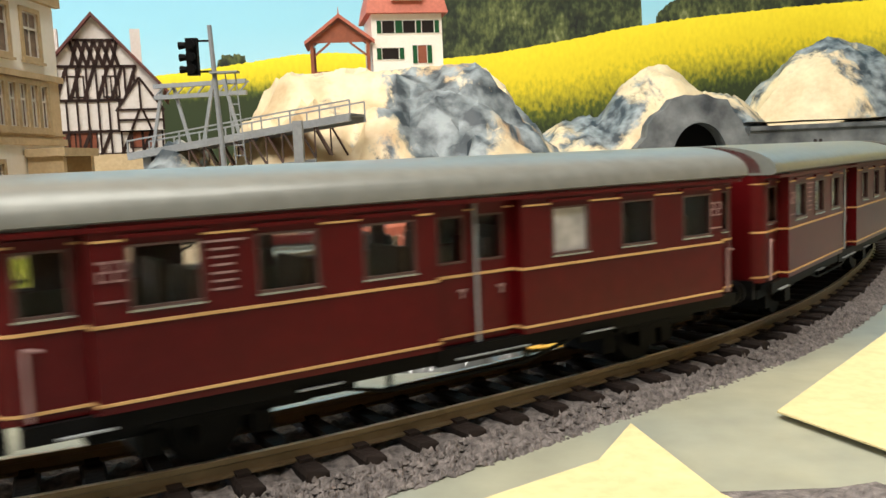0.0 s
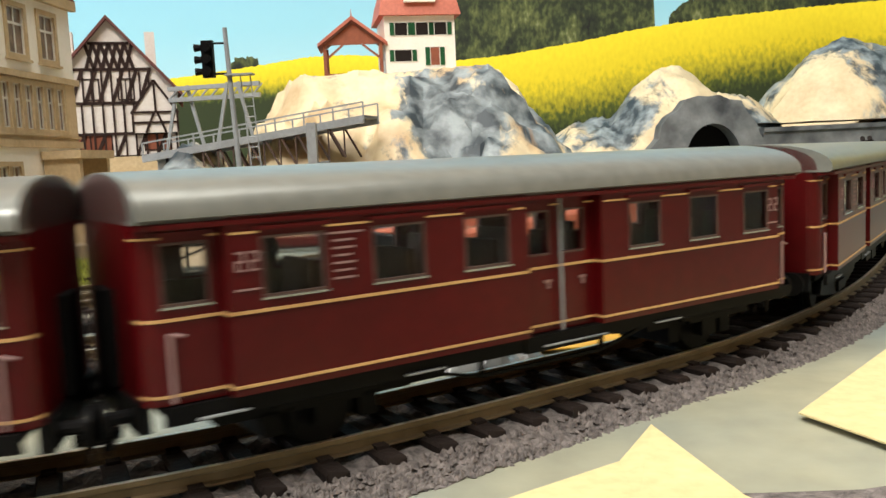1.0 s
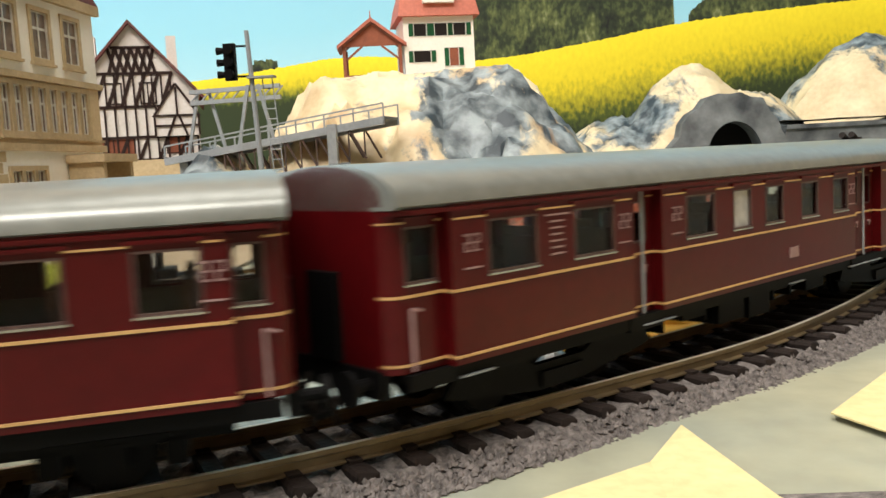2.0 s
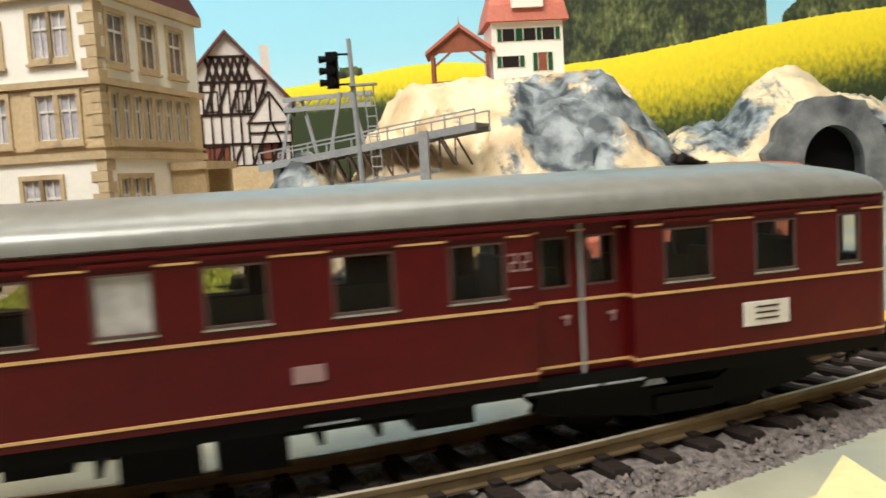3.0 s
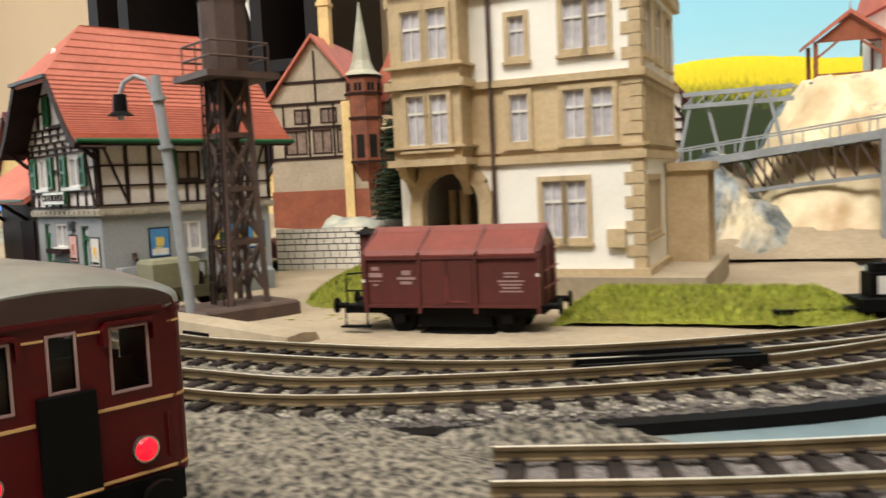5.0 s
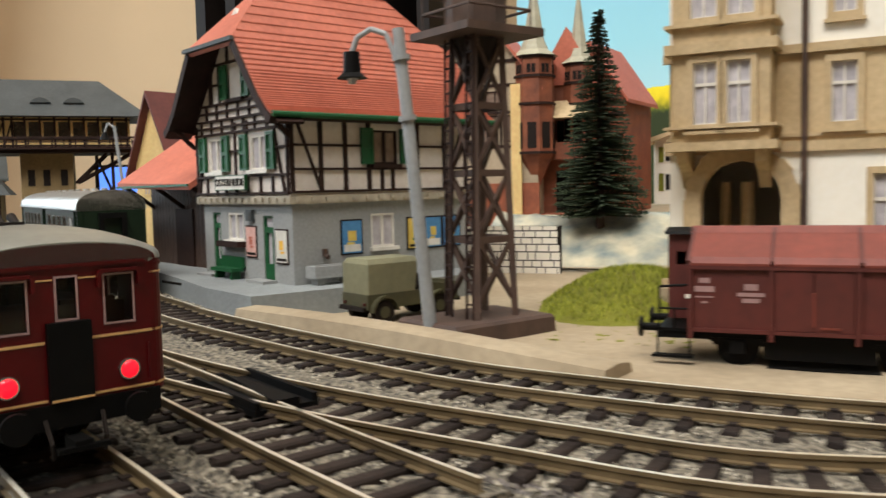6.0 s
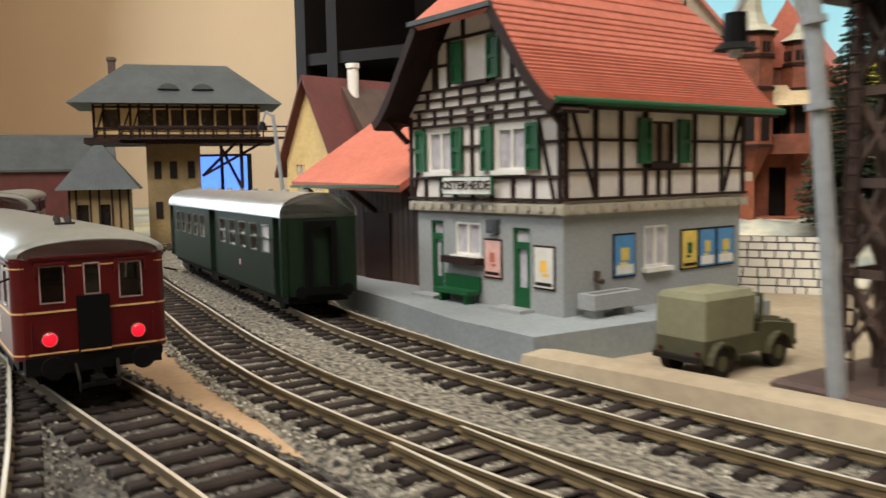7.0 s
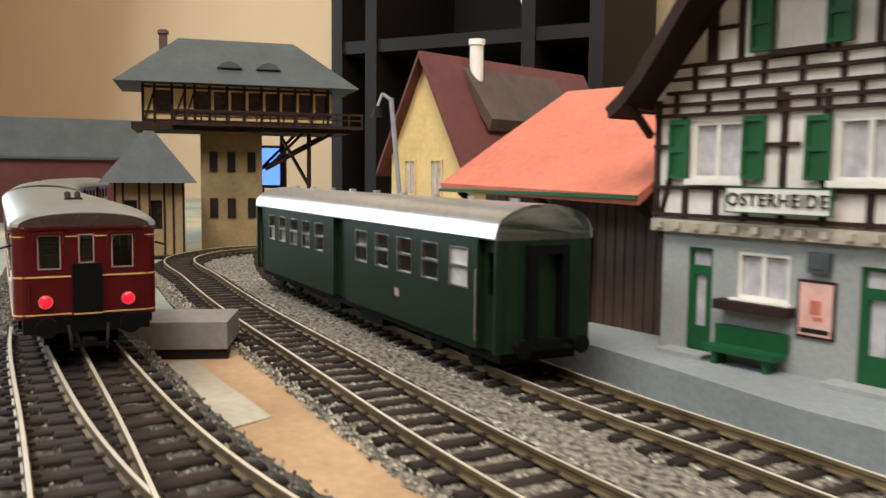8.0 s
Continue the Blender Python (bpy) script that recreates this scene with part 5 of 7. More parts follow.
for z in (4.98, 5.75, 6.9, 7.75, 8.05, 8.38, 8.75, 9.1):
    a, b = (-0.1, FB + 0.3) if z < 8.3 else (0.25 + (z - 8.3) * 0.45, FB - 0.05 - (z - 8.3) * 0.45)
    if z == 6.9:
        for u0, u1 in ((-0.1, 0.9), (4.1, 5.1), (8.1, 8.6)):
            fbeam(u0, z, u1, z)
    else:
        fbeam(a, z, b, z, 0.24 if z < 5 else 0.17)
fbeam(1.5, 10.9, 6.8, 10.9)
for k, (za, zb) in enumerate(((7.75, 8.05), (8.05, 8.38), (8.38, 8.75), (8.75, 9.1))):
    for i in range(8):
        u = 0.55 + i * 1.05 + 0.45 * (k // 2)
        if 0.4 < u < FB - 0.3:
            fbeam(u, za, u, zb, 0.14)
for u in (1.5, 6.85):
    fbeam(u, 9.1, u, 10.6)
fbeam(1.5, 10.0, 2.3, 10.0)
fbeam(6.0, 10.0, 6.9, 10.0)
for u in (0.0, 1.25, 2.3, 3.45, 4.55, 5.6, 6.5, 7.5, 8.5):
    fbeam(u, 4.9, u, 5.75 if u not in (0.0, 3.45, 4.55, 8.5) else 8.2)
for u in (2.3, 3.3, 5.9, 6.7):
    fbeam(u, 9.1, u, 10.9 if u not in (0, ) else 10)
fbeam(0.25, 5.0, 1.0, 7.7)
fbeam(8.3, 5.0, 7.6, 7.7)
fbeam(3.3, 10.9, 3.3, 12.6)
fbeam(5.0, 10.9, 5.0, 12.6)
for z in (5.0, 5.95, 6.95, 8.1):
    if z == 6.95:
        sbeam(0, z, 3.5, z)
        sbeam(6.2, z, SB, z)
    else:
        sbeam(-0.1, z, SB + 0.1, z, 0.26 if z == 5.0 else 0.17)
for x in (0.0, 1.4, 2.65, 3.9, 6.65, 8.3, 9.65):
    sbeam(x, 5.0, x, 8.2, 0.2)
for x in (5.2, 4.6):
    sbeam(x, 5.0, x, 5.95)
sbeam(0.2, 8.1, 1.35, 5.1)
sbeam(9.5, 8.1, 8.4, 5.1)


def st_window(front, a, b, z0, z1, shut=True, frame_m=WHITE, pane=CURTAIN):
    put = fac if front else (lambda s: s)
    off = -0.1 if z0 > 4.5 else 0.0
    w = part("window", put(Shape().wall(a, b, z0, z1, [(a + 0.09, (a + b) / 2 - 0.06, z0 + 0.09, z1 - 0.09), ((a + b) / 2 + 0.06, b - 0.09, z0 + 0.09, z1 - 0.09)], off + 0.02, off + 0.12)), frame_m, st)
    part("pane", put(Shape().box(a, b, off + 0.13, off + 0.16, z0, z1)), pane, w)
    part("window_sill", put(Shape().box(a - 0.12, b + 0.12, off - 0.22, off, z0 - 0.16, z0)), frame_m, w)
    if shut:
        for u0, u1 in ((a - 0.72, a - 0.08), (b + 0.08, b + 0.72)):
            s = part("shutter", put(Shape().wall(u0, u1, z0, z1 + 0.08, [(u0 + 0.1, u1 - 0.1, z0 + 0.1, (z0 + z1) / 2 - 0.05), (u0 + 0.1, u1 - 0.1, (z0 + z1) / 2 + 0.1, z1 - 0.06)], off - 0.2, off - 0.08).box(u0 + 0.05, u1 - 0.05, off - 0.14, off - 0.1, z0 + 0.05, z1)), SHUTTER, w)


st_window(True, 1.6, 3.2, 6.0, 7.5)
st_window(True, 5.75, 7.3, 6.0, 7.55)
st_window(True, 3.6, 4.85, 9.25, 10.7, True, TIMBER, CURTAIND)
st_window(True, 4.3, 5.8, 2.85, 4.1, False)
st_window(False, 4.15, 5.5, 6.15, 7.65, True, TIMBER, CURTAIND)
st_window(False, 4.0, 5.3, 2.45, 3.95, False)
part("flower_shelf", fac(Shape().box(4.1, 6.25, -0.45, -0.01, 2.55, 2.8)), TIMBER, st)
for a, b, top in ((1.6, 2.5, 4.0), (6.6, 7.4, 4.1)):
    d = part("door", fac(Shape().wall(a, b, 1.15, top, [(a + 0.22, b - 0.22, 1.9, top - 0.75), (a + 0.1, b - 0.1, top - 0.5, top - 0.1)], 0.05, 0.14)), SHUTTER, st, "green panelled door")
    part("pane", fac(Shape().box(a + 0.1, b - 0.1, 0.15, 0.18, 1.3, top)), CURTAIN, d)
    part("doorstep", fac(Shape().box(a - 0.2, b + 0.5, -0.7, -0.01, 1.05, 1.22)), GREYWALL, d)
sg_ = part("name_board", fac(Shape().box(3.08, 5.9, -0.52, -0.38, 5.17, 5.78)), WHITE, st, "white station name board with a green rim")
part("rim", fac(Shape().wall(3.045, 5.935, 5.135, 5.815, [(3.08, 5.9, 5.17, 5.78)], -0.53, -0.38)), SHUTTER, sg_)
text("lettering", "OSTERHEIDE", 0.47, Matrix.Translation((-0.0054, 4.49 * U, 5.475 * U)) @ Euler((radians(90), 0, radians(-90))).to_matrix().to_4x4(), DARK, sg_)
for front, a, b, z0, z1, m_, lbl in ((True, 0.35, 1.4, 1.95, 3.45, PINKP, "poster with an orange figure"), (True, 3.05, 4.05, 2.1, 3.55, PINKP, "pink poster"), (False, 2.35, 3.5, 2.2, 3.75, BLUEP, "blue poster"), (False, 6.0, 7.0, 2.2, 3.72, YELP, "yellow poster"), (False, 7.05, 8.1, 2.2, 3.72, BLUEP, "pale blue poster"), (False, 8.15, 9.3, 2.2, 3.72, BLUEP, "dark blue poster")):
    put = fac if front else (lambda s: s)
    p = part("poster", put(Shape().box(a, b, -0.05, -0.005, z0, z1)), DARK if not front else TIMBER, st, "framed " + lbl)
    part("paper", put(Shape().box(a + 0.07, b - 0.07, -0.07, -0.05, z0 + 0.07, z1 - 0.07)), m_ if not (front and a < 1) else WHITE, p)
    part("picture", put(Shape().box(a + 0.36, b - 0.36, -0.078, -0.07, z0 + 0.6, z1 - 0.5).box(a + 0.3, b - 0.45, -0.078, -0.07, z0 + 0.45, z0 + 0.55)), {True: ORANGE if a < 1 else TILE, False: YELP if m_ is BLUEP else SHUTTER}[front], p)
    part("caption", put(Shape().box(a + 0.13, b - 0.13, -0.078, -0.07, z0 + 0.13, z0 + (0.45 if m_ is BLUEP else 0.25))), WHITE if m_ is BLUEP else DARK, p)
part("meter_box", fac(Shape().box(3.2, 3.75, -0.2, -0.005, 3.75, 4.25).box(3.33, 3.62, -0.23, -0.2, 3.85, 4.15)), SLATE, st)
# roof with half hips and a bell-cast eave
prof = [(-1.0, 8.15), (-0.55, 8.45), (0.1, 9.1), (0.8, 10.0), (2.0, 11.6), (MID, 14.5)]


def roof_side(sgn, drop=0.0, inset=0.0):
    rows = []
    for u, z in prof:
        u2 = u if sgn < 0 else 2 * MID - u
        back = 0.0 if z < 11.6 else 1.0
        x0 = -1.35 if z <= 11.6 else 1.4
        x1 = SB + 1.2 if z <= 11.6 else SB - 1.4
        rows.append([(x0 + inset, u2 + (-sgn) * drop * 0.5, z - drop), (x1 - inset, u2 + (-sgn) * drop * 0.5, z - drop), (x1 - inset, u2 + (-sgn) * (drop + 0.13) * 0.5, z - drop - 0.13), (x0 + inset, u2 + (-sgn) * (drop + 0.13) * 0.5, z - drop - 0.13)])
    return Shape().rings(rows)


roof = part("roof", roof_side(-1), TILE, st, "red-orange tiled roof", True)
part("roof_slope", roof_side(1), TILE, st, "", True)
for sgn in (-1, 1):
    part("soffit", roof_side(sgn, 0.15, 0.04), TIMBER, st, "dark brown soffit")
part("half_hip", Shape().rings([[(-1.45, 1.95, 11.5), (-1.45, 6.35, 11.5), (-1.3, 6.35, 11.2), (-1.3, 1.95, 11.2)], [(1.4, MID - 0.02, 14.5), (1.4, MID + 0.02, 14.5), (1.5, MID + 0.02, 14.2), (1.5, MID - 0.02, 14.2)]]), TILE, st)
part("hip_gutter", Shape().box(-1.6, -1.4, 1.8, 6.5, 11.35, 11.52), SLATE, st)
for k in range(34):
    f = k / 33
    seg = f * (len(prof) - 1)
    i = min(int(seg), len(prof) - 2)
    u = prof[i][0] + (prof[i + 1][0] - prof[i][0]) * (seg - i)
    z = prof[i][1] + (prof[i + 1][1] - prof[i][1]) * (seg - i)
    x0, x1 = (-1.36, SB + 1.22) if z < 11.6 else (-1.36 + 2.8 * (z - 11.6) / 2.9, SB + 1.2 - 2.6 * (z - 11.6) / 2.9)
    part("tile_course", Shape().box(x0, x1, u - 0.05, u + 0.03, z - 0.04, z + 0.015), TILE, roof)
part("gutter", Shape().tube((-1.35, -1.05, 8.1), (SB + 1.2, -1.05, 8.1), 0.13), SHUTTER, st, "green gutter")
for sgn in (-1, 1):
    vb = Shape()
    pts = [(u if sgn < 0 else 2 * MID - u, z) for u, z in prof[:-1]]
    for (u0, z0), (u1, z1) in zip(pts, pts[1:]):
        vb.beam((-1.3, u0, z0 - 0.3), (-1.3, u1, z1 - 0.3), 0.3, 0.34)
        vb.beam((-0.6, u0 - sgn * -0.2, z0 - 0.4), (-0.6, u1 - sgn * -0.2, z1 - 0.4), 1.2, 0.12)
    part("bargeboard", vb, TIMBER, st)
for u in (-0.3, FB + 0.5):
    part("eave_bracket", Shape().beam((-0.1, u, 7.2), (-1.2, u, 8.2), 0.18, 0.18).beam((-0.1, u, 8.0), (-1.3, u, 8.1), 0.16, 0.16), TIMBER, st)

# goods shed
sh = thing("goods_shed", "brown plank goods shed with a sagging red tile roof", "shed", at(-47.0, 33.93, 0, 65.7))
part("wall", Shape().box(1.3, 1.5, 8.7, 18, 0.9, 6.2).box(1.5, 9, 17.8, 18, 0.9, 6.2).box(8.8, 9, 8.7, 17.8, 0.9, 6.2), TIMBER, sh)
for k in range(22):
    part("plank", Shape().box(1.22, 1.3, 8.75 + k * 0.42, 9.12 + k * 0.42, 0.9, 6.0), RUST, sh)
part("door", Shape().box(1.12, 1.22, 12.2, 14.4, 1.1, 4.2), TIMBER, sh)
part("roof", Shape().rings([[(-0.5, 8.9, 5.5), (-0.5, 18.6, 5.7), (-0.45, 18.6, 5.4), (-0.45, 8.9, 5.2)], [(1.8, 8.75, 7.0), (1.8, 18.1, 7.3), (1.8, 18.1, 7.0), (1.8, 8.75, 6.7)], [(4.6, 8.7, 9.3), (4.6, 17.0, 9.4), (4.6, 17.0, 9.1), (4.6, 8.7, 9.0)]]), TILE, sh, "red tile roof slope")
part("roof_slope", Shape().rings([[(4.6, 8.7, 9.3), (4.6, 17.0, 9.4), (4.6, 17.0, 9.1), (4.6, 8.7, 9.0)], [(10, 8.7, 5.6), (10, 18.6, 5.7), (10, 18.6, 5.4), (10, 8.7, 5.3)]]), TILE, sh)
part("eave_board", Shape().box(-0.58, -0.46, 8.9, 18.6, 5.38, 5.5), SHUTTER, sh)
for y in (9.2, 13.5, 17.6):
    part("brace", Shape().beam((1.3, y, 4.2), (-0.3, y, 5.4), 0.2, 0.2), TIMBER, sh)

# platform
pf = Shape().prism([(-46.6, 30.5), (-44.0, 34.9), (-41.5, 40.5), (-50, 52), (-66, 60), (-74, 53), (-68.3, 47.2), (-57.6, 37.2), (-54.2, 35.0), (-50.3, 32.3)], "z", -0.3, 1.1)
structure("platform", pf, PLATFORM, "smooth grey station platform")
bench = thing("bench", "green slatted bench against the station wall", "bench", at(-47.0, 33.93, 1.1, 65.7))
part("seat", Shape().box(-0.75, -0.15, 4.2, 6.3, 0.35, 0.5), SHUTTER, bench)
part("backrest", Shape().box(-0.2, -0.06, 4.2, 6.3, 0.5, 1.0), SHUTTER, bench)
for y in (4.5, 6.0):
    part("leg", Shape().box(-0.65, -0.2, y - 0.08, y + 0.08, 0.0, 0.35), SHUTTER, bench)
trough = thing("water_trough", "pale stone water trough with a spout", "trough", at(-47.0, 33.93, 0, 65.7))
part("basin", Shape().wall(0.4, 2.7, -1.0, -0.25, [(0.6, 2.5, -0.82, -0.43)], 0, 0.5).moved(Matrix(((1, 0, 0, 0), (0, 0, 1, 0), (0, 1, 0, 1.4), (0, 0, 0, 1)))).box(0.5, 2.6, -0.9, -0.3, 1.36, 1.6), GREYWALL, trough)
for x in (0.8, 2.2):
    part("foot", Shape().box(x - 0.2, x + 0.2, -0.85, -0.35, 0.9, 1.4), GREYWALL, trough)
part("spout", Shape().tube((1.5, -0.02, 2.3), (1.5, -0.35, 2.2), 0.1).tube((1.5, -0.1, 2.2), (1.5, -0.1, 2.55), 0.12), RUST, trough)

# sandy strip along the platform track and station yard
structure("pavement_yard", field(-46, -12, 24.6, 52, 1.0, lambda x, y: 0.1 + 0.05 * rough(x, y, 0.5)), SANDY, "sandy plaster yard round the station and town hall", True)
SAND = Line([(-46.4, 30.1, 0.75), (-42, 28.6, 0.8), (-37.6, 27.2, 0.75), (-34.5, 26.4, 0.6), (-31.6, 25.8, 0.42)])
structure("pavement_edge", strip(SAND, 0, SAND.length, 0.7, [(-0.55, 0.02), (-0.75, -0.7), (1.3, -0.7), (0.95, -0.05), (0.3, 0.06)]), SANDY, "sandy plaster edging beside the track", True)
VILLAGE = field(-80, -10, 51, 110, 1.2, lambda x, y: 0.3 + 2.2 * max(0, min(1, (y - 52) / 7)) + 0.7 * rough(x, y, 0.13, 2) * min(1, (y - 51) / 4))
structure("ground_village", VILLAGE, SANDY, "sandy and grey plaster slope below the village", True)
tagged(part("foil_slope", field(-47, -22, 51, 60, 0.5, lambda x, y: 0.5 * min(1, (y - 51) / 1.5) + 2.5 * max(0, min(1, (y - 52) / 5)) + 0.35 * rough(x, y, 0.5, 3) + 0.25 * abs(rough(x, y, 1.2, 8))), CLEAR, smooth=True), "glossy creased plaster embankment in cream and grey", "embankment")


# ---- grass mats ----
def grass(name, x0, x1, y0, y1, f, label):
    return tagged(part(name, field(x0, x1, y0, y1, 0.22, f), MOSS), label, "grass", kind="stuff")


def blades(x0, x1, y0, y1, f, count, seed, keep):
    """Short fibres standing on a grass mat."""
    rng = random.Random(seed)
    sh = Shape()
    for _ in range(count):
        x, y = rng.uniform(x0, x1), rng.uniform(y0, y1)
        z = f(x, y)
        if z < keep:
            continue
        a, w, h = rng.uniform(0, 6.28), rng.uniform(0.02, 0.035), rng.uniform(0.1, 0.24)
        u, v = math.cos(a) * w, math.sin(a) * w
        sh.add([(x - u, y - v, z - 0.02), (x + u, y + v, z - 0.02), (x + rng.uniform(-0.08, 0.08), y + rng.uniform(-0.08, 0.08), z + h)], [(0, 1, 2)])
    return sh


def lawn(x, y):
    return 0.06 + 1.0 * max(0, 1 - ((y - 32.6) / 2.6) ** 2) * max(0, min(1, (-13 - x) / 2, (x + 24) / 1.5)) + 0.06


def hump(x, y):
    return (0.06 + 1.5 * max(0, 1 - ((x + 34) / 3.6) ** 2 - ((y - 39) / 5.5) ** 2) + 0.05) if (x + 38) * 1.9 + (y - 36) > 0 else -0.1


BLADE = stone_mat("yellow_green_fibres", (84, 92, 24), (140, 148, 42), (186, 188, 78))
tagged(part("grass_fibres", blades(-24, -13, 30.2, 35, lawn, 9000, 41, 0.22), BLADE), "yellow-green grass fibres standing on the mat", "grass", kind="stuff")
tagged(part("grass_fibres", blades(-38, -30.5, 30.5, 44, hump, 9000, 42, 0.22), BLADE), "yellow-green grass fibres standing on the hump", "grass", kind="stuff")
grass("grass_mat", -24, -13, 30.2, 35, lambda x, y: 0.06 + 1.0 * max(0, 1 - ((y - 32.6) / 2.6) ** 2) * max(0, min(1, (-13 - x) / 2, (x + 24) / 1.5)) + 0.12 * abs(rough(x, y, 3.1, 2)), "bright yellow-green grass mat")
grass("grass_mat", -38, -30.5, 30.5, 44, lambda x, y: (0.06 + 1.5 * max(0, 1 - ((x + 34) / 3.6) ** 2 - ((y - 39) / 5.5) ** 2) + 0.1 * abs(rough(x, y, 3.1, 2))) if (x + 38) * 1.9 + (y - 36) > 0 else -0.1, "bright yellow-green grass hump")


# ---- green coach on the platform track ----
def green_coach(m):
    L, half, ze, zt = 22.3, 1.5, 3.75, 4.65
    c = thing("passenger_coach", "dark green passenger coach with a silver roof", "train car", m)
    wins = [(1.4 + k * 1.75, 2.5 + k * 1.75) for k in range(5)] + [(12.8 + k * 1.6, 13.8 + k * 1.6) for k in range(5)]
    holes = [(a, b, 2.3, 3.42) for a, b in wins] + [(0.25, 0.75, 2.2, 3.35), (21.4, 21.9, 2.2, 3.35)]
    shell, _ = coach_shell(L, half, holes, [(0.0, 1.0), (10.4, 11.8), (21.2, 22.3)], 0.75, ze)
    shell.box(0, 0.12, -half, half, 0.75, ze).box(L - 0.12, L, -half, half, 0.75, ze)
    for e in (0.0, L - 0.12):
        shell.prism([(-half * math.cos(math.pi * i / 12), ze + (zt - ze) * math.sin(math.pi * i / 12) ** 0.75) for i in range(13)], "x", e, e + 0.12)
    part("body", shell, GREEN, c, "dark green sides")
    part("roof", roof_rings(L, half, ze, zt, 0.0), SILVER, c, "satin silver roof", True)
    for k in range(9):
        part("vent", Shape().tube((1.5 + k * 2.4, 0, zt - 0.05), (1.5 + k * 2.4, 0, zt + 0.1), 0.14), SILVER, c)
    for a, b in wins:
        for sg in (-1, 1):
            w = part("window", Shape().wall(a, b, 2.3, 3.42, [(a + 0.05, b - 0.05, 2.35, 2.84), (a + 0.05, b - 0.05, 2.92, 3.37)], sg * half - 0.03, sg * half + 0.025), CHROME, c)
            part("pane", Shape().box(a, b, sg * half - 0.06, sg * half - 0.04, 2.3, 3.42), SMOKE if (a, b) != wins[0] else FROST, w)
    for e, out in ((0, -1), (L, 1)):
        part("gangway", Shape().wall(-0.6, 0.6, 0.95, 3.6, [(-0.38, 0.38, 1.1, 3.35)], 0, 0.3).moved(Matrix.Rotation(radians(90), 4, "Z")).moved(Matrix.Translation((0.0 if e == 0 else L + 0.3, 0, 0))), BLACK, c)
        for sg in (-1, 1):
            part("buffer", Shape().tube((e, sg * 0.9, 0.95), (e + out * 0.5, sg * 0.9, 0.95), 0.09).tube((e + out * 0.45, sg * 0.9, 0.95), (e + out * 0.52, sg * 0.9, 0.95), 0.25, n=16), BLACK, c)
            part("handrail", Shape().tube((e - out * 0.95, sg * (half + 0.05), 1.0), (e - out * 0.95, sg * (half + 0.05), 2.9), 0.03, n=6), CHROME, c)
    part("underframe", Shape().box(0.2, L - 0.2, -1.2, 1.2, 0.45, 0.8).box(8, 10, -1.1, 1.1, 0.15, 0.5).box(12, 13.5, -1.1, 1.1, 0.15, 0.5), BLACK, c)
    for u in (2.0, 4.4, L - 4.4, L - 2.0):
        for sg in (-1, 1):
            w = part("wheel", Shape().tube((u, sg * 0.74, 0.5), (u, sg * 0.92, 0.5), 0.5, n=18), BLACK, c)
            part("axle_box", Shape().box(u - 0.25, u + 0.25, sg * 1.05 - 0.12, sg * 1.05 + 0.12, 0.35, 0.65), BLACK, w)
    for u in (3.2, L - 3.2):
        for sg in (-1, 1):
            part("bogie_frame", Shape().box(u - 1.9, u + 1.9, sg * 1.06 - 0.06, sg * 1.06 + 0.06, 0.42, 0.7), BLACK, c)
    part("crest", Shape().box(5.85, 6.15, half, half + 0.02, 1.5, 1.75), GREY, c)
    part("crest", Shape().box(5.85, 6.15, -half - 0.02, -half, 1.5, 1.75), GREY, c)
    return c


green_coach(at(-56.7, 33.55, 0.65, 147.2))

# ---- covered goods wagon ----
wg = thing("goods_wagon", "oxide-red lidded goods wagon with white lettering", "train car", at(-30.2, 29.55, 0.06, 1.5) @ Matrix.Diagonal((1, 1, 1.1, 1)))
WL = 6.4
part("body", Shape().box(0, WL, -1.32, 1.32, 0.92, 2.5), WAGONRED, wg)
part("end_wall", Shape().prism([(-1.32, 2.5), (1.32, 2.5), (0, 3.22)], "x", WL - 0.1, WL).prism([(-1.32, 2.5), (1.32, 2.5), (0, 3.22)], "x", 0, 0.1), WAGONRED, wg)
for k in range(3):
    x0, x1 = 0.06 + k * 2.1, 2.07 + k * 2.1
    for sg in (-1, 1):
        part("lid", Shape().prism([(sg * 1.42, 2.5), (sg * 1.42, 2.57), (sg * 1.3, 2.72), (0, 3.34), (0, 3.26), (sg * 1.3, 2.62)], "x", x0, x1), WAGONROOF, wg, "lighter oxide-red lid")
        part("lid_rib", Shape().beam((x0 - 0.04, sg * 1.42, 2.6), (x0 - 0.04, 0, 3.36), 0.09, 0.08), WAGONRED, wg)
part("lid_rib", Shape().beam((WL - 0.02, -1.42, 2.6), (WL - 0.02, 0, 3.36), 0.09, 0.08).beam((WL - 0.02, 1.42, 2.6), (WL - 0.02, 0, 3.36), 0.09, 0.08), WAGONRED, wg)
part("ridge_cap", Shape().prism([(-0.22, 3.24), (0, 3.42), (0.22, 3.24)], "x", -0.04, WL + 0.05), WAGONROOF, wg)
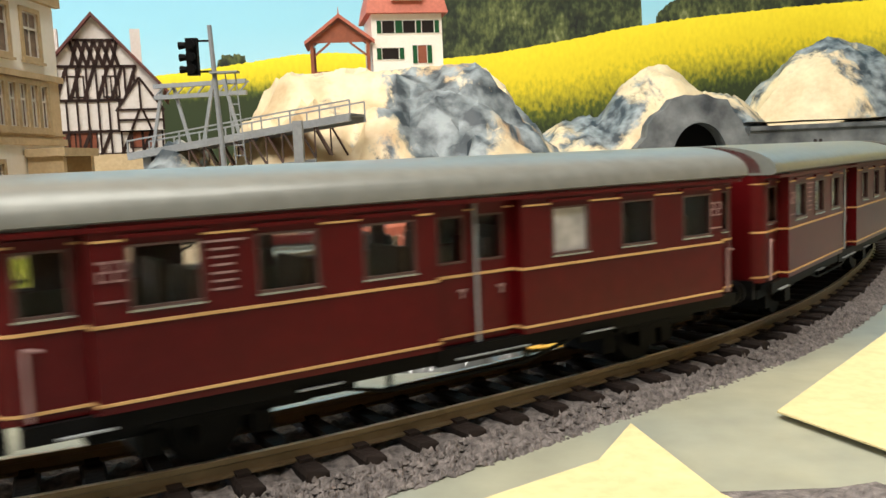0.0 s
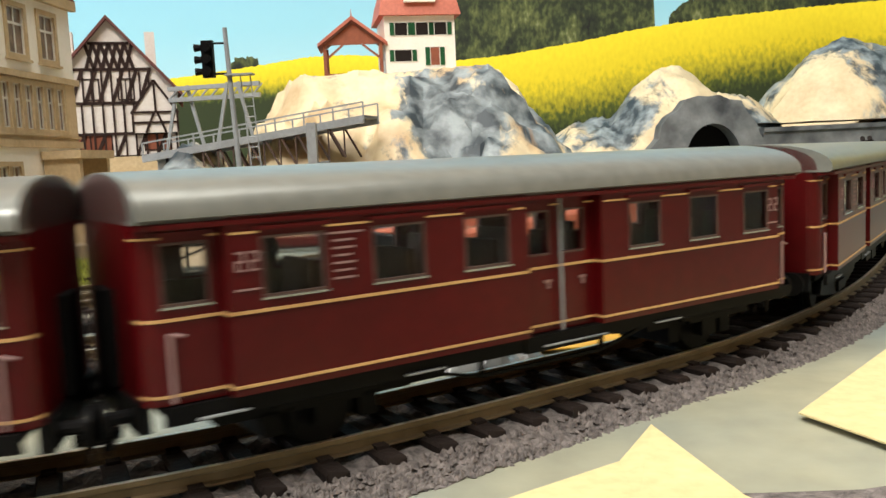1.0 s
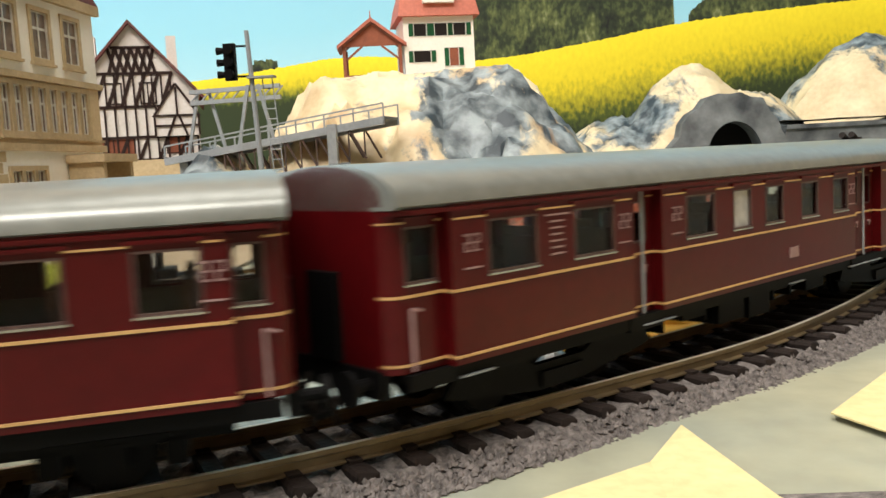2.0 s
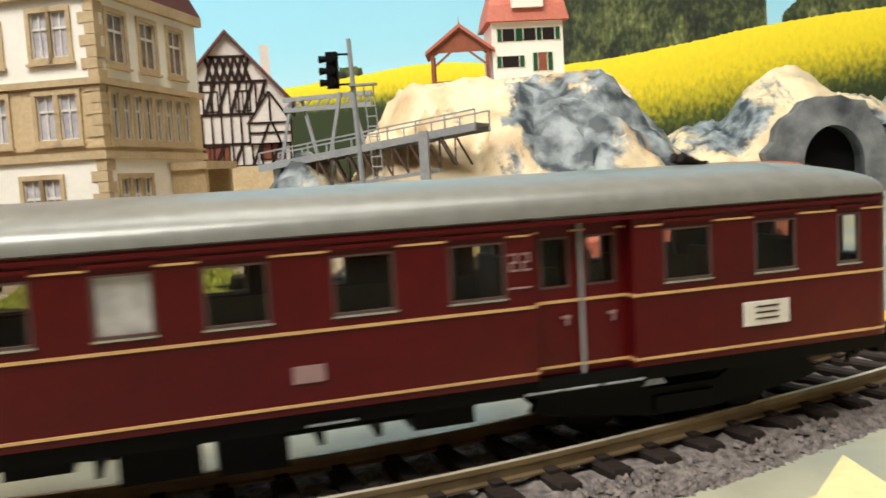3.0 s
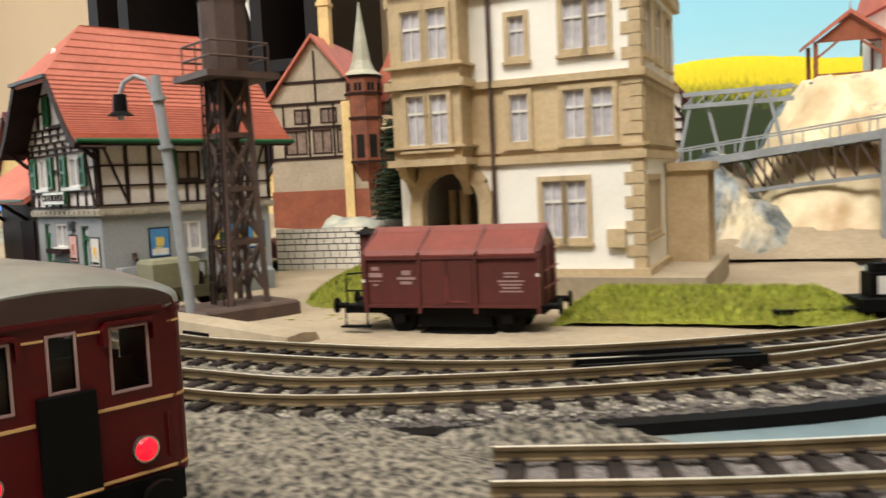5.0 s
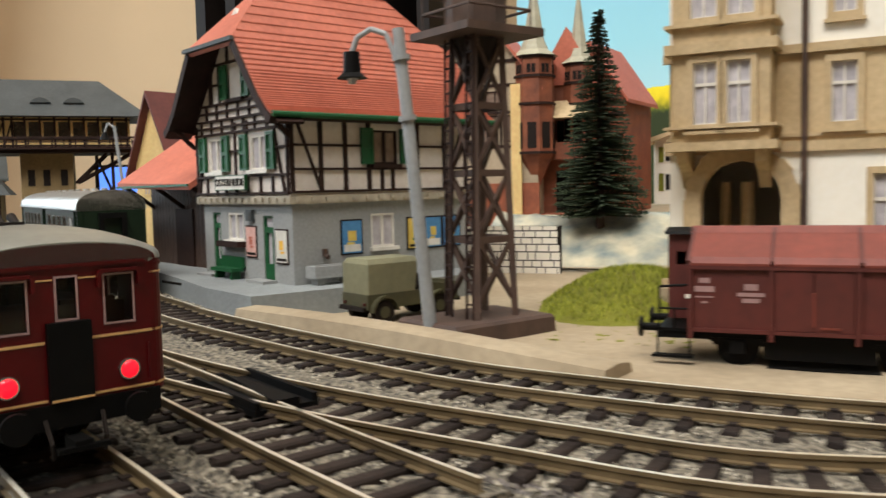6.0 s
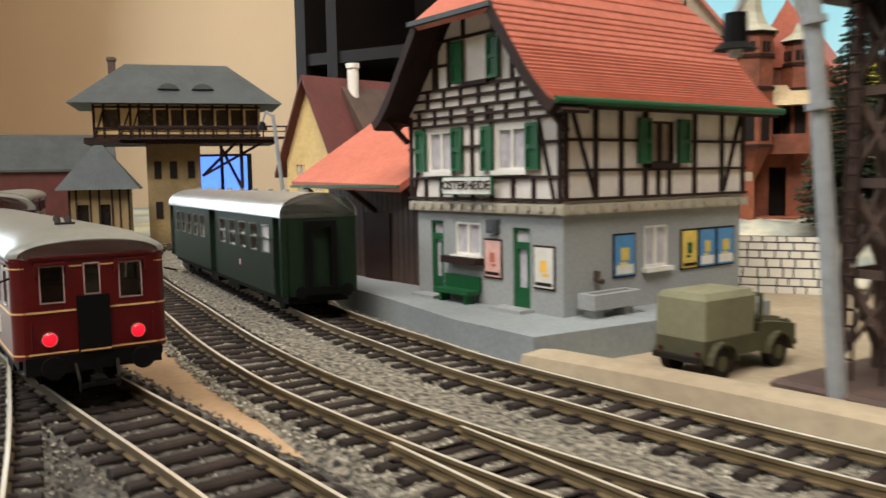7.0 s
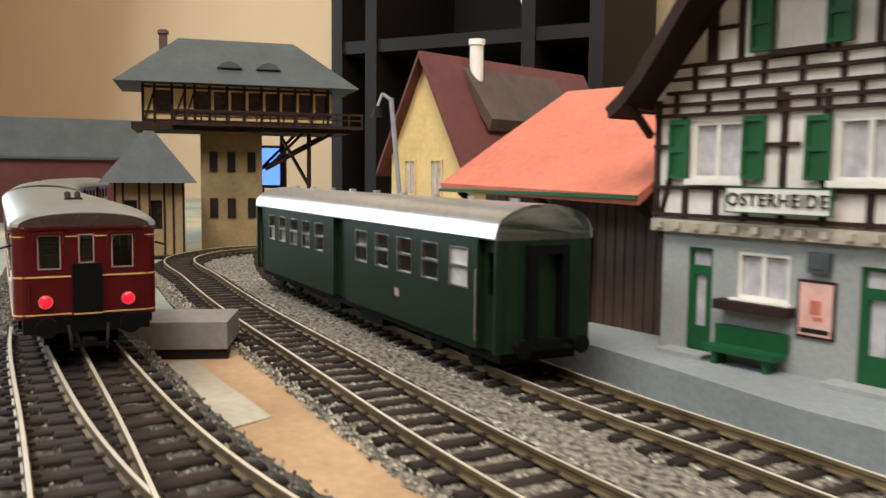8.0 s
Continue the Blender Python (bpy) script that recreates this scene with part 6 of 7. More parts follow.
for sg in (-1, 1):
    y = sg * 1.36
    part("top_rail", Shape().box(-0.04, WL + 0.04, y - 0.06, y + 0.06, 2.42, 2.52), WAGONRED, wg)
    part("bottom_rail", Shape().box(-0.02, WL + 0.02, y - 0.05, y + 0.05, 0.88, 0.97), WAGONRED, wg)
    for x in (0.05, 2.1, 4.15, WL - 0.05):
        part("stanchion", Shape().box(x - 0.06, x + 0.06, y - 0.05, y + 0.05, 0.7, 2.42), WAGONRED, wg)
    part("door", Shape().box(2.2, 3.1, y - 0.02, y + 0.02, 0.98, 2.4).box(3.15, 4.05, y - 0.02, y + 0.02, 0.98, 2.4), WAGONRED, wg)
    part("door_latch", Shape().box(3.3, 3.75, y - 0.05, y + 0.05, 1.05, 1.1).box(3.1, 3.15, y - 0.05, y + 0.05, 1.1, 1.9), WAGONROOF, wg)
for y in (-0.6, 0.6):
    part("end_post", Shape().box(WL, WL + 0.1, y - 0.08, y + 0.08, 0.85, 2.75).box(-0.1, 0, y - 0.08, y + 0.08, 0.85, 2.75), WAGONRED, wg)
part("end_bar", Shape().tube((WL + 0.12, -1.2, 2.0), (WL + 0.12, 1.2, 2.0), 0.03, n=6).tube((WL + 0.12, -1.2, 1.45), (WL + 0.12, 1.2, 1.45), 0.03, n=6), WAGONROOF, wg)
part("brake_cab", Shape().wall(-0.72, -0.02, 1.0, 3.2, [(-0.5, -0.22, 2.4, 2.75)], 0.0, 0.1).box(-0.72, -0.02, 1.1, 1.2, 1.0, 3.2).box(-0.72, -0.62, 0.1, 1.1, 1.0, 3.2), WAGONRED, wg)
part("cab_roof", Shape().prism([(-0.15, 3.2), (1.35, 3.2), (1.3, 3.28), (0.6, 3.36), (-0.1, 3.28)], "x", -0.8, 0.1), BLACK, wg)
part("brake_platform", Shape().box(-0.85, 0, -1.2, 1.2, 0.84, 0.92).tube((-0.8, -1.15, 0.9), (-0.8, -1.15, 1.95), 0.035, n=6).tube((-0.8, -1.15, 1.95), (0, -1.15, 2.0), 0.035, n=6).tube((-0.4, -1.15, 0.9), (-0.4, -1.15, 1.4), 0.03, n=6).tube((-0.8, -1.15, 1.4), (0, -1.15, 1.4), 0.03, n=6), BLACK, wg)
part("footboard", Shape().box(-0.95, 0.15, -1.5, -1.2, 0.22, 0.28).box(-0.85, -0.8, -1.3, -1.25, 0.22, 0.86).box(0.0, 0.05, -1.3, -1.25, 0.22, 0.86), BLACK, wg)
part("underframe", Shape().box(-0.85, WL + 0.1, -1.15, -1.0, 0.66, 0.9).box(-0.85, WL + 0.1, 1.0, 1.15, 0.66, 0.9).box(-0.85, -0.72, -1.2, 1.2, 0.66, 0.9).box(WL, WL + 0.1, -1.2, 1.2, 0.66, 0.9).box(1.9, 4.6, -1.05, 1.05, 0.22, 0.66).box(0.6, WL - 0.4, -0.9, 0.9, 0.5, 0.7), BLACK, wg)
# Thin black sheet lying on the ground below the wagon.
part("black_ground_sheet", Shape().box(2.0, 4.7, -1.25, 0.6, 0.0, 0.06), BLACK, wg)
for x in (1.25, 5.2):
    for sg in (-1, 1):
        w = part("wheel", Shape().tube((x, sg * 0.76, 0.5), (x, sg * 0.92, 0.5), 0.5, n=20).tube((x, sg * 0.7, 0.5), (x, sg * 0.78, 0.5), 0.56, n=20), BLACK, wg)
        part("axle_box", Shape().box(x - 0.2, x + 0.2, sg * 1.1 - 0.12, sg * 1.1 + 0.12, 0.35, 0.66).box(x - 0.7, x + 0.7, sg * 1.12 - 0.05, sg * 1.12 + 0.05, 0.62, 0.72), BLACK, w)
for e, out in ((-0.85, -1), (WL + 0.1, 1)):
    for sg in (-1, 1):
        part("buffer", Shape().tube((e, sg * 0.9, 0.88), (e + out * 0.5, sg * 0.9, 0.88), 0.1).tube((e + out * 0.45, sg * 0.9, 0.88), (e + out * 0.53, sg * 0.9, 0.88), 0.26, n=16), BLACK, wg)
letters = Shape()
for x, rows_ in ((0.42, ((0.14, 2.08, 0.12), (0.26, 1.86, 0.14), (0.24, 1.72, 0.03), (0.08, 1.58, 0.05))), (1.6, ((0.17, 1.92, 0.15), (0.34, 1.77, 0.09), (0.22, 1.62, 0.1))), (5.4, ((0.26, 1.92, 0.06), (0.24, 1.82, 0.05), (0.46, 1.68, 0.05), (0.4, 1.57, 0.05), (0.32, 1.47, 0.05), (0.4, 1.36, 0.05)))):
    for w_, z, hgt in rows_:
        letters.box(x - w_, x + w_, -1.335, -1.315, z, z + hgt)
part("lettering", letters, GREY, wg, "white lettering bars")
part("tag", Shape().box(-0.06, 0.06, -1.43, -1.41, 1.7, 1.8).box(WL - 0.12, WL, -1.43, -1.41, 1.85, 1.95), WHITE, wg)

# ---- water tower ----
wt = thing("water_tower", "rusty brown steel lattice water tower with ladder", "water tower", at(-37.45, 31.2, 0, 62) @ Matrix.Diagonal((0.62, 0.62, 1, 1)))
part("plinth", Shape().rings([[(-3.8, -2.5, 0.0), (3.2, -2.5, 0.0), (3.2, 2.7, 0.0), (-3.8, 2.7, 0.0)], [(-3.75, -2.45, 0.6), (3.15, -2.45, 0.6), (3.15, 2.65, 0.6), (-3.75, 2.65, 0.6)], [(-3.6, -2.3, 0.7), (3.0, -2.3, 0.7), (3.0, 2.5, 0.7), (-3.6, 2.5, 0.7)]]), RUST, wt)
LEGS = [(sx * 1.15, sy * 1.1) for sx in (-1, 1) for sy in (-1, 1)]
for x, y in LEGS:
    part("leg", Shape().beam((x * 1.15, y * 1.15, 0.65), (x * 0.82, y * 0.82, 10.0), 0.34, 0.34), RUST, wt)
for k in range(4):
    z0, z1 = 1.2 + k * 2.2, 3.3 + k * 2.2
    f0, f1 = 1.15 - 0.33 * z0 / 10, 1.15 - 0.33 * z1 / 10
    for i, j in ((0, 1), (1, 3), (3, 2), (2, 0)):
        a, b = LEGS[i], LEGS[j]
        part("brace", Shape().beam((a[0] * f0, a[1] * f0, z0), (b[0] * f1, b[1] * f1, z1), 0.2, 0.14), RUST, wt)
        part("brace", Shape().beam((b[0] * f0, b[1] * f0, z0), (a[0] * f1, a[1] * f1, z1), 0.2, 0.14), RUST, wt)
        part("girt", Shape().beam((a[0] * f1, a[1] * f1, z1), (b[0] * f1, b[1] * f1, z1), 0.16, 0.22), RUST, wt)
part("platform", Shape().box(-2.6, 2.6, -2.5, 2.5, 9.95, 10.2), RUST, wt)
part("tank", Shape().prism([(1.6 * math.cos(a), 1.6 * math.sin(a)) for a in (6.2832 * i / 8 for i in range(8))], "z", 10.25, 13.2), RUST, wt)
part("tank_cap", Shape().rings([[(1.75 * math.cos(6.2832 * i / 8), 1.75 * math.sin(6.2832 * i / 8), 13.2) for i in range(8)], [(0.9 * math.cos(6.2832 * i / 8), 0.9 * math.sin(6.2832 * i / 8), 14.1) for i in range(8)]]), TIMBER, wt)
part("tank_funnel", Shape().rings([[(1.3 * math.cos(6.2832 * i / 8), 1.3 * math.sin(6.2832 * i / 8), 9.9) for i in range(8)], [(0.3 * math.cos(6.2832 * i / 8), 0.3 * math.sin(6.2832 * i / 8), 8.4) for i in range(8)]]), DARK, wt)
part("standpipe", Shape().tube((0, 0, 0.9), (0, 0, 8.5), 0.22), RUST, wt)
for sx in (-1, 1):
    for z in (10.8, 11.4):
        part("railing", Shape().tube((sx * 2.1, -2.0, z), (sx * 2.1, 2.0, z), 0.05, n=6).tube((-2.1, sx * 2.0, z), (2.1, sx * 2.0, z), 0.05, n=6), RUST, wt)
    for sy in (-1, 0, 1):
        part("railing_post", Shape().tube((sx * 2.1, sy * 2.0, 10.2), (sx * 2.1, sy * 2.0, 11.4), 0.05, n=6), RUST, wt)
for lx, ly in ((-1.55, -0.9), (-1.6, 0.85)):
    for o in (-0.28, 0.28):
        part("ladder_rail", Shape().beam((lx, ly + o, 0.68), (lx + 0.35, ly + o, 10.2), 0.08, 0.12), TIMBER, wt)
    for k in range(22):
        part("rung", Shape().tube((lx + 0.35 * k / 22, ly - 0.28, 1.2 + k * 0.41), (lx + 0.35 * k / 22, ly + 0.28, 1.2 + k * 0.41), 0.035, n=6), TIMBER, wt)

# ---- leaning lamp post ----
lp = thing("street_lamp", "grey leaning lamp post with a black bell shade", "lamp", at(-38.4, 29.2, 0.2, 0))
part("pole", Shape().tube((0, 0, 0), (-0.75, -0.35, 9.9), 0.22, 0.19, n=14), LAMPGREY, lp, smooth=True)
arm = Shape()
pp = [(-0.7, -0.3, 8.0), (-0.85, -0.35, 9.0), (-1.15, -0.4, 9.75), (-1.65, -0.5, 9.95), (-2.1, -0.6, 9.7), (-2.3, -0.65, 9.2)]
for a, b in zip(pp, pp[1:]):
    arm.tube(a, b, 0.09, n=8)
part("arm", arm, LAMPGREY, lp)
for z in (7.0, 8.9):
    part("clamp", Shape().tube((-0.53 - (z - 7) * 0.07, -0.25 - (z - 7) * 0.035, z), (-0.55 - (z - 7) * 0.07, -0.26 - (z - 7) * 0.035, z + 0.16), 0.29, n=14), LAMPGREY, lp)
part("shade", Shape().tube((-2.3, -0.65, 8.55), (-2.3, -0.65, 9.25), 0.3, 0.26, n=14).tube((-2.3, -0.65, 8.42), (-2.3, -0.65, 8.58), 0.5, 0.32, n=16), BLACK, lp)
part("bulb", Shape().tube((-2.3, -0.65, 8.25), (-2.3, -0.65, 8.45), 0.12, 0.18), FROST, lp)

# ---- olive field car ----
jp = thing("field_car", "olive drab field car with a canvas tilt", "car", at(-41.8, 33.2, 0.12, 64))
part("body", Shape().prism([(-1.9, 0.55), (1.7, 0.55), (2.35, 0.6), (2.35, 1.15), (1.0, 1.35), (0.6, 1.35), (0.6, 1.1), (-1.9, 1.1)], "y", -0.85, 0.85), OLIVE, jp)
part("tilt", Shape().rings([[(-1.85, -0.85, 1.1), (0.25, -0.85, 1.1), (0.25, 0.85, 1.1), (-1.85, 0.85, 1.1)], [(-1.85, -0.85, 2.2), (0.4, -0.85, 2.2), (0.4, 0.85, 2.2), (-1.85, 0.85, 2.2)], [(-1.75, -0.7, 2.38), (0.35, -0.7, 2.38), (0.35, 0.7, 2.38), (-1.75, 0.7, 2.38)]]), CANVAS, jp, "grey-olive canvas tilt")
part("windscreen", Shape().wall(-0.8, 0.8, 1.35, 2.2, [(-0.7, -0.05, 1.45, 2.1), (0.05, 0.7, 1.45, 2.1)], -0.05, 0.05).moved(Matrix.Translation((0.75, 0, 0)) @ Matrix.Rotation(radians(90), 4, "Z")), OLIVE, jp)
part("bonnet", Shape().rings([[(0.75, -0.5, 1.3), (0.75, 0.5, 1.3), (0.75, 0.42, 1.5), (0.75, -0.42, 1.5)], [(2.3, -0.42, 1.1), (2.3, 0.42, 1.1), (2.3, 0.34, 1.3), (2.3, -0.34, 1.3)]]), OLIVE, jp)
part("spare_wheel", Shape().tube((0.45, 0.86, 1.45), (0.45, 0.98, 1.45), 0.3, n=16), DARK, jp)
part("seat", Shape().box(0.3, 0.6, -0.7, 0.7, 1.1, 1.7), DARK, jp)
part("bumper", Shape().box(-2.1, -1.95, -0.8, 0.8, 0.5, 0.65).box(2.35, 2.5, -0.8, 0.8, 0.5, 0.65), DARK, jp)
for x in (-1.2, 1.4):
    for sg in (-1, 1):
        w = part("wheel", Shape().tube((x, sg * 0.62, 0.42), (x, sg * 0.92, 0.42), 0.44, n=18), DARK, jp)
        part("rim", Shape().tube((x, sg * 0.9, 0.42), (x, sg * 0.94, 0.42), 0.22, n=12), OLIVE, w)
        fender = Shape()
        for i in range(8):
            a0, a1 = math.pi * i / 8, math.pi * (i + 1) / 8
            fender.prism([(x - 0.6 * math.cos(a0), 0.45 + 0.6 * math.sin(a0)), (x - 0.6 * math.cos(a1), 0.45 + 0.6 * math.sin(a1)), (x - 0.52 * math.cos(a1), 0.45 + 0.52 * math.sin(a1)), (x - 0.52 * math.cos(a0), 0.45 + 0.52 * math.sin(a0))], "y", sg * 0.9 - 0.14, sg * 0.9 + 0.14)
        part("fender", fender, OLIVE, jp)
for sg in (-1, 1):
    part("headlamp", Shape().tube((2.3, sg * 0.5, 1.1), (2.45, sg * 0.5, 1.1), 0.16), OLIVE, jp)
    part("tail_light", Shape().box(-1.95, -1.9, sg * 0.65 - 0.06, sg * 0.65 + 0.06, 0.7, 0.8), REDDARK, jp)


# ---- signal ----
sgn_ = thing("light_signal", "black light signal on a thin grey mast with a ladder", "signal", at(-9.0, 34.3, 0, 0))
part("foot", Shape().box(-0.4, 0.4, -0.4, 0.4, -0.2, 0.35), SLATE, sgn_)
part("mast", Shape().tube((0, 0, 0), (-0.38, 0, 10.1), 0.13, 0.09), LAMPGREY, sgn_)
for o in (-0.2, 0.2):
    part("ladder_rail", Shape().beam((0.75 + o, 0.1, 0), (0.3 + o, 0.1, 8.2), 0.04, 0.04), LAMPGREY, sgn_)
for k in range(20):
    f = k / 20
    part("rung", Shape().tube((0.55 - 0.45 * f, 0.1, 8.2 * f), (0.95 - 0.45 * f, 0.1, 8.2 * f), 0.025, n=5), LAMPGREY, sgn_)
part("platform", Shape().box(-0.45, 0.65, -0.25, 0.25, 8.2, 8.27), LAMPGREY, sgn_)
part("bracket", Shape().tube((-0.36, 0, 9.5), (-1.05, -0.1, 9.5), 0.045).tube((-0.33, 0, 8.3), (-1.05, -0.1, 8.3), 0.045), BLACK, sgn_)
hd = part("signal_head", Shape().box(-1.3, -0.85, -0.3, -0.02, 8.15, 9.6), BLACK, sgn_)
for z in (8.4, 8.87, 9.34):
    part("hood", Shape().tube((-1.07, -0.3, z), (-1.07, -0.55, z - 0.02), 0.17, 0.19), BLACK, hd)
    part("hood", Shape().tube((-1.3, -0.16, z), (-1.6, -0.16, z), 0.12, 0.16), BLACK, hd)

# ---- buffer stop ----
bs = thing("buffer_stop", "black plastic buffer stop on the siding", "buffer stop", at(-2.4, 22.2, 0.65, 31))
part("beam", Shape().box(-0.25, 0.15, -1.5, 1.5, 1.35, 1.95), BLACK, bs)
for sg in (-1, 1):
    part("frame", Shape().beam((0, sg * 0.86, 1.7), (-1.0, sg * 0.86, 0.0), 0.22, 0.22).beam((0, sg * 0.86, 1.7), (1.4, sg * 0.86, 0.0), 0.22, 0.22).beam((-1.0, sg * 0.86, 0.05), (1.4, sg * 0.86, 0.05), 0.2, 0.16), BLACK, bs)
    part("bracket", Shape().box(0.2, 0.5, sg * 1.1 - 0.25, sg * 1.1 + 0.25, -0.3, 0.4), BLACK, bs)

# ---- steel footbridge ----
gb = thing("girder_bridge", "grey steel girder bridge on tall posts", "bridge")
a0, a1 = Vector((-23, 60, 5.6)), Vector((-6.5, 55, 7.4))
for off in (0.0, 2.4):
    o = Vector((0.3 * off, 0.95 * off, 0))
    part("girder", Shape().beam(a0 + o, a1 + o, 0.3, 0.5).beam(a0 + o - Vector((0, 0, 2.2)) + (a1 - a0) * 0.15, a1 + o - Vector((0, 0, 2.4)) - (a1 - a0) * 0.15, 0.25, 0.25), LAMPGREY, gb)
    for k in range(11):
        p = a0 + o + (a1 - a0) * (0.15 + k * 0.07)
        q = a0 + o + (a1 - a0) * (0.15 + (k + 1) * 0.07)
        part("lattice_bar", Shape().beam(p, q - Vector((0, 0, 2.25)), 0.12, 0.12).beam(p, p - Vector((0, 0, 2.25)), 0.1, 0.1), RUST, gb)
    part("handrail", Shape().beam(a0 + o + Vector((0, 0, 1.1)), a1 + o + Vector((0, 0, 1.1)), 0.1, 0.1), LAMPGREY, gb)
    for k in range(9):
        p = a0 + o + (a1 - a0) * (k / 8)
        part("rail_post", Shape().beam(p, p + Vector((0, 0, 1.1)), 0.1, 0.1), LAMPGREY, gb)
part("deck", Shape().add([a0 + Vector((0, 0, .26)), a1 + Vector((0, 0, .26)), a1 + Vector((.72, 2.3, .26)), a0 + Vector((.72, 2.3, .26)), a0 + Vector((0, 0, .1)), a1 + Vector((0, 0, .1)), a1 + Vector((.72, 2.3, .1)), a0 + Vector((.72, 2.3, .1))], [(0, 1, 2, 3), (7, 6, 5, 4), (0, 4, 5, 1), (1, 5, 6, 2), (2, 6, 7, 3), (3, 7, 4, 0)]), ROCKDARK, gb)
part("post", Shape().box(-10.2, -9.6, 54.6, 55.2, -0.3, 7.3), LAMPGREY, gb)
part("post", Shape().box(-22, -21.4, 60, 60.6, -0.3, 5.6), LAMPGREY, gb)
for x, y in ((-20.5, 62), (-16.5, 61)):
    for o in (-0.9, 0.9):
        part("pylon_leg", Shape().beam((x + o * 1.7, y, 5.6), (x + o * 0.4, y, 10.8), 0.22, 0.22), LAMPGREY, gb)
for z in (10.6, 9.8):
    part("pylon_beam", Shape().beam((-21.5, 62, z), (-14.5, 60.8, z), 0.3, 0.3), LAMPGREY, gb)
for k in range(9):
    part("lattice_bar", Shape().beam((-21.5 + k * 0.8, 61.9 - k * 0.13, 9.8), (-20.7 + k * 0.8, 61.8 - k * 0.13, 10.6), 0.1, 0.1), LAMPGREY, gb)


# ---- town houses behind the station ----
bh = house("timber_town_house", "brown half-timbered town house with an orange roof and turret", 8, 9, 9.6, 14.6, mat("grey_brown_infill", (176, 160, 136), 0.8), TILE, at(-49.5, 61, 2.6, 8), wins=((-1.8, 5.6, 1.6, 1.7), (0.4, 5.6, 1.4, 1.7), (2.3, 5.6, 1.2, 1.7), (-1.2, 8.0, 1.2, 1.0), (1.0, 8.0, 1.2, 1.0)), beams=[(-4, 5.2, 4, 5.2), (-4, 7.6, 4, 7.6), (-4, 9.5, 4, 9.5), (-2.7, 11.2, 2.7, 11.2), (-3.9, 5, -3.9, 9.5), (3.9, 5, 3.9, 9.5), (-2.8, 5.2, -2.8, 9.5), (-0.7, 5.2, -0.7, 9.5), (1.4, 5.2, 1.4, 9.5), (0, 9.5, 0, 13.6)])
part("stone_base", Shape().box(-4.1, 4.1, -0.15, 0.0, -2.4, 2.6), TERRACOTTA, bh, "reddish brown base")
BROWNT = mat("brown_carved_timber", (144, 82, 54), 0.7, second=(98, 54, 38), scale=110, bump=0.5, bump_scale=500)
CONE = mat("pale_grey_spire", (176, 172, 150), 0.6, second=(150, 148, 130), scale=60)


def turret(x, y, rad, z0, z1, tip):
    """An eight-sided timber turret with a slender spire."""
    def ring(q, z):
        return [(x + q * math.cos(6.2832 * (i + 0.5) / 8), y + q * math.sin(6.2832 * (i + 0.5) / 8), z) for i in range(8)]
    t = part("turret", Shape().rings([ring(0.3, z0 - 2.2), ring(rad * 0.75, z0 - 0.6), ring(rad, z0), ring(rad, z1)]), BROWNT, bh, "brown carved timber turret")
    part("spire", Shape().rings([ring(rad * 1.22, z1), ring(rad * 0.75, z1 + 0.45), ring(rad * 0.52, z1 + 1.2), ring(0.03, tip)]), CONE, t, "pale grey spire")
    for z in (z0, (z0 + z1) / 2, z1 - 1.5, z1 - 0.2):
        part("band", Shape().rings([ring(rad * 1.08, z), ring(rad * 1.08, z + 0.18)]), TIMBER, t)
    for i in range(8):
        a = 6.2832 * i / 8
        m = Matrix.Translation((x, y, 0)) @ Matrix.Rotation(a, 4, "Z")
        part("pane", Shape().box(rad * 0.9, rad * 0.95, -0.3, -0.04, z1 - 1.2, z1 - 0.6).box(rad * 0.9, rad * 0.95, 0.04, 0.3, z1 - 1.2, z1 - 0.6).box(rad * 0.9, rad * 0.95, -0.32, 0.32, z0 + 0.4, z0 + 2.2).moved(m), DARK, t)


turret(3.75, 0.6, 1.4, 4.6, 11.4, 17.2)
turret(6.6, 2.6, 1.15, 5.0, 11.0, 16.4)
part("wing", Shape().wall(3.9, 7.8, -2.4, 9.5, [(4.9, 5.9, 0.2, 3.4), (5.0, 6.2, 5.2, 7.0)], 2.2, 2.4).box(7.6, 7.8, 2.4, 7, -2.4, 9.5), BROWNT, bh, "brown timber wing")
part("wing_back", Shape().box(4.1, 7.5, 3.2, 3.4, -2.4, 9.4), DARK, bh)
part("balcony", Shape().box(4.6, 7.2, 0.9, 2.2, 4.2, 4.4).box(4.6, 7.2, 0.9, 1.0, 4.4, 5.4).box(4.6, 4.8, 0.9, 1.1, 5.4, 7.2).box(7.0, 7.2, 0.9, 1.1, 5.4, 7.2), BROWNT, bh)
part("balcony_roof", Shape().rings([[(4.3, 0.5, 7.1), (7.5, 0.5, 7.1), (7.5, 2.4, 7.1), (4.3, 2.4, 7.1)], [(4.6, 1.9, 8.4), (7.2, 1.9, 8.4), (7.2, 2.4, 8.4), (4.6, 2.4, 8.4)]]), STONE, bh)
part("front_stair", Shape().box(4.2, 7.6, -0.4, 2.2, -2.4, 0.4).box(4.6, 6.4, -1.2, -0.4, -2.4, -0.6), TERRACOTTA, bh)
part("wing_roof", Shape().prism([(3.4, 9.5), (8.2, 9.5), (5.8, 13.6)], "y", 2.0, 7.2), TILE, bh)
part("chimney", Shape().box(-0.4, 0.5, 2.6, 3.5, 12.5, 18.4).box(-0.5, 0.6, 2.5, 3.6, 17.6, 17.9), YELLOWH, bh, "yellow chimney")
part("corner_strip", Shape().box(2.2, 2.9, -0.4, -0.05, -2, 9.5), YELLOWH, bh)
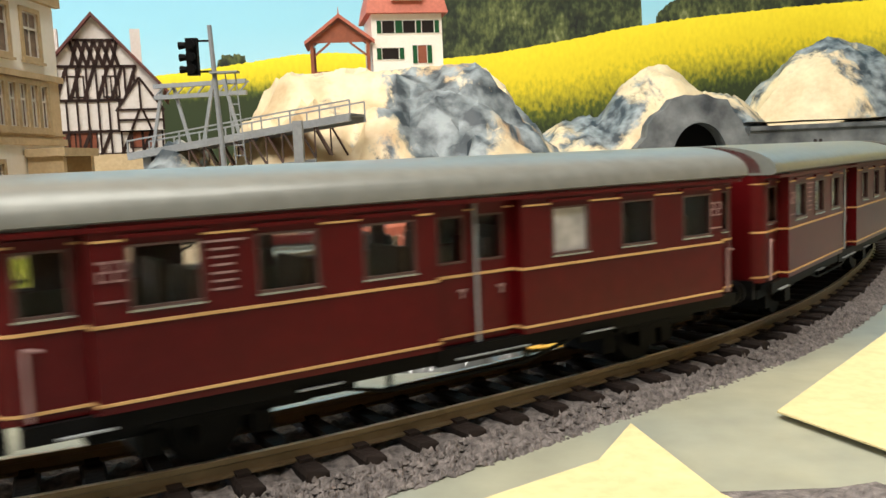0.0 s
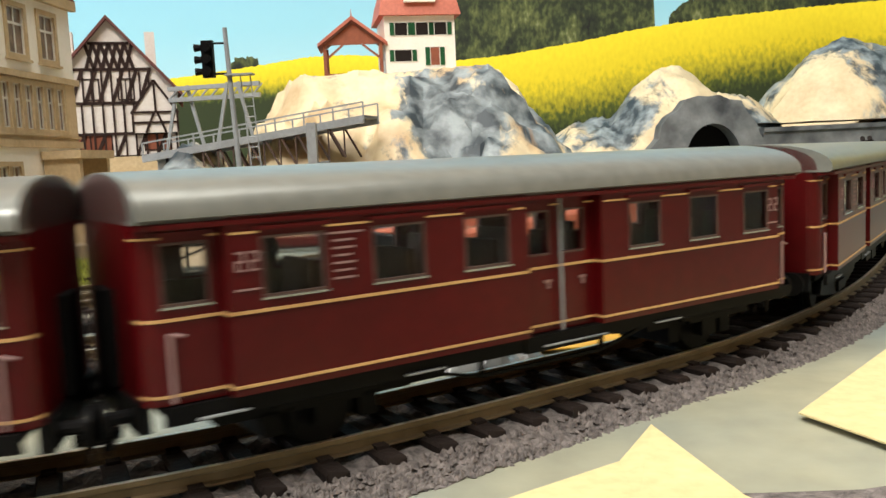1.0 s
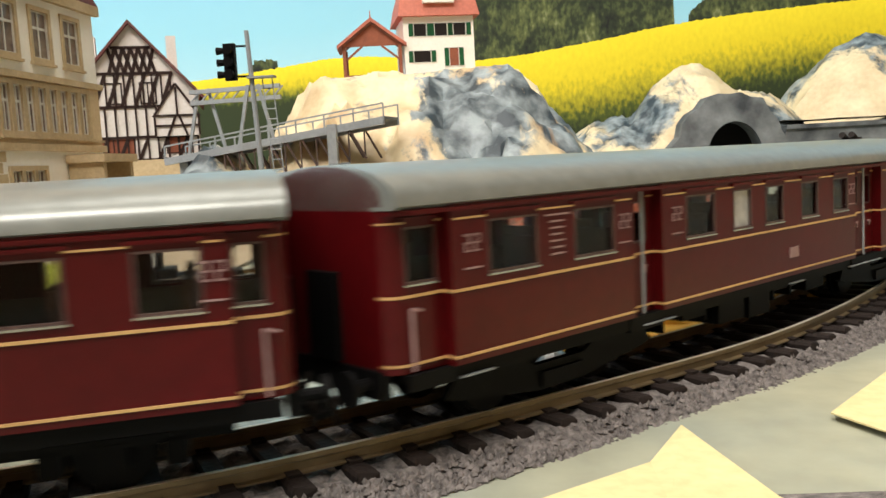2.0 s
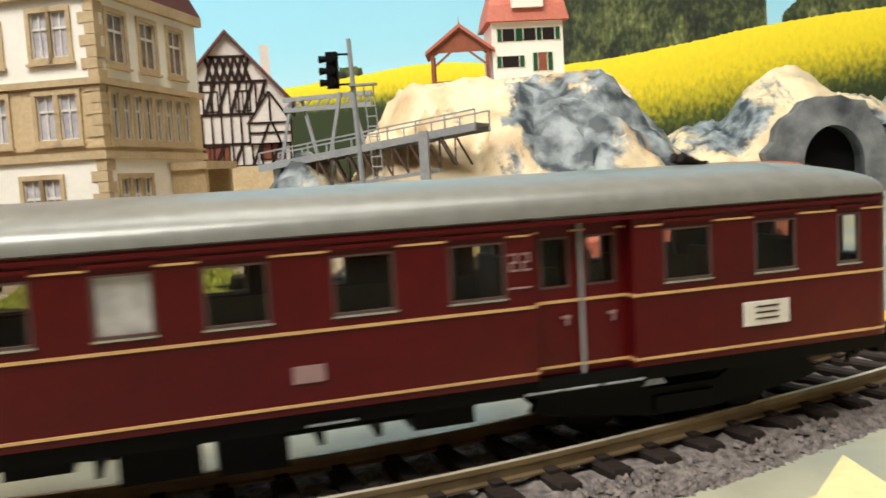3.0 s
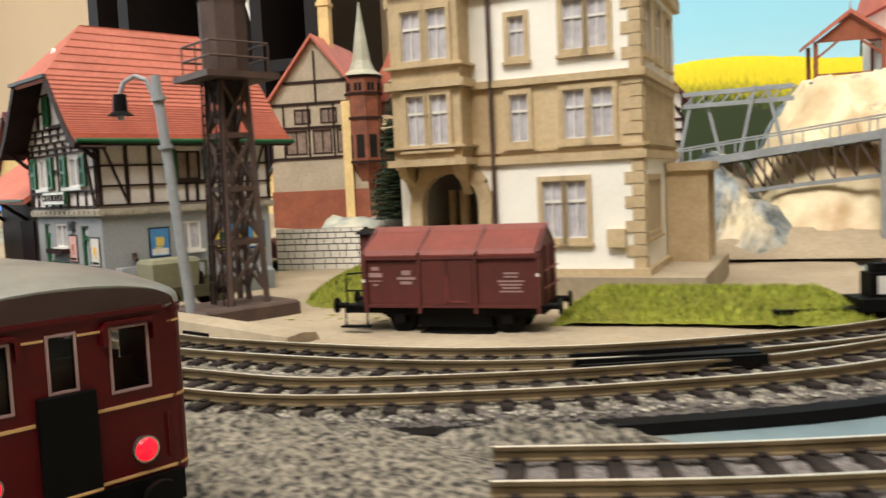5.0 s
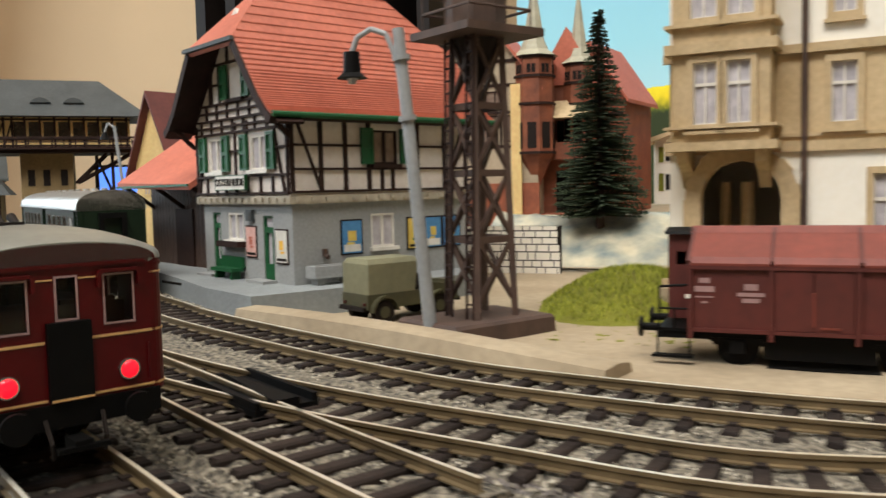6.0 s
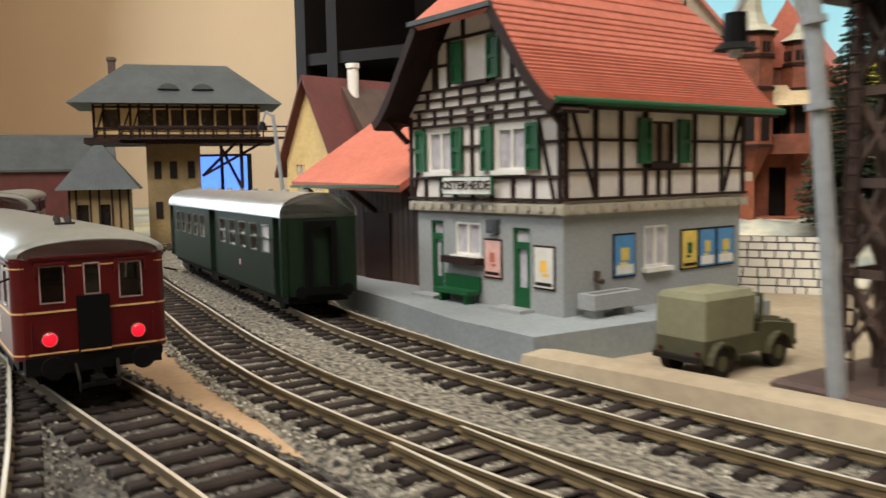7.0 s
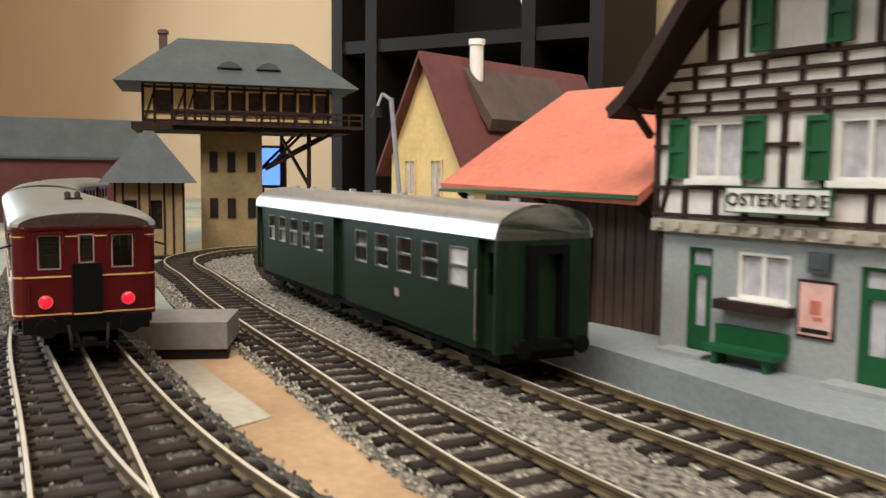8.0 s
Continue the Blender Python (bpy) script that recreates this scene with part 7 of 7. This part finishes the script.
house("red_town_house", "tall brown town house with a red-orange roof", 5.5, 7, 9.5, 13.6, TERRACOTTA, TILE, at(-44.6, 72.5, 2.6, -6), wins=((-1, 6, 1, 1.4), (1, 6, 1, 1.4), (-1, 3, 1, 1.4), (1, 3, 1, 1.4)), beams=[(-2.7, 5, 2.7, 5), (-2.7, 8, 2.7, 8), (0, 5, 0, 12.5)])
ch = thing("chalet", "white chalet with a shallow grey-brown roof and balconies", "house", at(-37.2, 84, 3.0, 12))
part("wall", Shape().wall(-4.4, 3.6, 0, 6, [(-3.6, -2.4, 1.2, 2.8), (-1.9, -0.9, 1.2, 2.8), (-3.6, -2.4, 3.8, 5.2), (-0.2, 1.0, 3.8, 5.4), (-0.2, 1.0, 0.8, 2.6)], 0, 0.25).box(-4.4, 3.6, 6.5, 6.75, 0, 6).box(-4.4, -4.15, 0.25, 6.5, 0, 6).box(3.35, 3.6, 0.25, 6.5, 0, 6).prism([(-4.4, 6), (3.6, 6), (2.6, 7.9)], "y", 0, 0.25), RENDERW, ch)
part("roof", Shape().prism([(-5.2, 5.5), (2.6, 8.0), (5.0, 5.8), (5.0, 6.2), (2.6, 8.4), (-5.2, 5.9)], "y", -1.2, 7.6), STONEP, ch, "grey-tan shingle roof")
for z in (3.0, 0.4):
    bal = part("balcony", Shape().box(-1.4, 2.6, -1.3, -0.02, z, z + 0.2), TIMBER, ch)
    part("railing", Shape().box(-1.4, 2.6, -1.35, -1.2, z + 0.2, z + 1.3), TIMBER, bal)
for x, z, w_, h_ in ((-3.0, 1.2, 1.2, 1.6), (-1.4, 1.2, 1.0, 1.6), (-3.0, 3.8, 1.2, 1.4), (0.4, 3.8, 1.2, 1.6), (0.4, 0.8, 1.2, 1.8)):
    w = part("window", Shape().wall(x - w_ / 2, x + w_ / 2, z, z + h_, [(x - w_ / 2 + 0.1, x + w_ / 2 - 0.1, z + 0.1, z + h_ - 0.1)], -0.05, 0.1), WHITE, ch)
    part("pane", Shape().box(x - w_ / 2, x + w_ / 2, 0.11, 0.14, z, z + h_), DARK, w)
    for sg in (-1, 1):
        part("shutter", Shape().box(x + sg * (w_ / 2 + 0.28) - 0.22, x + sg * (w_ / 2 + 0.28) + 0.22, -0.1, -0.02, z, z + h_), MOSS, w)
house("brown_inn", "tan and brown timber inn with a red roof and dormer", 4.6, 6, 6.2, 9.6, STONEP, TILE, at(-33.2, 80, 2.6, -6), wins=((-1, 4.2, 0.9, 1.3), (0.9, 4.2, 0.9, 1.3), (-1, 1.4, 0.9, 1.3), (0.9, 1.4, 0.9, 1.3)), beams=[(-2.3, 3.8, 2.3, 3.8), (-2.3, 6.0, 2.3, 6.0), (-2.2, 3.8, -2.2, 6.0), (2.2, 3.8, 2.2, 6.0), (0, 3.8, 0, 6)])

# ---- stone wall pieces ----
bw = thing("boundary_wall", "whitewashed rubble wall with dark joints", "wall", at(-43.8, 49.6, 0.05, 4))
part("core", Shape().box(-2.9, 3.4, 0, 0.5, 0, 2.7), DARK, bw)
rng = random.Random(4)
z = 0.05
while z < 2.6:
    x = -2.9
    hh_ = rng.uniform(0.35, 0.5)
    while x < 3.3:
        w_ = rng.uniform(0.4, 0.9)
        part("stone", Shape().box(x, min(x + w_ - 0.07, 3.4), -0.07, -0.001, z, min(z + hh_ - 0.07, 2.7)), RENDERW, bw)
        x += w_
    z += hh_


# ---- spruce ----
def spruce(m):
    t = thing("spruce", "tall dark green model spruce on a short trunk", "tree", m)
    part("trunk", Shape().tube((0, 0, 0), (0, 0, 16), 0.3, 0.05), RUST, t)
    for o in (-0.5, 0.4):
        part("root", Shape().beam((0, 0, 0.3), (o, 0.4 * o, 0.05), 0.3, 0.3), RUST, t)
    r = random.Random(11)
    s = Shape()
    z = 1.6
    while z < 16.2:
        f = (z - 1.4) / 15
        reach = 3.1 * (1 - f) ** 0.85 + 0.12
        if z < 2.4:
            reach *= 0.9
        k = int(10 + 20 * (1 - f))
        for i in range(k):
            a = r.uniform(0, 6.2832)
            q = reach * r.uniform(0.75, 1.08)
            zz = z + r.uniform(-0.12, 0.12)
            tip = Vector((math.cos(a) * q, math.sin(a) * q, zz - 0.16 * q + 0.12 * q * q / 3))
            base = Vector((0, 0, zz))
            n_ = max(2, int(q / 0.3))
            for j in range(n_):
                p = base.lerp(tip, (j + 0.4) / n_)
                d = Vector((-math.sin(a), math.cos(a), 0))
                w_ = 0.26 * (1.15 - 0.6 * j / n_)
                out = Vector((math.cos(a), math.sin(a), -0.1)) * 0.3
                s.add([p - d * 0.02, p + d * w_ + out * 0.5 + Vector((0, 0, -0.05)), p + out, p - d * w_ + out * 0.5 + Vector((0, 0, -0.05))], [(0, 1, 2, 3)])
                s.add([p + Vector((0, 0, 0.1)), p + out, p + Vector((0, 0, -0.1))], [(0, 1, 2)])
        z += 0.27
    part("crown", s, NEEDLE, t)
    return t


spruce(at(-39.6, 55.6, 1.9) @ Matrix.Diagonal((0.92, 0.92, 0.83, 1)))

# ---- signal box on its tower ----
sb = thing("signal_box", "signal box with slate hipped roof over a tan brick tower", "signal box", at(-97.5, 55.5, 0, 46))
# x runs along the building
part("tower", Shape().box(4.5, 9.0, 1.2, 5.6, -0.3, 9.4), TOWERM, sb)
for x, z in ((5.4, 2.5), (6.7, 2.5), (8.2, 2.5), (6.7, 6.0), (8.2, 6.0), (5.4, 6.0)):
    part("window", Shape().box(x - 0.3, x + 0.3, 1.1, 1.2, z, z + 1.5), DARK, sb)
part("floor_beam", Shape().box(-0.3, 15.6, -0.5, 7.0, 9.0, 9.5), TIMBER, sb)
part("cabin", Shape().wall(0.4, 14.2, 9.5, 12.4, [(4.2 + k * 1.25, 5.1 + k * 1.25, 10.3, 11.9) for k in range(8)] + [(1.4, 2.4, 10.3, 11.9)], 0.2, 0.4).box(0.4, 0.6, 0.4, 6.3, 9.5, 12.4).box(14.0, 14.2, 0.4, 6.3, 9.5, 12.4).box(0.4, 14.2, 6.1, 6.3, 9.5, 12.4), YELLOWH, sb, "cream timber-framed cabin")
part("pane", Shape().box(0.5, 14.1, 0.5, 0.55, 9.6, 12.3), SMOKE, sb)
for x in [0.5, 1.3, 2.5, 3.4, 4.1] + [5.15 + 1.25 * k for k in range(8)]:
    part("beam", Shape().box(x - 0.1, x + 0.1, 0.1, 0.2, 9.5, 12.4), TIMBER, sb)
for z in (9.6, 10.2, 12.0):
    part("beam", Shape().box(0.4, 14.2, 0.08, 0.2, z, z + 0.18), TIMBER, sb)
for x0, x1 in ((0.6, 1.3), (2.6, 3.4), (3.4, 4.1)):
    part("beam", Shape().beam((x0, 0.12, 9.7), (x1, 0.12, 11.9), 0.15, 0.12), TIMBER, sb)
part("walkway", Shape().box(2.5, 16.4, -1.3, -0.5, 9.3, 9.5), TIMBER, sb)
part("railing", Shape().box(2.5, 16.4, -1.3, -1.2, 10.3, 10.45).box(2.5, 16.4, -1.28, -1.22, 9.9, 10.0), TIMBER, sb)
for k in range(15):
    part("railing_post", Shape().box(2.5 + k * 0.98, 2.62 + k * 0.98, -1.3, -1.2, 9.4, 10.4), TIMBER, sb)
part("roof", Shape().rings([[(-1.4, -1.6, 12.3), (16.0, -1.6, 12.3), (16.0, 7.8, 12.3), (-1.4, 7.8, 12.3)], [(3.0, 2.7, 16.0), (11.6, 2.7, 16.0), (11.6, 3.5, 16.0), (3.0, 3.5, 16.0)]]), SLATE, sb, "grey slate hipped roof")
for x in (6.6, 9.4):
    part("eyebrow_dormer", Shape().prism([(x - 0.9, 13.6), (x - 0.5, 13.95), (x, 14.1), (x + 0.5, 13.95), (x + 0.9, 13.6)], "y", -0.4, 1.8), SLATE, sb)
part("chimney", Shape().box(1.6, 2.2, 2.8, 3.4, 13.5, 16.6).box(1.5, 2.3, 2.7, 3.5, 16.3, 16.5), RUST, sb)
for x in (12.2, 14.6):
    part("strut", Shape().beam((9.2, 0.5, 6.2), (x, 0.5, 9.2), 0.22, 0.22).beam((9.2, 6.0, 6.2), (x, 6.0, 9.2), 0.22, 0.22), TIMBER, sb)
part("trestle", Shape().beam((12.5, 0.6, -0.3), (12.5, 0.6, 9.2), 0.3, 0.3).beam((11, 6, -0.3), (11, 6, 9.2), 0.3, 0.3).beam((12.5, 0.6, 5.0), (11, 6, 8.8), 0.2, 0.2), TIMBER, sb)
ax = thing("annex_hut", "small timber-framed hut with a slate pyramid roof", "hut", at(-96.2, 54.5, 0, 46) @ Matrix.Diagonal((0.74, 0.74, 1, 1)))
part("wall", Shape().wall(-2.0, 4.2, 0.2, 5.4, [(-1.3, 0.0, 1.2, 4.0), (1.2, 2.2, 2.0, 4.0)], -3.0, -2.8).box(-2.0, -1.8, -2.8, 1.5, 0.2, 5.4).box(4.0, 4.2, -2.8, 1.5, 0.2, 5.4).box(-2, 4.2, 1.3, 1.5, 0.2, 5.4), TOWERM, ax)
for x in (-1.9, -1.2, 0.2, 1.1, 2.4, 3.2, 4.1):
    part("beam", Shape().box(x - 0.1, x + 0.1, -3.08, -3.0, 0.2, 5.4), TIMBER, ax)
part("pane", Shape().box(-1.4, 2.4, -2.7, -2.65, 1, 4.2), SMOKE, ax)
part("roof", Shape().rings([[(-3.2, -4.2, 5.2), (5.4, -4.2, 5.2), (5.4, 2.6, 5.2), (-3.2, 2.6, 5.2)], [(0.6, -0.9, 8.8), (1.5, -0.9, 8.8), (1.5, -0.4, 8.8), (0.6, -0.4, 8.8)]]), SLATE, ax)

# ---- yellow house behind the goods shed ----
yh = house("yellow_house", "cream-yellow house with a maroon roof and dormer", 5.4, 13, 6.6, 11.6, YELLOWH, TILEDARK, at(-70.6, 51.0, 0.4, -16), over=0.6, wins=((-1.2, 4.6, 0.7, 1.7), (0.8, 4.6, 0.7, 1.7)), pane=CURTAIN, frame_m=YELLOWH)
part("chimney", Shape().tube((0.7, 3, 10.5), (0.7, 3, 12.7), 0.36, n=12).tube((0.7, 3, 12.5), (0.7, 3, 12.8), 0.44, n=12), RENDERW, yh)
part("dormer", Shape().prism([(0.5, 11.3), (2.6, 8.5), (2.4, 7.9), (0.5, 10.4)], "y", 2.2, 10), RUST, yh, "ribbed brown dormer")
lq = thing("street_lamp", "slim grey lamp post with a bell shade by the yellow house", "lamp", at(-69.4, 47.4, 0.2, 20))
part("pole", Shape().tube((0, 0, 0), (-0.9, -0.1, 9.4), 0.13, 0.11), LAMPGREY, lq)
part("arm", Shape().tube((-0.9, -0.1, 9.3), (-1.3, -0.2, 9.6), 0.08).tube((-1.3, -0.2, 9.6), (-1.5, -0.3, 9.0), 0.07), LAMPGREY, lq)
part("shade", Shape().tube((-1.5, -0.3, 8.5), (-1.5, -0.3, 9.0), 0.32, 0.14, n=14), BLACK, lq)

# ---- far left buildings ----
lb_ = house("engine_shed", "low red-brown shed with a slate roof", 10, 30, 7.6, 11.8, WAGONRED, SLATE, at(-150, 62, 0, -36), wins=((-2, 2, 1.2, 1.8), (2, 2, 1.2, 1.8)))
part("dormer", Shape().prism([(8, 7.0), (11, 7.0), (11, 8.6), (9.5, 9.9), (8, 8.6)], "x", 3.5, 5.4), WAGONRED, lb_)
house("far_house", "distant pale house with a grey roof", 7, 9, 6, 10, YELLOWH, SLATE, at(-66, 84, 0, -10))

# ---- dark shelving against the wall ----
shf = thing("bookcase", "black-brown open bookcase against the beige wall", "bookcase", at(-118, 140, 0))
for x in (-24, -16.5, 14.0, 25.5):
    part("upright", Shape().box(x - 1.2, x + 1.2, 0, 28.9, -76, 110), SHELFB, shf)
for z in (-40, -8, 27.5, 62, 100):
    part("shelf", Shape().box(-22.8, 24.3, 0.4, 28.8, z, z + 2.2), SHELFB, shf)
part("back_panel", Shape().box(-24, 25.5, 29, 30, -76, 110), SHELFB, shf)
vs = thing("vase", "white glossy vase on the bookcase shelf", "vase", at(-137.5, 152, 29.7))
part("body", Shape().rings([[(r_ * math.cos(6.2832 * i / 14), r_ * math.sin(6.2832 * i / 14), z) for i in range(14)] for z, r_ in ((0, 1.2), (4, 1.6), (9, 1.3), (14, 0.8), (16, 1.0))]), WHITE, vs, smooth=True)
fg = thing("toy_figure", "small pink and blue toy on the bookcase shelf", "toy", at(-106, 147, 29.7))
part("base", Shape().tube((0, 0, 0), (0, 0, 5), 2.2, 1.8), mat("toy_pink", (220, 110, 110), 0.5), fg)
part("top", Shape().tube((1.2, 0, 5), (1.4, 0, 9), 1.4, 0.9), BLUEP, fg)
part("stick", Shape().tube((-1.5, 0, 4), (-4.5, 0, 14), 0.5), WHITE, fg)
mon = thing("monitor", "lit computer monitor with a blue screen on a desk", "monitor", at(-136.5, 112, 0, 30))
part("case", Shape().box(-4.4, 4.4, 0, 1.2, 3.5, 10.0), BLACK, mon)
part("screen", Shape().box(-3.9, 3.9, -0.08, 0, 4.0, 9.6), SCREEN, mon, "glowing blue screen")
part("stand", Shape().box(-1, 1, 0.2, 1.0, -0.3, 3.5), BLACK, mon)


# ---- loose bits in the foreground ----
def sheet(name, pts, z, material, label, lift=None):
    s = Shape()
    cx, cy = sum(p[0] for p in pts) / len(pts), sum(p[1] for p in pts) / len(pts)
    n = len(pts)
    zz = [z + (lift[i] if lift else 0) for i in range(n)]
    v = [(p[0], p[1], q) for p, q in zip(pts, zz)] + [(p[0], p[1], q - 0.03) for p, q in zip(pts, zz)] + [(cx, cy, z), (cx, cy, z - 0.03)]
    s.add(v, [(i, (i + 1) % n, 2 * n) for i in range(n)] + [(n + (i + 1) % n, n + i, 2 * n + 1) for i in range(n)] + [(i, n + i, n + (i + 1) % n, (i + 1) % n) for i in range(n)])
    return tagged(part(name, s, material), label, "paper")


sheet("paper_sheet", [(2.7, 12.9), (2.0, 11.7), (0.2, 10.4), (-1.0, 8.0), (4.6, 8.0), (3.3, 10.4)], 0.1, PAPER, "torn pale yellow paper sheet on the plaster", [0.12, 0, 0, 0, 0, 0])
sheet("paper_sheet", [(5.2, 13.6), (9.4, 18.4), (14, 20.5), (12, 11), (6.2, 11.2)], 0.1, PAPER, "pale yellow paper sheet on the plaster", [0, 0.15, 0.2, 0, 0])
sheet("orange_card", [(0.4, 18.6), (2.6, 18.9), (7.5, 20.9), (10, 24), (7.6, 23.6), (3.6, 20.8), (1.2, 20.4)], 0.1, ORANGE, "yellow-orange card scrap under the tracks", [0, 0, 0, 0, 0.3, 0.4, 0.2])
sheet("orange_card", [(-14.5, 33.6), (-8.5, 35.4), (-6, 33.5), (-11, 31.9)], 0.34, ORANGE, "yellow card scrap beside the points", [0] * 4)
def lump(name, cx, cy, rx, ry, h, material, label, category, seed, z=0.0, k=1.6, amp=0.5):
    return tagged(part(name, field(cx - rx, cx + rx, cy - ry, cy + ry, min(rx, ry) / 12, lambda x, y: z - 0.15 + max(0, bump_of(x, y, cx, cy, rx, ry, h, 2)) * (0.75 + amp * rough(x, y, k, seed) + 0.3 * abs(rough(x, y, k * 3, seed)))), material), label, category)


lump("foil_bag", -0.6, 18.6, 2.4, 1.2, 1.0, BAGM, "crumpled clear plastic bag", "bag", 3)
lump("ballast_heap", -27.5, 15.4, 6.5, 2.6, 0.75, BALLAST2, "heap of loose grey ballast at the end of the spur", "ballast", 5, 0.1, 2.5, 0.3)
lump("ballast_heap", -20.6, 17.0, 3.2, 0.9, 0.7, BALLAST2, "loose ballast between the tracks", "ballast", 6, 0.1, 2.5, 0.3)
lump("ballast_heap", 5.4, 9.2, 3.4, 1.6, 0.5, BALLAST, "strip of loose mauve-grey ballast near the table edge", "ballast", 8, 0.1, 3.0, 0.3)
con = thing("cable_connector", "black twin cable connector block", "connector", at(-9.72, 14.13, 0.0, 10) @ Matrix.Diagonal((1.0, 0.9, 1.05, 1)))
part("base", Shape().box(-0.8, 0.8, -0.5, 0.5, -0.1, 0.55).box(-0.86, 0.86, -0.6, 0.4, -0.1, 0.2).box(-0.84, 0.84, -0.54, 0.54, 0.47, 0.52), BLACK, con)
for x in (-0.32, 0.32):
    part("plug", Shape().box(x - 0.18, x + 0.18, -0.2, 0.2, 0.55, 0.95).box(x - 0.15, x + 0.15, -0.17, 0.17, 0.95, 1.05), BLACK, con)
    part("socket", Shape().tube((x, -0.55, 0.34), (x, -0.49, 0.34), 0.09), DARK, con)
pm = thing("point_motor", "flat black point motor with a switch lantern", "point motor", at(-13.2, 32.2, 0.25, 17))
part("case", Shape().box(-3.6, 3.4, -0.7, 0.7, 0, 0.42), BLACK, pm)
part("pedestal", Shape().box(-0.9, 0.9, -0.9, 0.6, 0.3, 0.7), BLACK, pm)
part("lantern", Shape().box(-0.4, 0.4, -0.4, 0.4, 0.7, 1.5).box(-0.25, 0.25, -0.25, 0.25, 1.5, 1.8), BLACK, pm)
part("lantern_glass", Shape().box(-0.16, 0.16, -0.43, -0.4, 0.8, 1.4), WHITE, pm, "white lantern glass")
part("cross_arm", Shape().beam((1.4, 0.3, 0.6), (3.0, 0.3, 1.2), 0.1, 0.1).beam((1.4, 0.3, 1.3), (3.2, 0.3, 1.3), 0.12, 0.12).beam((2.2, 0.3, 0.4), (2.2, 0.3, 1.3), 0.12, 0.12), BLACK, pm)
def frog(x, y, a, L):
    t = thing("point_frog", "black plastic frog and check rails of a turnout", "turnout part", at(x, y, 0.5, a))
    part("plate", Shape().box(-L, L, -0.75, 0.75, -0.12, 0.02), BLACK, t)
    part("check_rail", Shape().box(-L, L, 0.62, 0.74, 0.02, 0.2), BLACK, t)
    part("check_rail", Shape().box(-L, L, -0.74, -0.62, 0.02, 0.2), BLACK, t)
    part("frog_nose", Shape().prism([(-L, 0.02), (L, 0.3), (L, -0.3)], "z", 0.02, 0.18), BLACK, t)


frog(-38.6, 20.2, -27, 1.7)
frog(-19.2, 23.1, 24, 2.4)
hut = thing("blue_hut", "small cream hut with a dark roof and blue awning", "hut", at(-4.4, 46.5, 0.0, 8))
part("wall", Shape().wall(-2, 2, 0, 2.0, [(-1.0, -0.3, 0.6, 1.4)], -1.5, -1.3).box(-2, -1.8, -1.3, 1.5, 0, 2).box(1.8, 2, -1.3, 1.5, 0, 2).box(-2, 2, 1.3, 1.5, 0, 2), YELLOWH, hut)
part("roof", Shape().rings([[(-2.9, -2.5, 1.9), (2.9, -2.5, 1.9), (2.9, 2.5, 1.9), (-2.9, 2.5, 1.9)], [(-1.2, -0.2, 3.9), (1.2, -0.2, 3.9), (1.2, 0.2, 3.9), (-1.2, 0.2, 3.9)]]), HUTROOF, hut)
part("awning", Shape().box(-1.9, 0.6, -3.2, -2.3, 1.2, 1.35), BLUEP, hut)
rw = thing("red_wagon", "small low red wagon beside the hut", "train car", at(-8.6, 45.8, 0.0, 6))
part("body", Shape().box(-2.6, 2.6, -0.7, 0.7, 0.3, 0.75), RED, rw)
part("frame", Shape().box(-2.7, 2.7, -0.6, 0.6, 0.12, 0.3), BLACK, rw)
for x in (-2, 2):
    part("wheel", Shape().tube((x, -0.8, 0.3), (x, 0.8, 0.3), 0.3), BLACK, rw)
rc = thing("red_car", "small red parked model car", "car", at(-48.8, 51.4, 0.35, 10))
part("body", Shape().prism([(-2.2, 0.4), (2.2, 0.4), (2.2, 1.0), (1.2, 1.1), (0.7, 1.7), (-1.2, 1.7), (-1.7, 1.1), (-2.2, 1.0)], "y", -0.85, 0.85), WAGONRED, rc)
for x in (-1.4, 1.4):
    for sg in (-1, 1):
        part("wheel", Shape().tube((x, sg * 0.7, 0.35), (x, sg * 0.9, 0.35), 0.35), DARK, rc)
structure("ground_board", Shape().prism([(-72, 32.5), (-70.5, 35.5), (-56, 26.6), (-50, 22.6), (-44, 19), (-45, 18), (-57, 24.6)], "z", -0.3, 0.16), WOOD, "bare tan wooden board between the tracks")
blk = thing("grey_block", "weathered grey wooden block beside the main line", "block", at(-69.5, 32.0, 0, 35))
part("block", Shape().box(-3.6, 2.4, -1.2, 1.4, 0.5, 1.35), mat("weathered_grey", (132, 126, 122), 0.8, second=(110, 104, 100), scale=30, bump=0.3), blk)
part("skid", Shape().box(-3.6, 2.4, -1.1, -0.8, -0.1, 0.5).box(-3.6, 2.4, 1.0, 1.3, -0.1, 0.5), DARK, blk)
sheet("plaster_skin", [(-67.9, 30.9), (-67.6, 31.7), (-64.1, 29.7), (-61.5, 28.3), (-61.7, 26.7), (-64.4, 28.8)], 0.185, LEDGEM, "flaking pale plaster skin on the bare board", [0.02, 0, 0.03, 0, 0.04, 0.02])
sheet("paper_scrap", [(-64.1, 27.9), (-63.7, 28.1), (-61.7, 26.8), (-61.4, 26.3)], 0.24, WHITE, "torn white paper scrap on the board", [0.02, 0.05, 0, 0.08])
sheet("torn_board_strip", [(-69.1, 30.5), (-68.9, 30.7), (-65.8, 28.9), (-64.8, 27.8), (-65.9, 28.4)], 0.42, WOOD, "splintered orange-brown board strip beside the rail", [0.25, 0.1, 0.0, 0.05, 0.0])
# Flat dark brown sheet paints a recess and its shade onto the board.
sheet("dark_gap_board", [(-68.5, 30.9), (-67.9, 30.8), (-63.9, 28.3), (-64.1, 27.9)], 0.2, TIMBER, "dark brown sheet for the shaded recess in the board", [0] * 4)


motions()
